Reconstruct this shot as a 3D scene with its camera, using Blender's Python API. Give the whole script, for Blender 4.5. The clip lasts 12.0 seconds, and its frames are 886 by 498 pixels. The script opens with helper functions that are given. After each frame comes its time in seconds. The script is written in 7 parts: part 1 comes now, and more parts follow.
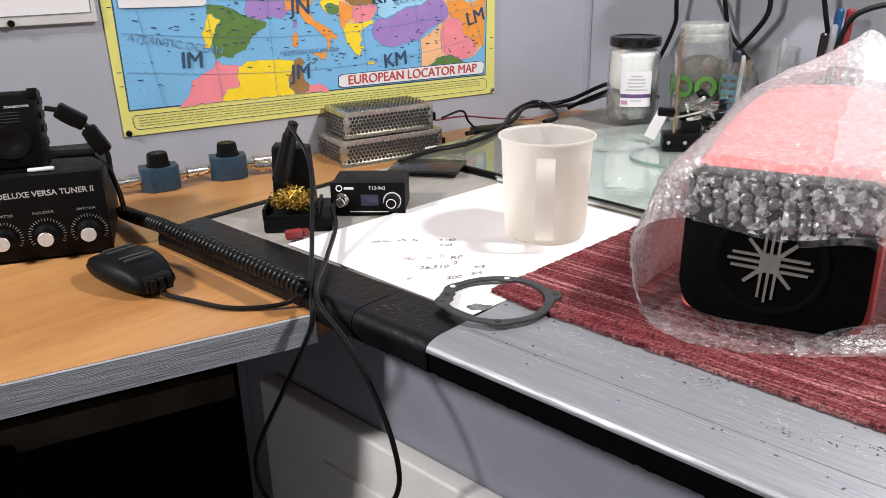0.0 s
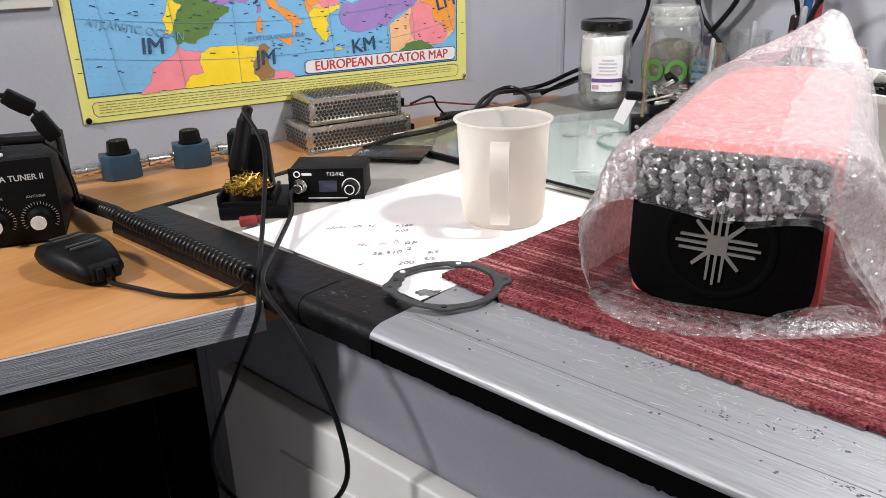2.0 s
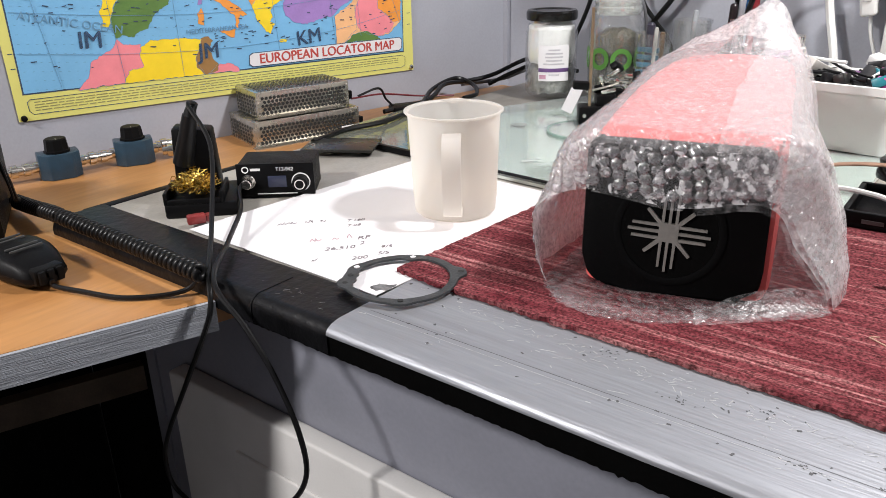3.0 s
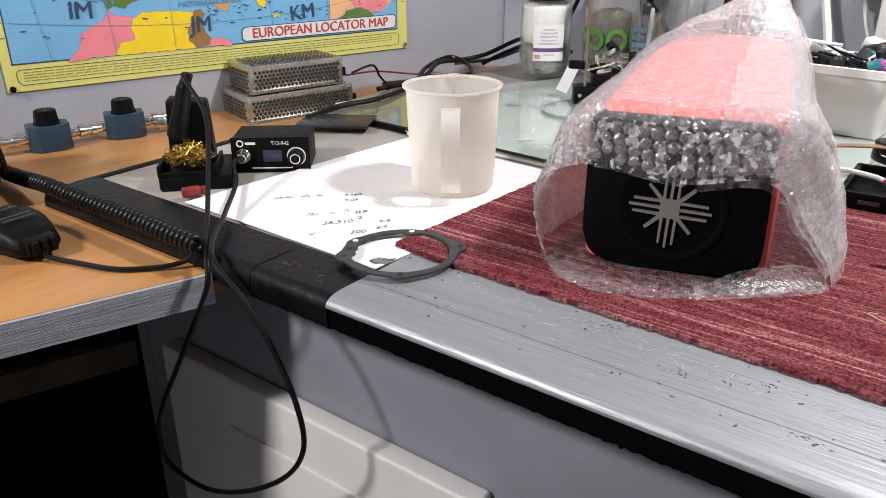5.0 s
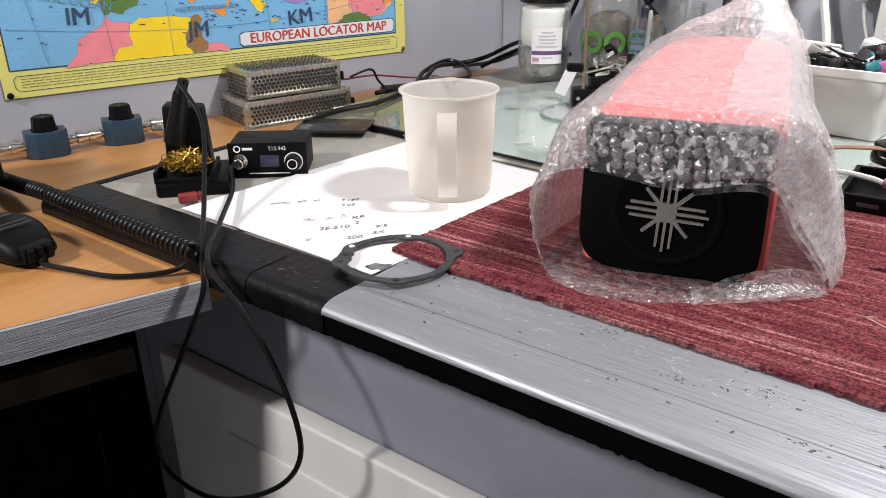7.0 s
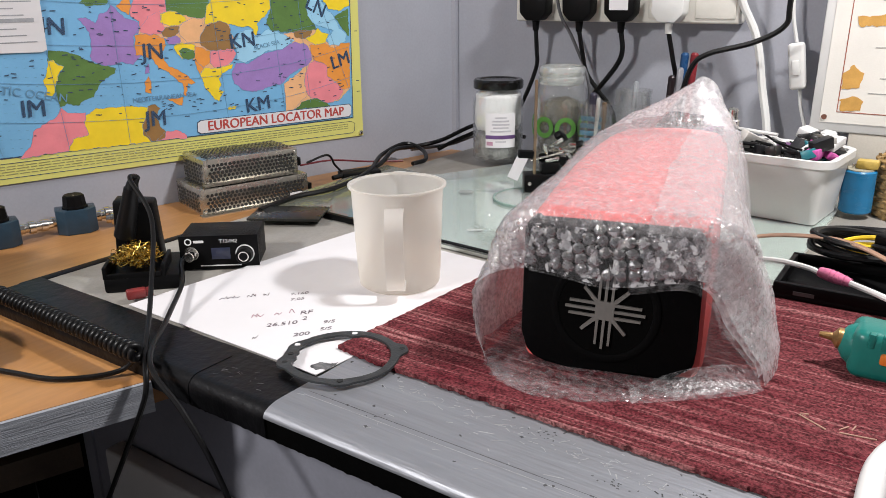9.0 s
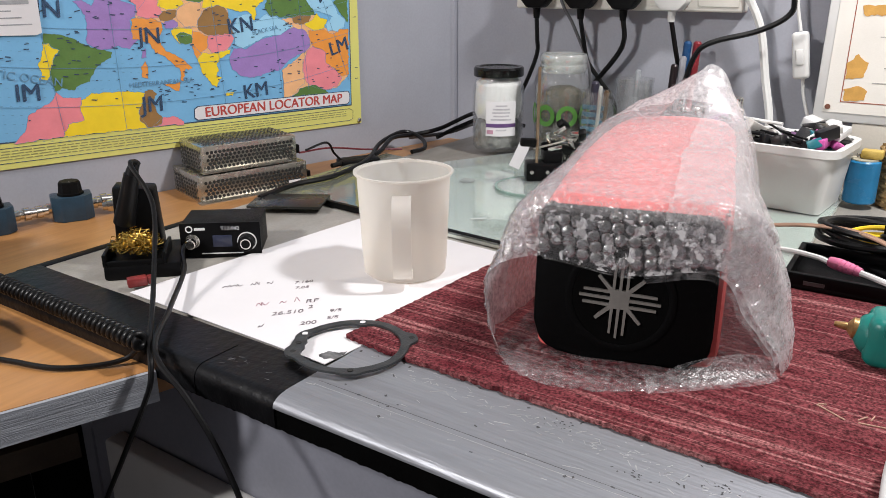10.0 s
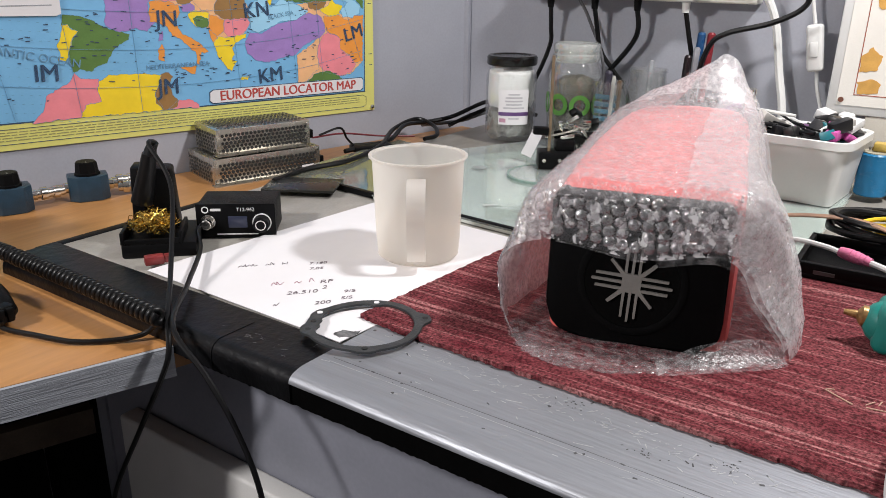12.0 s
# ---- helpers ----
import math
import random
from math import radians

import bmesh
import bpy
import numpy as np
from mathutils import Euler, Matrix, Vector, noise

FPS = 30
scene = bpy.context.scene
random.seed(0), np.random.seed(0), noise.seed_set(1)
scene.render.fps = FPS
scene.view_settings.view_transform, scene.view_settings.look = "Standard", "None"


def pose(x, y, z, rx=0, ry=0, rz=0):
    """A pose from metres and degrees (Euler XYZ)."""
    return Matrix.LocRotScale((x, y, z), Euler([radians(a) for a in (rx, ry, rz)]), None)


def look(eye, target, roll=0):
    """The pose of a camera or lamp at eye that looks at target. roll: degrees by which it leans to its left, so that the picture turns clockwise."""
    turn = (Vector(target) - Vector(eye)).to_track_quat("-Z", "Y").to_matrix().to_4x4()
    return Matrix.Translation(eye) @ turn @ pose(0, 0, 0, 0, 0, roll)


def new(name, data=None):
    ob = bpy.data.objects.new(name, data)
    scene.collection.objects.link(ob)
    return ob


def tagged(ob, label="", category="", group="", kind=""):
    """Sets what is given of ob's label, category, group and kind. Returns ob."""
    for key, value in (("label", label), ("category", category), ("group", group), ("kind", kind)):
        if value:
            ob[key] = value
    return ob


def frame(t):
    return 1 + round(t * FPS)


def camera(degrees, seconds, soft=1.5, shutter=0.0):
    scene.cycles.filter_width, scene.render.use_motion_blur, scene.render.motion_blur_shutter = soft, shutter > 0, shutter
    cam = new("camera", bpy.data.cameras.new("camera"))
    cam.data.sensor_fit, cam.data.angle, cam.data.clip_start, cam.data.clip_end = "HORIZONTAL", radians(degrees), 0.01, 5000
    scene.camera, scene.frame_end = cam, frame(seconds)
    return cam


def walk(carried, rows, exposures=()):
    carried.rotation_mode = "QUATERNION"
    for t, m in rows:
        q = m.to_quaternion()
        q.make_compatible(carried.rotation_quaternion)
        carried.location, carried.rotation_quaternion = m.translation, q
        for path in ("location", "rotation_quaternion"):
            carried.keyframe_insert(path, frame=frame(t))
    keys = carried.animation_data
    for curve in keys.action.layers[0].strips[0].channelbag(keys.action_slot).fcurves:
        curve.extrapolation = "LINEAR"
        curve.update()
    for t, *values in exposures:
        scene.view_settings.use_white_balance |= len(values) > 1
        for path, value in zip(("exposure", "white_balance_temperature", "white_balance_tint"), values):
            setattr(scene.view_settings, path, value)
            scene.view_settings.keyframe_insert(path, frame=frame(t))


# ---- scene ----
cam = camera(58.7, 12.0, 0.8)
PATH = [
    (0, (0.037, -0.026, 1.206), (-1.239, 1.342, 0.497), -1.2),
    (0.5, (0.044, -0.02, 1.206), (-1.209, 1.377, 0.512), -0.9),
    (1, (0.057, -0.029, 1.202), (-1.208, 1.348, 0.492), -1.1),
    (1.5, (0.062, -0.028, 1.2), (-1.245, 1.306, 0.484), -1.3),
    (2, (0.061, 0.009, 1.196), (-1.198, 1.379, 0.464), -1.5),
    (2.5, (0.059, 0.01, 1.198), (-1.134, 1.431, 0.45), -1.7),
    (3, (0.055, 0.009, 1.197), (-1.101, 1.455, 0.44), -1.5),
    (5, (0.045, 0.0, 1.188), (-1.071, 1.457, 0.394), -0.4),
    (5.5, (0.049, 0.002, 1.19), (-1.077, 1.456, 0.401), -0.1),
    (6, (0.049, 0.004, 1.19), (-1.082, 1.455, 0.405), -0.3),
    (6.5, (0.051, 0.01, 1.191), (-1.072, 1.466, 0.404), -0.7),
    (7, (0.047, 0.006, 1.189), (-1.075, 1.461, 0.401), -0.8),
    (7.2, (0.048, 0.008, 1.189), (-1.07, 1.47, 0.405), -0.7),
    (8.8, (0.058, 0.018, 1.217), (-1.05, 1.556, 0.581), -0.6),
    (9, (0.065, 0.022, 1.219), (-1.031, 1.569, 0.584), -0.7),
    (9.5, (0.052, 0.016, 1.215), (-1.023, 1.576, 0.574), -0.8),
    (10, (0.043, 0.019, 1.213), (-1.025, 1.577, 0.555), -0.2),
    (10.5, (0.041, 0.012, 1.21), (-1.025, 1.564, 0.534), -0.0),
    (11, (0.039, 0.006, 1.205), (-1.047, 1.541, 0.524), 0.1),
    (11.5, (0.042, 0.015, 1.205), (-1.039, 1.553, 0.525), 0.4),
    (12, (0.044, 0.006, 1.208), (-1.034, 1.548, 0.53), 0.6),
]
walk(cam, [(t, look(eye, target, roll)) for t, eye, target, roll in PATH], [(0.0, 0.22), (3.0, 0.20), (5.0, 0.12), (7.2, 0.10), (8.8, -0.12), (12.0, -0.12)])
# ---- light ----
world = bpy.data.worlds.new("room_world")
scene.world = world
world.use_nodes = True
world.node_tree.nodes["Background"].inputs[0].default_value = (0.75, 0.85, 1.0, 1)
world.node_tree.nodes["Background"].inputs[1].default_value = 0.02


def lamp(name, at, target, size, size_y, power, color):
    data = bpy.data.lights.new(name, "AREA")
    data.shape, data.size, data.size_y, data.energy, data.color = "RECTANGLE", size, size_y, power, color
    ob = new(name, data)
    ob.matrix_world = look(at, target)
    return ob


lamp("ceiling_tube_lamp", (0.30, 0.95, 2.05), (-0.1, 0.85, 0.9), 0.12, 0.12, 24, (1.0, 0.975, 0.96))
lamp("ceiling_room_lamp", (-0.95, -1.0, 2.12), (-0.85, -0.6, 0.9), 0.22, 0.22, 43, (1.0, 0.965, 0.945))

# ---- materials ----


def mat(name, color, rough=0.5, metal=0.0, var=0.15, scale=40.0, bump=0.1, fine=400.0, second=None, stretch=(1, 1, 1), alpha=1.0, spec=0.5, coat=0.0, transmission=0.0, ior=1.45, rvar=0.1, thresh=(0.35, 0.7), subsurface=0.0, rand=0.0):
    m = bpy.data.materials.new(name)
    m.use_nodes = True
    nt = m.node_tree
    p = nt.nodes["Principled BSDF"]
    tc = nt.nodes.new("ShaderNodeTexCoord")
    mp = nt.nodes.new("ShaderNodeMapping")
    mp.inputs["Scale"].default_value = stretch
    nt.links.new(tc.outputs["Object"], mp.inputs[0])
    n1 = nt.nodes.new("ShaderNodeTexNoise")
    n1.inputs["Scale"].default_value, n1.inputs["Detail"].default_value = scale, 6
    n2 = nt.nodes.new("ShaderNodeTexNoise")
    n2.inputs["Scale"].default_value, n2.inputs["Detail"].default_value = fine, 3
    nt.links.new(mp.outputs[0], n1.inputs[0])
    nt.links.new(mp.outputs[0], n2.inputs[0])
    ramp = nt.nodes.new("ShaderNodeMapRange")
    ramp.inputs[1].default_value, ramp.inputs[2].default_value = thresh
    nt.links.new(n1.outputs[0], ramp.inputs[0])
    mix = nt.nodes.new("ShaderNodeMix")
    mix.data_type = "RGBA"
    dark = second or tuple(c * (1 - 2 * var) for c in color)
    mix.inputs[6].default_value, mix.inputs[7].default_value = (*color, 1), (*dark, 1)
    nt.links.new(ramp.outputs[0], mix.inputs[0])
    mix2 = nt.nodes.new("ShaderNodeMix")
    mix2.data_type, mix2.blend_type = "RGBA", "OVERLAY"
    mix2.inputs[0].default_value = min(1.0, var * 1.2)
    nt.links.new(mix.outputs[2], mix2.inputs[6])
    nt.links.new(n2.outputs[0], mix2.inputs[7])
    out = mix2.outputs[2]
    if rand:
        info = nt.nodes.new("ShaderNodeObjectInfo")
        hsv = nt.nodes.new("ShaderNodeHueSaturation")
        rr = nt.nodes.new("ShaderNodeMapRange")
        rr.inputs[3].default_value, rr.inputs[4].default_value = 1 - rand, 1 + rand
        nt.links.new(info.outputs["Random"], rr.inputs[0])
        nt.links.new(rr.outputs[0], hsv.inputs["Value"])
        nt.links.new(out, hsv.inputs["Color"])
        out = hsv.outputs[0]
    nt.links.new(out, p.inputs["Base Color"])
    rm = nt.nodes.new("ShaderNodeMapRange")
    rm.inputs[3].default_value, rm.inputs[4].default_value = max(0.02, rough - rvar), min(1, rough + rvar)
    nt.links.new(n1.outputs[0], rm.inputs[0])
    nt.links.new(rm.outputs[0], p.inputs["Roughness"])
    p.inputs["Metallic"].default_value = metal
    p.inputs["Alpha"].default_value = alpha
    p.inputs["Specular IOR Level"].default_value = spec
    p.inputs["Coat Weight"].default_value = coat
    p.inputs["Transmission Weight"].default_value = transmission
    p.inputs["IOR"].default_value = ior
    p.inputs["Subsurface Weight"].default_value = subsurface
    if subsurface:
        p.inputs["Subsurface Radius"].default_value = (0.01, 0.01, 0.01)
    if bump:
        b = nt.nodes.new("ShaderNodeBump")
        b.inputs["Strength"].default_value, b.inputs["Distance"].default_value = bump, 0.002
        nt.links.new(n2.outputs[0], b.inputs["Height"])
        nt.links.new(b.outputs[0], p.inputs["Normal"])
    return m


WALL = mat("grey_wall_paint", (0.36, 0.37, 0.42), 0.55, var=0.06, scale=5, bump=0.08, fine=250)
CEIL = mat("dull_ceiling_paint", (0.42, 0.42, 0.42), 0.8, var=0.05, scale=3)
FARWALL = mat("pale_grey_paint", (0.42, 0.42, 0.44), 0.7, var=0.08, scale=4)
FLOOR = mat("dark_floor", (0.04, 0.037, 0.035), 0.7, var=0.2, scale=9)
WOOD = mat("orange_varnished_wood", (0.42, 0.212, 0.078), 0.34, var=0.20, scale=9, second=(0.27, 0.115, 0.035), stretch=(1, 0.13, 1), fine=160, bump=0.05)
PLY = mat("grey_painted_ply", (0.30, 0.315, 0.35), 0.6, var=0.17, scale=14, stretch=(0.25, 0.25, 8), fine=120, bump=0.5)
LAMINATE = mat("grey_worn_laminate", (0.36, 0.345, 0.32), 0.4, var=0.2, scale=16, second=(0.22, 0.20, 0.17), stretch=(1, 0.35, 1), bump=0.1)
BLACKTAPE = mat("black_tape", (0.003, 0.003, 0.0035), 0.34, var=0.25, scale=25, fine=110, bump=0.45, second=(0.006, 0.006, 0.007), spec=0.22)
BLACKEDGE = mat("dull_black_tape", (0.002, 0.002, 0.002), 0.7, var=0.2, scale=60, bump=0.2, spec=0.04)
SILVER = mat("worn_silver_paint", (0.32, 0.332, 0.362), 0.50, metal=0.58, var=0.16, scale=30, second=(0.24, 0.245, 0.265), stretch=(0.10, 1.6, 1), fine=240, bump=0.32, rvar=0.20)
BLACK = mat("black_plastic", (0.004, 0.004, 0.0045), 0.42, var=0.15, scale=60, bump=0.12, fine=900, rvar=0.08, spec=0.14)
SATIN = mat("black_powder_coat", (0.006, 0.006, 0.0065), 0.5, var=0.15, scale=40, bump=0.25, fine=1500, spec=0.22)
RUBBER = mat("black_rubber", (0.005, 0.005, 0.0055), 0.36, var=0.1, scale=80, bump=0.05, spec=0.3)
CABINET = mat("grey_cabinet_panel", (0.235, 0.24, 0.285), 0.5, var=0.08, scale=7, bump=0.04, fine=200, second=(0.175, 0.18, 0.21))
WHITEP = mat("white_plastic", (0.70, 0.70, 0.685), 0.38, var=0.04, scale=18, bump=0.02)
CREAM = mat("aged_white_plastic", (0.74, 0.72, 0.66), 0.4, var=0.06, scale=20, bump=0.03)
DOORWHITE = mat("white_cabinet_door", (0.60, 0.59, 0.58), 0.5, var=0.05, scale=10, bump=0.04)
PAPER = mat("white_paper", (0.69, 0.675, 0.69), 0.8, var=0.03, scale=8, bump=0.04, fine=90)
STEEL = mat("zinc_steel", (0.55, 0.52, 0.46), 0.27, metal=0.9, var=0.1, scale=30, bump=0.05, rvar=0.12)
HOLE = mat("dark_hole", (0.02, 0.02, 0.02), 0.8, var=0.1)
CHROME = mat("nickel_plate", (0.78, 0.76, 0.72), 0.18, metal=1.0, var=0.08, scale=60, bump=0.02)
BLUEBOX = mat("slate_blue_paint", (0.022, 0.050, 0.080), 0.34, var=0.12, scale=60, bump=0.2, fine=700)
BRASS = mat("brass_wool", (0.72, 0.50, 0.12), 0.25, metal=1.0, var=0.2, scale=90)
INK = mat("black_ink", (0.16, 0.13, 0.15), 0.7, var=0.1)
INKRED = mat("red_ink", (0.42, 0.20, 0.25), 0.7, var=0.1)
FADED = mat("faded_lettering", (0.26, 0.26, 0.25), 0.5, var=0.2, scale=90)
LETTER = mat("white_lettering", (0.72, 0.72, 0.72), 0.5, var=0.05)
REDP = mat("dark_red_plastic", (0.22, 0.03, 0.03), 0.4, var=0.2, scale=80)


def glass_like(name, tint, see, rough, spec=0.5, gloss=0.05, bump=0.15, scale=130, edge=0.45):
    """Thin clear sheet: see-through with a gloss on top."""
    m = bpy.data.materials.new(name)
    m.use_nodes = True
    nt = m.node_tree
    nt.nodes.clear()
    out = nt.nodes.new("ShaderNodeOutputMaterial")
    clear = nt.nodes.new("ShaderNodeBsdfTransparent")
    clear.inputs[0].default_value = (*tint, 1)
    body = nt.nodes.new("ShaderNodeBsdfPrincipled")
    body.inputs["Base Color"].default_value = (*[min(1, c * 0.95) for c in tint], 1)
    body.inputs["Specular IOR Level"].default_value = spec
    n = nt.nodes.new("ShaderNodeTexNoise")
    n.inputs["Scale"].default_value = scale
    tc = nt.nodes.new("ShaderNodeTexCoord")
    nt.links.new(tc.outputs["Object"], n.inputs[0])
    rr = nt.nodes.new("ShaderNodeMapRange")
    rr.inputs[3].default_value, rr.inputs[4].default_value = max(0.02, rough * 0.5), rough * 1.5
    nt.links.new(n.outputs[0], rr.inputs[0])
    nt.links.new(rr.outputs[0], body.inputs["Roughness"])
    b = nt.nodes.new("ShaderNodeBump")
    b.inputs["Strength"].default_value, b.inputs["Distance"].default_value = bump, 0.001
    nt.links.new(n.outputs[0], b.inputs["Height"])
    nt.links.new(b.outputs[0], body.inputs["Normal"])
    mix = nt.nodes.new("ShaderNodeMixShader")
    mix.inputs[0].default_value = 1 - see
    nt.links.new(clear.outputs[0], mix.inputs[1])
    nt.links.new(body.outputs[0], mix.inputs[2])
    gl = nt.nodes.new("ShaderNodeBsdfGlossy")
    gl.inputs["Roughness"].default_value = max(0.03, rough * 0.5)
    lw = nt.nodes.new("ShaderNodeLayerWeight")
    lw.inputs[0].default_value = 0.25
    fr = nt.nodes.new("ShaderNodeMapRange")
    fr.inputs[3].default_value, fr.inputs[4].default_value = gloss, min(1.0, gloss + edge)
    nt.links.new(lw.outputs["Facing"], fr.inputs[0])
    nt.links.new(b.outputs[0], gl.inputs["Normal"])
    mix2 = nt.nodes.new("ShaderNodeMixShader")
    nt.links.new(fr.outputs[0], mix2.inputs[0])
    nt.links.new(mix.outputs[0], mix2.inputs[1])
    nt.links.new(gl.outputs[0], mix2.inputs[2])
    nt.links.new(mix2.outputs[0], out.inputs[0])
    return m


JARGLASS = glass_like("clear_glass", (0.985, 0.99, 0.985), 0.97, 0.04, 0.5, 0.06, 0.03)
NECKGLASS = glass_like("thick_glass_neck", (0.93, 0.95, 0.93), 0.72, 0.08, 0.5, 0.16, 0.05)
SHEETGLASS = glass_like("pale_green_glass", (0.90, 0.95, 0.93), 0.75, 0.04)
SMOKE = glass_like("smoky_glass", (0.42, 0.44, 0.36), 0.6, 0.06)


def milky_film(name, low, high, milk, gloss, scale=55.0, rough=0.08):
    """Clear plastic turned milky white by a noise mask, with a gloss on top."""
    m = bpy.data.materials.new(name)
    m.use_nodes = True
    nt = m.node_tree
    nt.nodes.clear()
    out = nt.nodes.new("ShaderNodeOutputMaterial")
    clear = nt.nodes.new("ShaderNodeBsdfTransparent")
    clear.inputs[0].default_value = (0.99, 0.975, 0.98, 1)
    white = nt.nodes.new("ShaderNodeBsdfDiffuse")
    white.inputs[0].default_value = (0.82, 0.82, 0.83, 1)
    back = nt.nodes.new("ShaderNodeBsdfTranslucent")
    back.inputs[0].default_value = (0.90, 0.90, 0.91, 1)
    milk_mix = nt.nodes.new("ShaderNodeMixShader")
    milk_mix.inputs[0].default_value = 0.15
    nt.links.new(white.outputs[0], milk_mix.inputs[1])
    nt.links.new(back.outputs[0], milk_mix.inputs[2])
    tc = nt.nodes.new("ShaderNodeTexCoord")
    big = nt.nodes.new("ShaderNodeTexNoise")
    big.inputs["Scale"].default_value = scale
    big.inputs["Detail"].default_value = 5.0
    big.inputs["Roughness"].default_value = 0.65
    big.inputs["Distortion"].default_value = 0.25
    nt.links.new(tc.outputs["Object"], big.inputs[0])
    mask = nt.nodes.new("ShaderNodeMapRange")
    mask.inputs[1].default_value, mask.inputs[2].default_value = low, high
    mask.inputs[3].default_value, mask.inputs[4].default_value = milk[0], milk[1]
    nt.links.new(big.outputs[0], mask.inputs[0])
    bump = nt.nodes.new("ShaderNodeBump")
    bump.inputs["Strength"].default_value, bump.inputs["Distance"].default_value = 0.9, 0.001
    fine = nt.nodes.new("ShaderNodeTexNoise")
    fine.inputs["Scale"].default_value = 260
    nt.links.new(tc.outputs["Object"], fine.inputs[0])
    nt.links.new(fine.outputs[0], bump.inputs["Height"])
    mix = nt.nodes.new("ShaderNodeMixShader")
    nt.links.new(mask.outputs[0], mix.inputs[0])
    nt.links.new(clear.outputs[0], mix.inputs[1])
    nt.links.new(milk_mix.outputs[0], mix.inputs[2])
    shine = nt.nodes.new("ShaderNodeBsdfGlossy")
    shine.inputs["Roughness"].default_value = rough
    nt.links.new(bump.outputs[0], shine.inputs["Normal"])
    lw = nt.nodes.new("ShaderNodeLayerWeight")
    lw.inputs[0].default_value = 0.25
    fr = nt.nodes.new("ShaderNodeMapRange")
    fr.inputs[3].default_value, fr.inputs[4].default_value = gloss, gloss + 0.12
    nt.links.new(lw.outputs["Facing"], fr.inputs[0])
    mix2 = nt.nodes.new("ShaderNodeMixShader")
    nt.links.new(fr.outputs[0], mix2.inputs[0])
    nt.links.new(mix.outputs[0], mix2.inputs[1])
    nt.links.new(shine.outputs[0], mix2.inputs[2])
    nt.links.new(mix2.outputs[0], out.inputs[0])
    return m


FILM = milky_film("bubble_film", 0.38, 0.64, (0.31, 0.58), 0.04, 200)
SIDEFILM = milky_film("folded_side_film", 0.38, 0.64, (0.22, 0.46), 0.05, 160, 0.14)
# white patches on the front flap are lamp glare put into the colour
FLAP = milky_film("glare_patched_front_film", 0.52, 0.60, (0.04, 0.80), 0.09, 105, 0.20)
OVERLAP = milky_film("overlapping_film", 0.40, 0.64, (0.10, 0.32), 0.04, 230)
SEAL = milky_film("sealed_film_edge", 0.46, 0.70, (0.02, 0.24), 0.025, 90, 0.30)
HAZE = milky_film("hazy_inner_film", 0.35, 0.65, (0.0, 0.12), 0.02, 120, 0.2)
TOPFILM = milky_film("tight_upper_film", 0.40, 0.66, (0.12, 0.36), 0.03, 200, 0.12)
FLATBUBBLE = glass_like("pressed_bubble_plastic", (0.99, 0.98, 0.985), 0.95, 0.30, 0.6, 0.05, 0.8, 420, 0.16)
BASEFILM = milky_film("clear_lower_film", 0.46, 0.68, (0.01, 0.20), 0.05, 120, 0.12)
BUBBLE = glass_like("bubble_plastic", (0.99, 0.98, 0.985), 0.94, 0.28, 0.9, 0.34, 1.3, 420, 0.50)


def jug_plastic():
    m = bpy.data.materials.new("translucent_polypropylene")
    m.use_nodes = True
    nt = m.node_tree
    p = nt.nodes["Principled BSDF"]
    out = nt.nodes["Material Output"]
    p.inputs["Base Color"].default_value = (0.87, 0.89, 0.905, 1)
    p.inputs["Roughness"].default_value = 0.32
    tr = nt.nodes.new("ShaderNodeBsdfTranslucent")
    tr.inputs[0].default_value = (0.90, 0.915, 0.93, 1)
    mix = nt.nodes.new("ShaderNodeMixShader")
    mix.inputs[0].default_value = 0.62
    nt.links.new(p.outputs[0], mix.inputs[1])
    nt.links.new(tr.outputs[0], mix.inputs[2])
    clear = nt.nodes.new("ShaderNodeBsdfTransparent")
    mix2 = nt.nodes.new("ShaderNodeMixShader")
    mix2.inputs[0].default_value = 0.47
    clear.inputs[0].default_value = (0.96, 0.89, 0.80, 1)
    nt.links.new(mix.outputs[0], mix2.inputs[1])
    nt.links.new(clear.outputs[0], mix2.inputs[2])
    nt.links.new(mix2.outputs[0], out.inputs[0])
    return m


JUG = jug_plastic()


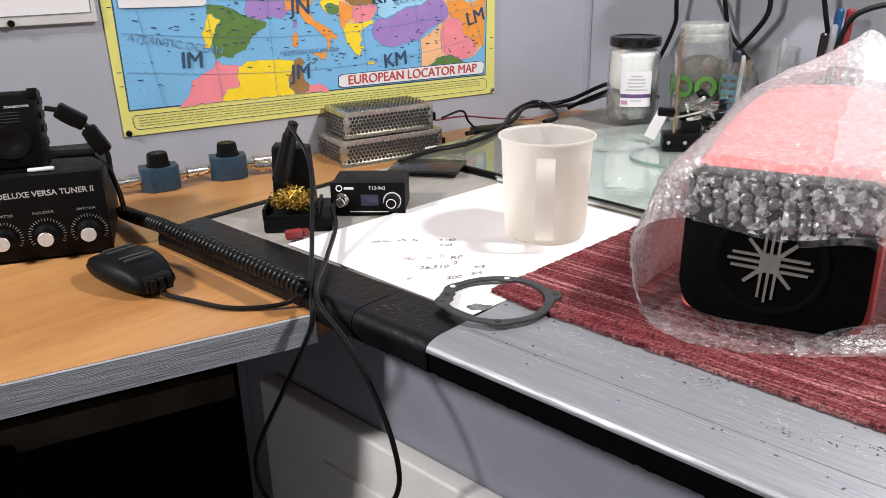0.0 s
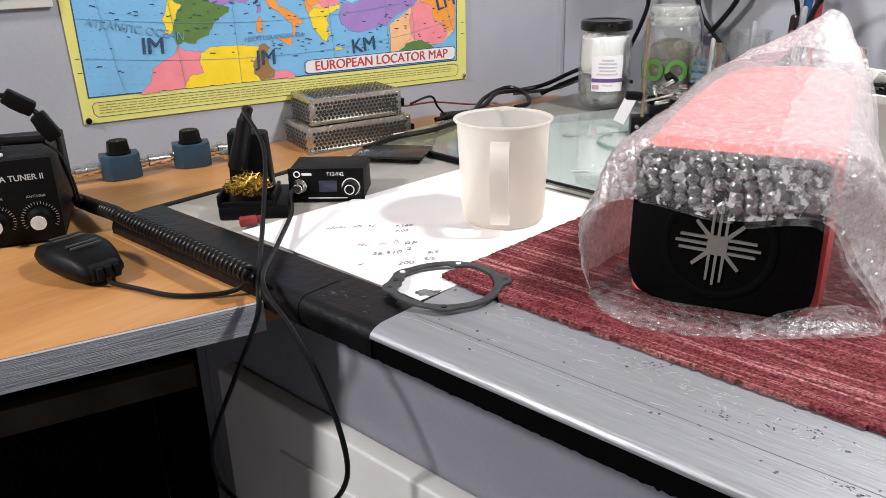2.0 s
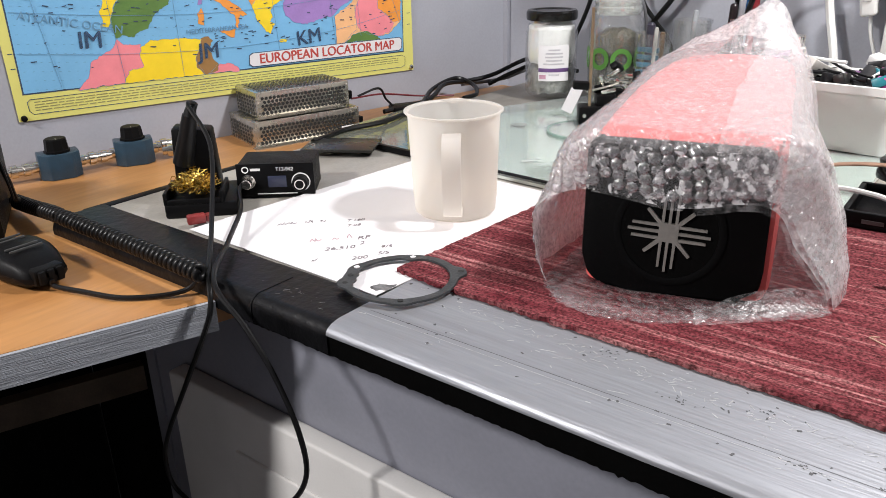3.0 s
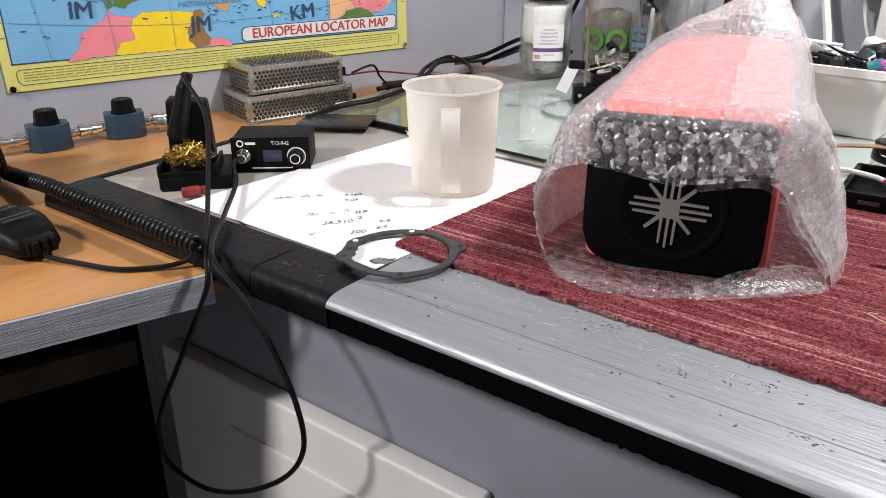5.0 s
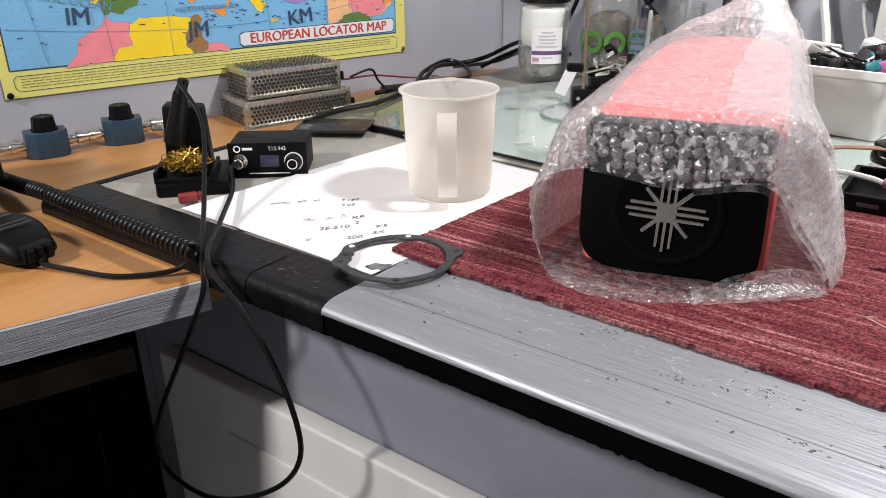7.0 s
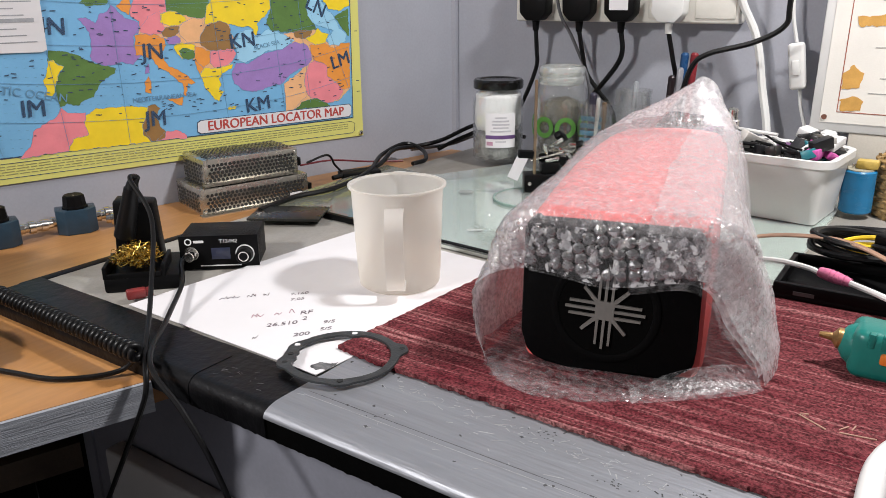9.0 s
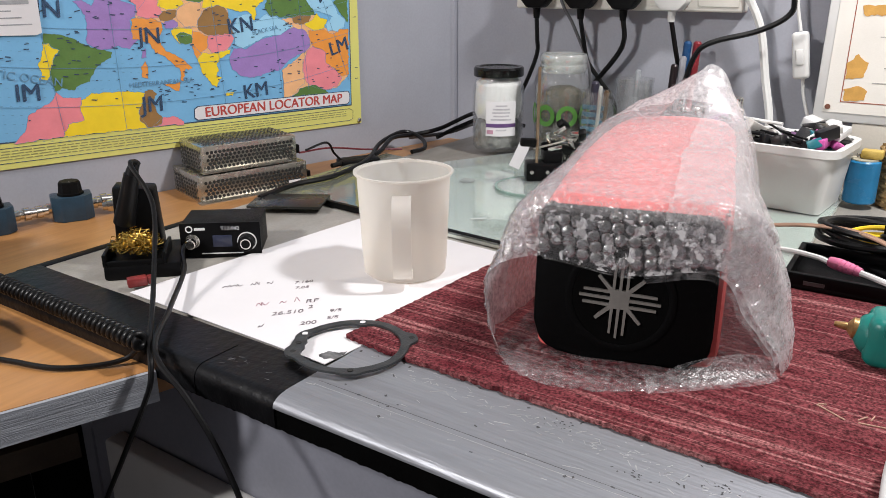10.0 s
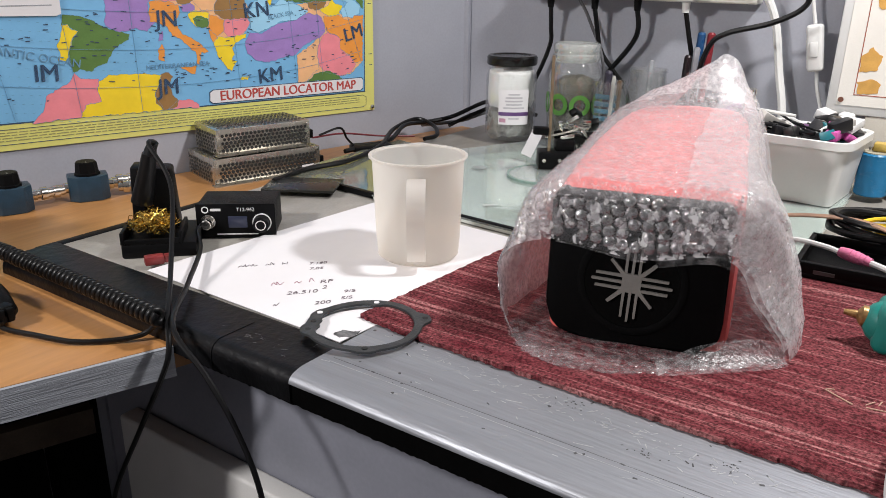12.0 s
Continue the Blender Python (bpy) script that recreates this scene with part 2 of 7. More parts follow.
def mat_stripes():
    m = mat("red_carpet_pile", (0.178, 0.047, 0.053), 0.95, var=0.45, scale=60, second=(0.10, 0.016, 0.022), stretch=(0.25, 1.8, 1), fine=650, bump=1.0, spec=0.1)
    nt = m.node_tree
    p = nt.nodes["Principled BSDF"]
    src = p.inputs["Base Color"].links[0].from_socket
    tc = nt.nodes.new("ShaderNodeTexCoord")
    mp = nt.nodes.new("ShaderNodeMapping")
    mp.inputs["Scale"].default_value = (4.0, 150, 1)
    mp.inputs["Rotation"].default_value = (0, 0, radians(1.5))
    nt.links.new(tc.outputs["Object"], mp.inputs[0])
    n = nt.nodes.new("ShaderNodeTexNoise")
    n.inputs["Scale"].default_value, n.inputs["Detail"].default_value = 1.6, 4
    nt.links.new(mp.outputs[0], n.inputs[0])
    r1 = nt.nodes.new("ShaderNodeMapRange")
    r1.inputs[1].default_value, r1.inputs[2].default_value, r1.inputs[4].default_value = 0.54, 0.70, 0.7
    nt.links.new(n.outputs[0], r1.inputs[0])
    mx = nt.nodes.new("ShaderNodeMix")
    mx.data_type = "RGBA"
    mx.inputs[7].default_value = (0.46, 0.21, 0.205, 1)
    nt.links.new(r1.outputs[0], mx.inputs[0])
    nt.links.new(src, mx.inputs[6])
    g = nt.nodes.new("ShaderNodeTexNoise")
    g.inputs["Scale"].default_value, g.inputs["Detail"].default_value = 430, 2
    nt.links.new(tc.outputs["Object"], g.inputs[0])
    gr = nt.nodes.new("ShaderNodeMapRange")
    gr.inputs[1].default_value, gr.inputs[2].default_value, gr.inputs[3].default_value, gr.inputs[4].default_value = 0.34, 0.66, 0.38, 1.46
    nt.links.new(g.outputs[0], gr.inputs[0])
    mul = nt.nodes.new("ShaderNodeMix")
    mul.data_type, mul.blend_type = "RGBA", "MULTIPLY"
    mul.inputs[0].default_value = 1.0
    nt.links.new(mx.outputs[2], mul.inputs[6])
    nt.links.new(gr.outputs[0], mul.inputs[7])
    nt.links.new(mul.outputs[2], p.inputs["Base Color"])
    return m


CARPET = mat_stripes()

# ---- mesh helpers ----


def link(name, bm, material, smooth=0.6):
    me = bpy.data.meshes.new(name)
    bmesh.ops.recalc_face_normals(bm, faces=bm.faces)
    for f in bm.faces:
        f.smooth = smooth > 0
    if smooth > 0:
        for e in bm.edges:
            if len(e.link_faces) == 2 and e.calc_face_angle(0) > smooth:
                e.smooth = False
    bm.to_mesh(me)
    bm.free()
    me.materials.append(material)
    return new(name, me)


def part(name, bm, material, parent, label="", smooth=0.6):
    ob = link(name, bm, material, smooth)
    ob.parent = parent
    return tagged(ob, label)


def thing(name, m, label, category, group="", kind=""):
    ob = new(name)
    ob.empty_display_size = 0.02
    ob.matrix_world = m
    return tagged(ob, label, category, group, kind)


def solid(name, bm, material, label, category, m=None, group="", kind="", smooth=0.6):
    ob = link(name, bm, material, smooth)
    if m is not None:
        ob.matrix_world = m
    return tagged(ob, label, category, group, kind)


def box(x0, x1, y0, y1, z0, z1, bevel=0.0, seg=2, bm=None):
    own = bmesh.new()
    bmesh.ops.create_cube(own, size=1, matrix=Matrix.Translation(((x0 + x1) / 2, (y0 + y1) / 2, (z0 + z1) / 2)) @ Matrix.Diagonal((x1 - x0, y1 - y0, z1 - z0, 1)))
    if bevel:
        bmesh.ops.bevel(own, geom=list(own.edges), offset=bevel, segments=seg, profile=0.5, affect="EDGES")
    return join(bm, own)


def join(bm, own, m=None):
    if m is not None:
        bmesh.ops.transform(own, matrix=m, verts=own.verts)
    if bm is None:
        return own
    me = bpy.data.meshes.new("tmp")
    own.to_mesh(me)
    own.free()
    bm.from_mesh(me)
    bpy.data.meshes.remove(me)
    return bm


def prism(poly, z0, z1, bevel=0.0, bm=None, m=None):
    own = bmesh.new()
    lo = [own.verts.new((x, y, z0)) for x, y in poly]
    hi = [own.verts.new((x, y, z1)) for x, y in poly]
    own.faces.new(lo[::-1])
    own.faces.new(hi)
    for i in range(len(poly)):
        j = (i + 1) % len(poly)
        own.faces.new((lo[i], lo[j], hi[j], hi[i]))
    if bevel:
        bmesh.ops.bevel(own, geom=list(own.edges), offset=bevel, segments=2, profile=0.5, affect="EDGES")
    return join(bm, own, m)


def lathe(profile, seg=32, bm=None, m=None, closed=False):
    """Turns (r, z) pairs round z."""
    own = bmesh.new()
    rings = []
    for r, z in profile:
        if r < 1e-5:
            rings.append([own.verts.new((0, 0, z))])
        else:
            rings.append([own.verts.new((r * math.cos(2 * math.pi * k / seg), r * math.sin(2 * math.pi * k / seg), z)) for k in range(seg)])
    pairs = list(zip(rings, rings[1:])) + ([(rings[-1], rings[0])] if closed else [])
    for a, b in pairs:
        for k in range(seg):
            j = (k + 1) % seg
            if len(a) == 1 and len(b) == 1:
                continue
            if len(a) == 1:
                own.faces.new((a[0], b[j], b[k]))
            elif len(b) == 1:
                own.faces.new((a[k], a[j], b[0]))
            else:
                own.faces.new((a[k], a[j], b[j], b[k]))
    return join(bm, own, m)


def cyl(r, z0, z1, seg=24, bevel=0.0, bm=None, m=None):
    b = bevel
    pro = [(0, z0), (r - b, z0), (r, z0 + b), (r, z1 - b), (r - b, z1), (0, z1)] if b else [(0, z0), (r, z0), (r, z1), (0, z1)]
    return lathe(pro, seg, bm, m)


def spline(points, n=8):
    """A smooth line through the points."""
    p = [Vector(q) for q in points]
    p = [2 * p[0] - p[1]] + p + [2 * p[-1] - p[-2]]
    out = []
    for i in range(1, len(p) - 2):
        for k in range(n):
            t = k / n
            a, b, c, d = p[i - 1], p[i], p[i + 1], p[i + 2]
            out.append(0.5 * ((2 * b) + (c - a) * t + (2 * a - 5 * b + 4 * c - d) * t * t + (3 * b - a - 3 * c + d) * t ** 3))
    out.append(p[-2])
    return out


def tube(points, r, seg=8, n=8, bm=None, smoothed=True, taper=None):
    pts = spline(points, n) if smoothed else [Vector(q) for q in points]
    own = bmesh.new()
    side = None
    rings = []
    for i, p in enumerate(pts):
        d = (pts[min(i + 1, len(pts) - 1)] - pts[max(i - 1, 0)]).normalized()
        if side is None:
            side = d.orthogonal().normalized()
        side = (side - d * side.dot(d)).normalized()
        up = d.cross(side)
        rr = r if taper is None else r * (taper[0] + (taper[1] - taper[0]) * i / (len(pts) - 1))
        rings.append([own.verts.new(p + rr * (side * math.cos(2 * math.pi * k / seg) + up * math.sin(2 * math.pi * k / seg))) for k in range(seg)])
    for a, b in zip(rings, rings[1:]):
        for k in range(seg):
            j = (k + 1) % seg
            own.faces.new((a[k], a[j], b[j], b[k]))
    own.faces.new(rings[0][::-1])
    own.faces.new(rings[-1])
    return join(bm, own)


def text_bm(words, size, depth=0.0004, align="CENTER", m=None, bold=0.0):
    cu = bpy.data.curves.new("tmp", "FONT")
    cu.body, cu.size, cu.extrude, cu.align_x, cu.align_y = words, size, depth, align, "CENTER"
    cu.offset = bold * size
    ob = bpy.data.objects.new("tmp", cu)
    scene.collection.objects.link(ob)
    me = bpy.data.meshes.new_from_object(ob.evaluated_get(bpy.context.evaluated_depsgraph_get()))
    bpy.data.objects.remove(ob)
    bm = bmesh.new()
    bm.from_mesh(me)
    bpy.data.meshes.remove(me)
    if m is not None:
        bmesh.ops.transform(bm, matrix=m, verts=bm.verts)
    return bm


def rough_outline(poly, step, amount, seed):
    """Breaks straight sides into a jagged outline."""
    rnd = random.Random(seed)
    out = []
    for i, a in enumerate(poly):
        b = poly[(i + 1) % len(poly)]
        a, b = Vector(a), Vector(b)
        n = max(1, int((b - a).length / step))
        for k in range(n):
            q = a.lerp(b, k / n)
            out.append((q.x + rnd.uniform(-amount, amount), q.y + rnd.uniform(-amount, amount)))
    return out


# ---- plan ----
BENCH, DESK = 0.900, 0.885
A0, ADIR = Vector((-1.040, 0.715, 0)), Vector((0.2215, 0.9751, 0))
AIN = Vector((0.9751, -0.2215, 0))


def on_wall(s, z, off=0.0):
    """A place on the map wall: s along it, z up, off into the room."""
    p = A0 + ADIR * s + AIN * off
    return Vector((p.x, p.y, z))


def wall_pose(s, z, off=0.0):
    """x along the map wall, y up, z into the room."""
    p = on_wall(s, z, off)
    return Matrix(((ADIR.x, 0, AIN.x, p.x), (ADIR.y, 0, AIN.y, p.y), (0, 1, 0, p.z), (0, 0, 0, 1)))


BACK = 1.415
c0 = on_wall(-2.6, 0)
c1 = on_wall(0.725, 0)
o0, o1 = c0 - AIN * 0.1, c1 - AIN * 0.1 + ADIR * 0.1
solid("wall_west", prism([(c0.x, c0.y), (c1.x, c1.y), (o1.x, o1.y), (o0.x, o0.y)], 0, 2.3), WALL, "pale grey painted wall behind the map", "wall", kind="structure")
solid("wall_north", box(-1.05, 1.7, BACK, BACK + 0.1, 0, 2.3), WALL, "pale grey painted wall with a socket strip", "wall", kind="structure")
solid("wall_east", box(1.6, 1.7, -1.9, BACK, 0, 2.3), FARWALL, "plain grey painted wall", "wall", kind="structure")
solid("wall_south", box(-1.9, 1.7, -2.0, -1.9, 0, 2.3), FARWALL, "plain grey painted wall", "wall", kind="structure")
solid("floor", box(-2.0, 1.7, -2.0, 1.5, -0.1, 0), FLOOR, "dark worn floor", "floor", kind="structure")
solid("ceiling", box(-2.0, 1.7, -2.0, 1.6, 2.3, 2.4), CEIL, "plain white ceiling", "ceiling", kind="structure")
bm = box(-0.905, -0.875, BACK - 0.014, BACK, 0.9, 2.3, 0.003)
solid("trim", bm, WALL, "grey painted corner trim", "trim", kind="structure")

# ---- desk ----
desk = thing("wooden_desk", Matrix.Identity(4), "orange varnished wooden desk with a grey painted edge", "desk")
FD = Vector((0.338, 0.941))
f1 = Vector((-0.519, 0.388))
f0 = f1 - FD * 1.6
w0, w1 = on_wall(-1.6, 0, 0.002), on_wall(0.70, 0, 0.002)
top = [(f0.x, f0.y), (f1.x, f1.y), (-0.50, 0.46), (-0.78, 0.50), (-0.78, 1.39), (w1.x, w1.y), (w0.x, w0.y)]
part("desktop", prism(top, DESK - 0.024, DESK), WOOD, desk)
ee = Vector((FD.y, -FD.x)) * 0.004
bm = prism([(f0.x, f0.y), (f0.x + ee.x, f0.y + ee.y), (f1.x + ee.x, f1.y + ee.y), (f1.x, f1.y)], DESK - 0.030, DESK - 0.0005)
part("edge_band", bm, PLY, desk, "grey painted plywood edge")
# ---- bench ----
bench = thing("workbench", Matrix.Identity(4), "grey workbench with black taped corner and aluminium front edge", "workbench")
part("benchtop", box(-0.815, 1.45, 0.425, 1.405, BENCH - 0.034, BENCH, 0.002), LAMINATE, bench)
# rounded black front bar and silver profile
def nose(x0, x1, y, r, top, depth, bm=None, rv=None, drop=0.026):
    rv = rv or r
    pro = [(y + depth, top)]
    for k in range(9):
        a = math.pi / 2 + k * math.pi / 2 / 8
        pro.append((y + r + r * math.cos(a), top - rv + rv * math.sin(a)))
    pro += [(y, top - drop), (y + 0.004, top - drop), (y + 0.004 + r * 0.6, top - 0.0055), (y + depth, top - 0.0055)]
    own = bmesh.new()
    n = 40
    rows = []
    for i in range(n + 1):
        x = x0 + (x1 - x0) * i / n
        rows.append([own.verts.new((x, yy + 0.0006 * noise.noise(Vector((x * 30, yy * 50, zz * 50))), zz + 0.0002 * noise.noise(Vector((x * 25, yy * 60, 7))))) for yy, zz in pro])
    for a, b in zip(rows, rows[1:]):
        for k in range(len(pro)):
            j = (k + 1) % len(pro)
            own.faces.new((a[k], b[k], b[j], a[j]))
    own.faces.new(rows[0])
    own.faces.new(rows[-1][::-1])
    return join(bm, own)
part("black_bar", nose(-0.812, -0.371, 0.3885, 0.012, BENCH + 0.003, 0.064), BLACKTAPE, bench, "shiny black tape wrapped over the bench edge")
part("tape_seam", nose(-0.4675, -0.4645, 0.3878, 0.0125, BENCH + 0.0036, 0.050), BLACKTAPE, bench, "raised seam in the tape")
SCUFF = mat("pale_scuff", (0.22, 0.22, 0.22), 0.6, var=0.2)
rnd = random.Random(77)
bm = bmesh.new()
for k in range(22):
    x, y, ln = -0.440 + rnd.gauss(0, 0.022), 0.418 + rnd.gauss(0, 0.009), rnd.uniform(0.0006, 0.0032)
    if y < 0.403 or y > 0.446:
        continue
    join(bm, box(-ln, ln, -0.0001, 0.0001, 0, 0.0002), pose(x, y, BENCH + 0.0031, 0, 0, rnd.gauss(20, 40)))
tagged(part("scuff_marks", bm, SCUFF, bench, "pale scuffs on the black tape", smooth=0), kind="stuff")
part("silver_profile", nose(-0.371, 1.45, 0.388, 0.018, BENCH + 0.004, 0.125, None, 0.0085, 0.0095), SILVER, bench, "scratched aluminium edge profile")
bm = bmesh.new()
rnd = random.Random(4)
n = 700
rows = []
for i in range(n + 1):
    x = -0.60 + 2.05 * i / n
    zb = BENCH - 0.0245 - 0.0008 * noise.noise(Vector((x * 40, 0, 0))) - 0.0022 * max(0, noise.noise(Vector((x * 260, 3, 0)))) - 0.0010 * rnd.random()
    rows.append([bm.verts.new((x, 0.3900, BENCH - 0.0045)), bm.verts.new((x, 0.3905, zb)), bm.verts.new((x, 0.404, zb)), bm.verts.new((x, 0.404, BENCH - 0.0045))])
for a, b in zip(rows, rows[1:]):
    for k in range(4):
        j = (k + 1) % 4
        bm.faces.new((a[k], a[j], b[j], b[k]))
part("black_edge_strip", bm, BLACKEDGE, bench, "ragged black tape under the edge")
part("dark_side_strip", box(-0.822, -0.806, 0.43, 0.70, DESK + 0.001, BENCH + 0.001, 0.002), BLACK, bench, "dark strip along the bench end")
part("front_panel", box(-0.76, 1.45, 0.455, 0.475, 0.10, BENCH - 0.034), CABINET, bench, "grey painted front panel")
part("side_panel", box(-0.78, -0.76, 0.452, 1.38, 0.0, DESK - 0.024), CABINET, bench)


# scratches and pits in the silver paint
for name, material, count, seed in (("scratch_layer", mat("bare_metal_scratch", (0.46, 0.465, 0.48), 0.45, metal=0.3), 240, 31), ("pit_layer", mat("dark_pit", (0.07, 0.07, 0.075), 0.6), 60, 32)):
    rnd = random.Random(seed)
    bm = bmesh.new()
    for k in range(count):
        x, y = rnd.uniform(-0.37, 0.30), rnd.uniform(0.412, 0.492)
        if seed == 31:
            ln, w, a = rnd.uniform(0.0006, 0.0032) * (2.5 if k % 12 == 0 else 1), rnd.uniform(0.00015, 0.0004), rnd.gauss(0, 30)
            if k % 3:
                run = rnd.random()
                x, y, a = -0.30 + 0.42 * run + rnd.gauss(0, 0.012), 0.478 - 0.022 * run + rnd.gauss(0, 0.006), rnd.choice((-35, 20, 50)) + rnd.gauss(0, 18)
        else:
            ln, w, a = rnd.uniform(0.0004, 0.0018), rnd.uniform(0.0004, 0.0012), rnd.uniform(0, 180)
        join(bm, box(-ln, ln, -w, w, 0.0, 0.00018), pose(x, y, BENCH + 0.0040, 0, 0, a))
    if seed == 32:
        for cx, cy in ((-0.02, 0.425), (0.03, 0.431), (0.08, 0.414), (-0.10, 0.450), (-0.17, 0.478), (0.12, 0.421), (-0.05, 0.468), (0.17, 0.43)):
            for k in range(16):
                ln, w = rnd.uniform(0.0003, 0.0010), rnd.uniform(0.0002, 0.0006)
                join(bm, box(-ln, ln, -w, w, 0.0, 0.00012), pose(cx + rnd.gauss(0, 0.006), cy + rnd.gauss(0, 0.003), BENCH + 0.0041, 0, 0, rnd.uniform(0, 180)))
    for k in range(1):
        y = 0.425 + 0.014 * k + (0.005 if seed == 32 else 0)
        join(bm, box(-0.36 + 0.05 * k, 0.6, -0.00018, 0.00018, 0, 0.00015), pose(0, y, BENCH + 0.0040, 0, 0, rnd.uniform(-0.4, 0.4)))
    tagged(part(name, bm, material, bench, smooth=0), kind="stuff")


def cabinet_door(x0, x1, y, z1, label):
    w = x1 - x0
    t = part("door", box(0, w, 0, 0.0245, -0.55, 0, 0.004, 3), DOORWHITE, bench, label)
    t.matrix_local = pose(x0, y, z1)
    part("raised_panel", box(0.115, w - 0.050, -0.004, 0.002, -0.50, -0.060, 0.003, 2), DOORWHITE, t)
    return t


cabinet_door(-0.697, -0.251, 0.430, 0.727, "white moulded door with rounded top edge under the workbench")

# ---- mat, paper ----
poly = rough_outline([(-0.392, 0.500), (-0.336, 0.494), (0.50, 0.484), (0.52, 0.87), (-0.30, 0.872), (-0.372, 0.86)], 0.004, 0.0012, 3)
solid("carpet_mat", prism(poly, BENCH + 0.0045, BENCH + 0.0085), CARPET, "dark red striped carpet mat lying on the bench", "mat")
sheet = thing("paper_sheet", Matrix.Identity(4), "white sheet of paper with handwritten notes", "paper")
part("sheet", prism([(-0.650, 0.458), (-0.375, 0.4525), (-0.3715, 0.50), (-0.370, 0.775), (-0.621, 0.794)], BENCH + 0.0035, BENCH + 0.0043), PAPER, sheet)
DUST = mat("grey_dust", (0.16, 0.16, 0.165), 0.8, var=0.35, scale=120)
smear = rough_outline([(-0.390, 0.461), (-0.381, 0.458), (-0.372, 0.466), (-0.374, 0.480), (-0.379, 0.474), (-0.387, 0.472)], 0.0016, 0.0011, 12)
solid("dust_smear", prism(smear, BENCH + 0.0043, BENCH + 0.0047), DUST, "smear of dark grey dust on the paper corner", "dust", smooth=0)
# handwriting on the sheet
WRITE = radians(49)


def note(words, x, y, size, material=INK, name="handwriting"):
    sh = Matrix(((1, 0.25, 0, 0), (0, 1, 0, 0), (0, 0, 1, 0), (0, 0, 0, 1)))
    part(name, text_bm(words, size, 0.0001, "LEFT", pose(x, y, BENCH + 0.0046, 0, 0, 50) @ sh), material, sheet, smooth=0)


def scrawl(x, y, length, height, seed, material=INK):
    rnd = random.Random(seed)
    c, s = math.cos(WRITE), math.sin(WRITE)
    pts = []
    n = int(length / 0.0021)
    for i in range(n):
        a, h = i * 0.0021 + rnd.uniform(-0.0012, 0.0012), (i % 2) * height * rnd.uniform(0.35, 1.15)
        pts.append((x + a * c - h * s, y + a * s + h * c, BENCH + 0.0046))
    part("scribble", tube(pts, 0.00036, 4, 4), material, sheet)


scrawl(-0.579, 0.520, 0.022, 0.007, 1)
scrawl(-0.561, 0.540, 0.014, 0.009, 15)
scrawl(-0.549, 0.553, 0.009, 0.011, 2)
note("7.160", -0.527, 0.572, 0.0088)
note("7.05", -0.516, 0.561, 0.0088)
scrawl(-0.514, 0.506, 0.014, 0.008, 3, INKRED)
scrawl(-0.500, 0.523, 0.010, 0.008, 33, INKRED)
scrawl(-0.491, 0.535, 0.008, 0.009, 34, INKRED)
note("RF", -0.482, 0.541, 0.0125)
note("2", -0.470, 0.532, 0.011)
note("26.510", -0.487, 0.500, 0.0112)
note("200", -0.449, 0.499, 0.0105)
scrawl(-0.476, 0.471, 0.009, 0.006, 6)
note("S/S", -0.437, 0.523, 0.0095)
note("9/5", -0.446, 0.537, 0.0095)
# ---- jug ----
jug = thing("measuring_jug", pose(-0.4525, 0.668, BENCH + 0.0045), "translucent white plastic measuring jug standing on the paper", "jug")
pro = [(0, 0), (0.041, 0), (0.0445, 0.003), (0.0460, 0.02), (0.0495, 0.107), (0.0515, 0.110), (0.0518, 0.112), (0.0505, 0.113), (0.0485, 0.111), (0.0449, 0.021), (0.043, 0.005), (0.038, 0.003), (0, 0.003)]
bm = lathe(pro, 72)
for v in bm.verts:
    if v.co.z > 0.088:
        a = math.atan2(v.co.y, v.co.x) - radians(125)
        k = math.exp(-(math.atan2(math.sin(a), math.cos(a)) / 0.22) ** 2) * (v.co.z - 0.088) / 0.028
        v.co.x += 0.010 * k * math.cos(radians(125))
        v.co.y += 0.010 * k * math.sin(radians(125))
part("body", bm, JUG, jug)
bm = bmesh.new()
path = [(0.048, 0.096), (0.061, 0.098), (0.073, 0.090), (0.077, 0.074), (0.074, 0.046), (0.068, 0.022), (0.060, 0.015), (0.0445, 0.016)]
pts = spline([(r, 0, z) for r, z in path], 5)
rows = []
for i, p in enumerate(pts):
    d = (pts[min(i + 1, len(pts) - 1)] - pts[max(i - 1, 0)]).normalized()
    nn = Vector((d.z, 0, -d.x))
    rows.append([bm.verts.new(p + nn * a + Vector((0, b, 0))) for a, b in ((0.0022, -0.0095), (0.0022, 0.0095), (-0.0022, 0.0095), (-0.0022, -0.0095))])
for a, b in zip(rows, rows[1:]):
    for k in range(4):
        bm.faces.new((a[k], a[(k + 1) % 4], b[(k + 1) % 4], b[k]))
bm.faces.new(rows[0]), bm.faces.new(rows[-1][::-1])
bmesh.ops.transform(bm, matrix=pose(0, 0, 0, 0, 0, -55), verts=bm.verts)
part("handle", bm, JUG, jug)
part("rim", lathe([(0.0510, 0.1105), (0.0533, 0.1115), (0.0533, 0.1132), (0.0510, 0.1135)], 72, closed=True), JUG, jug)

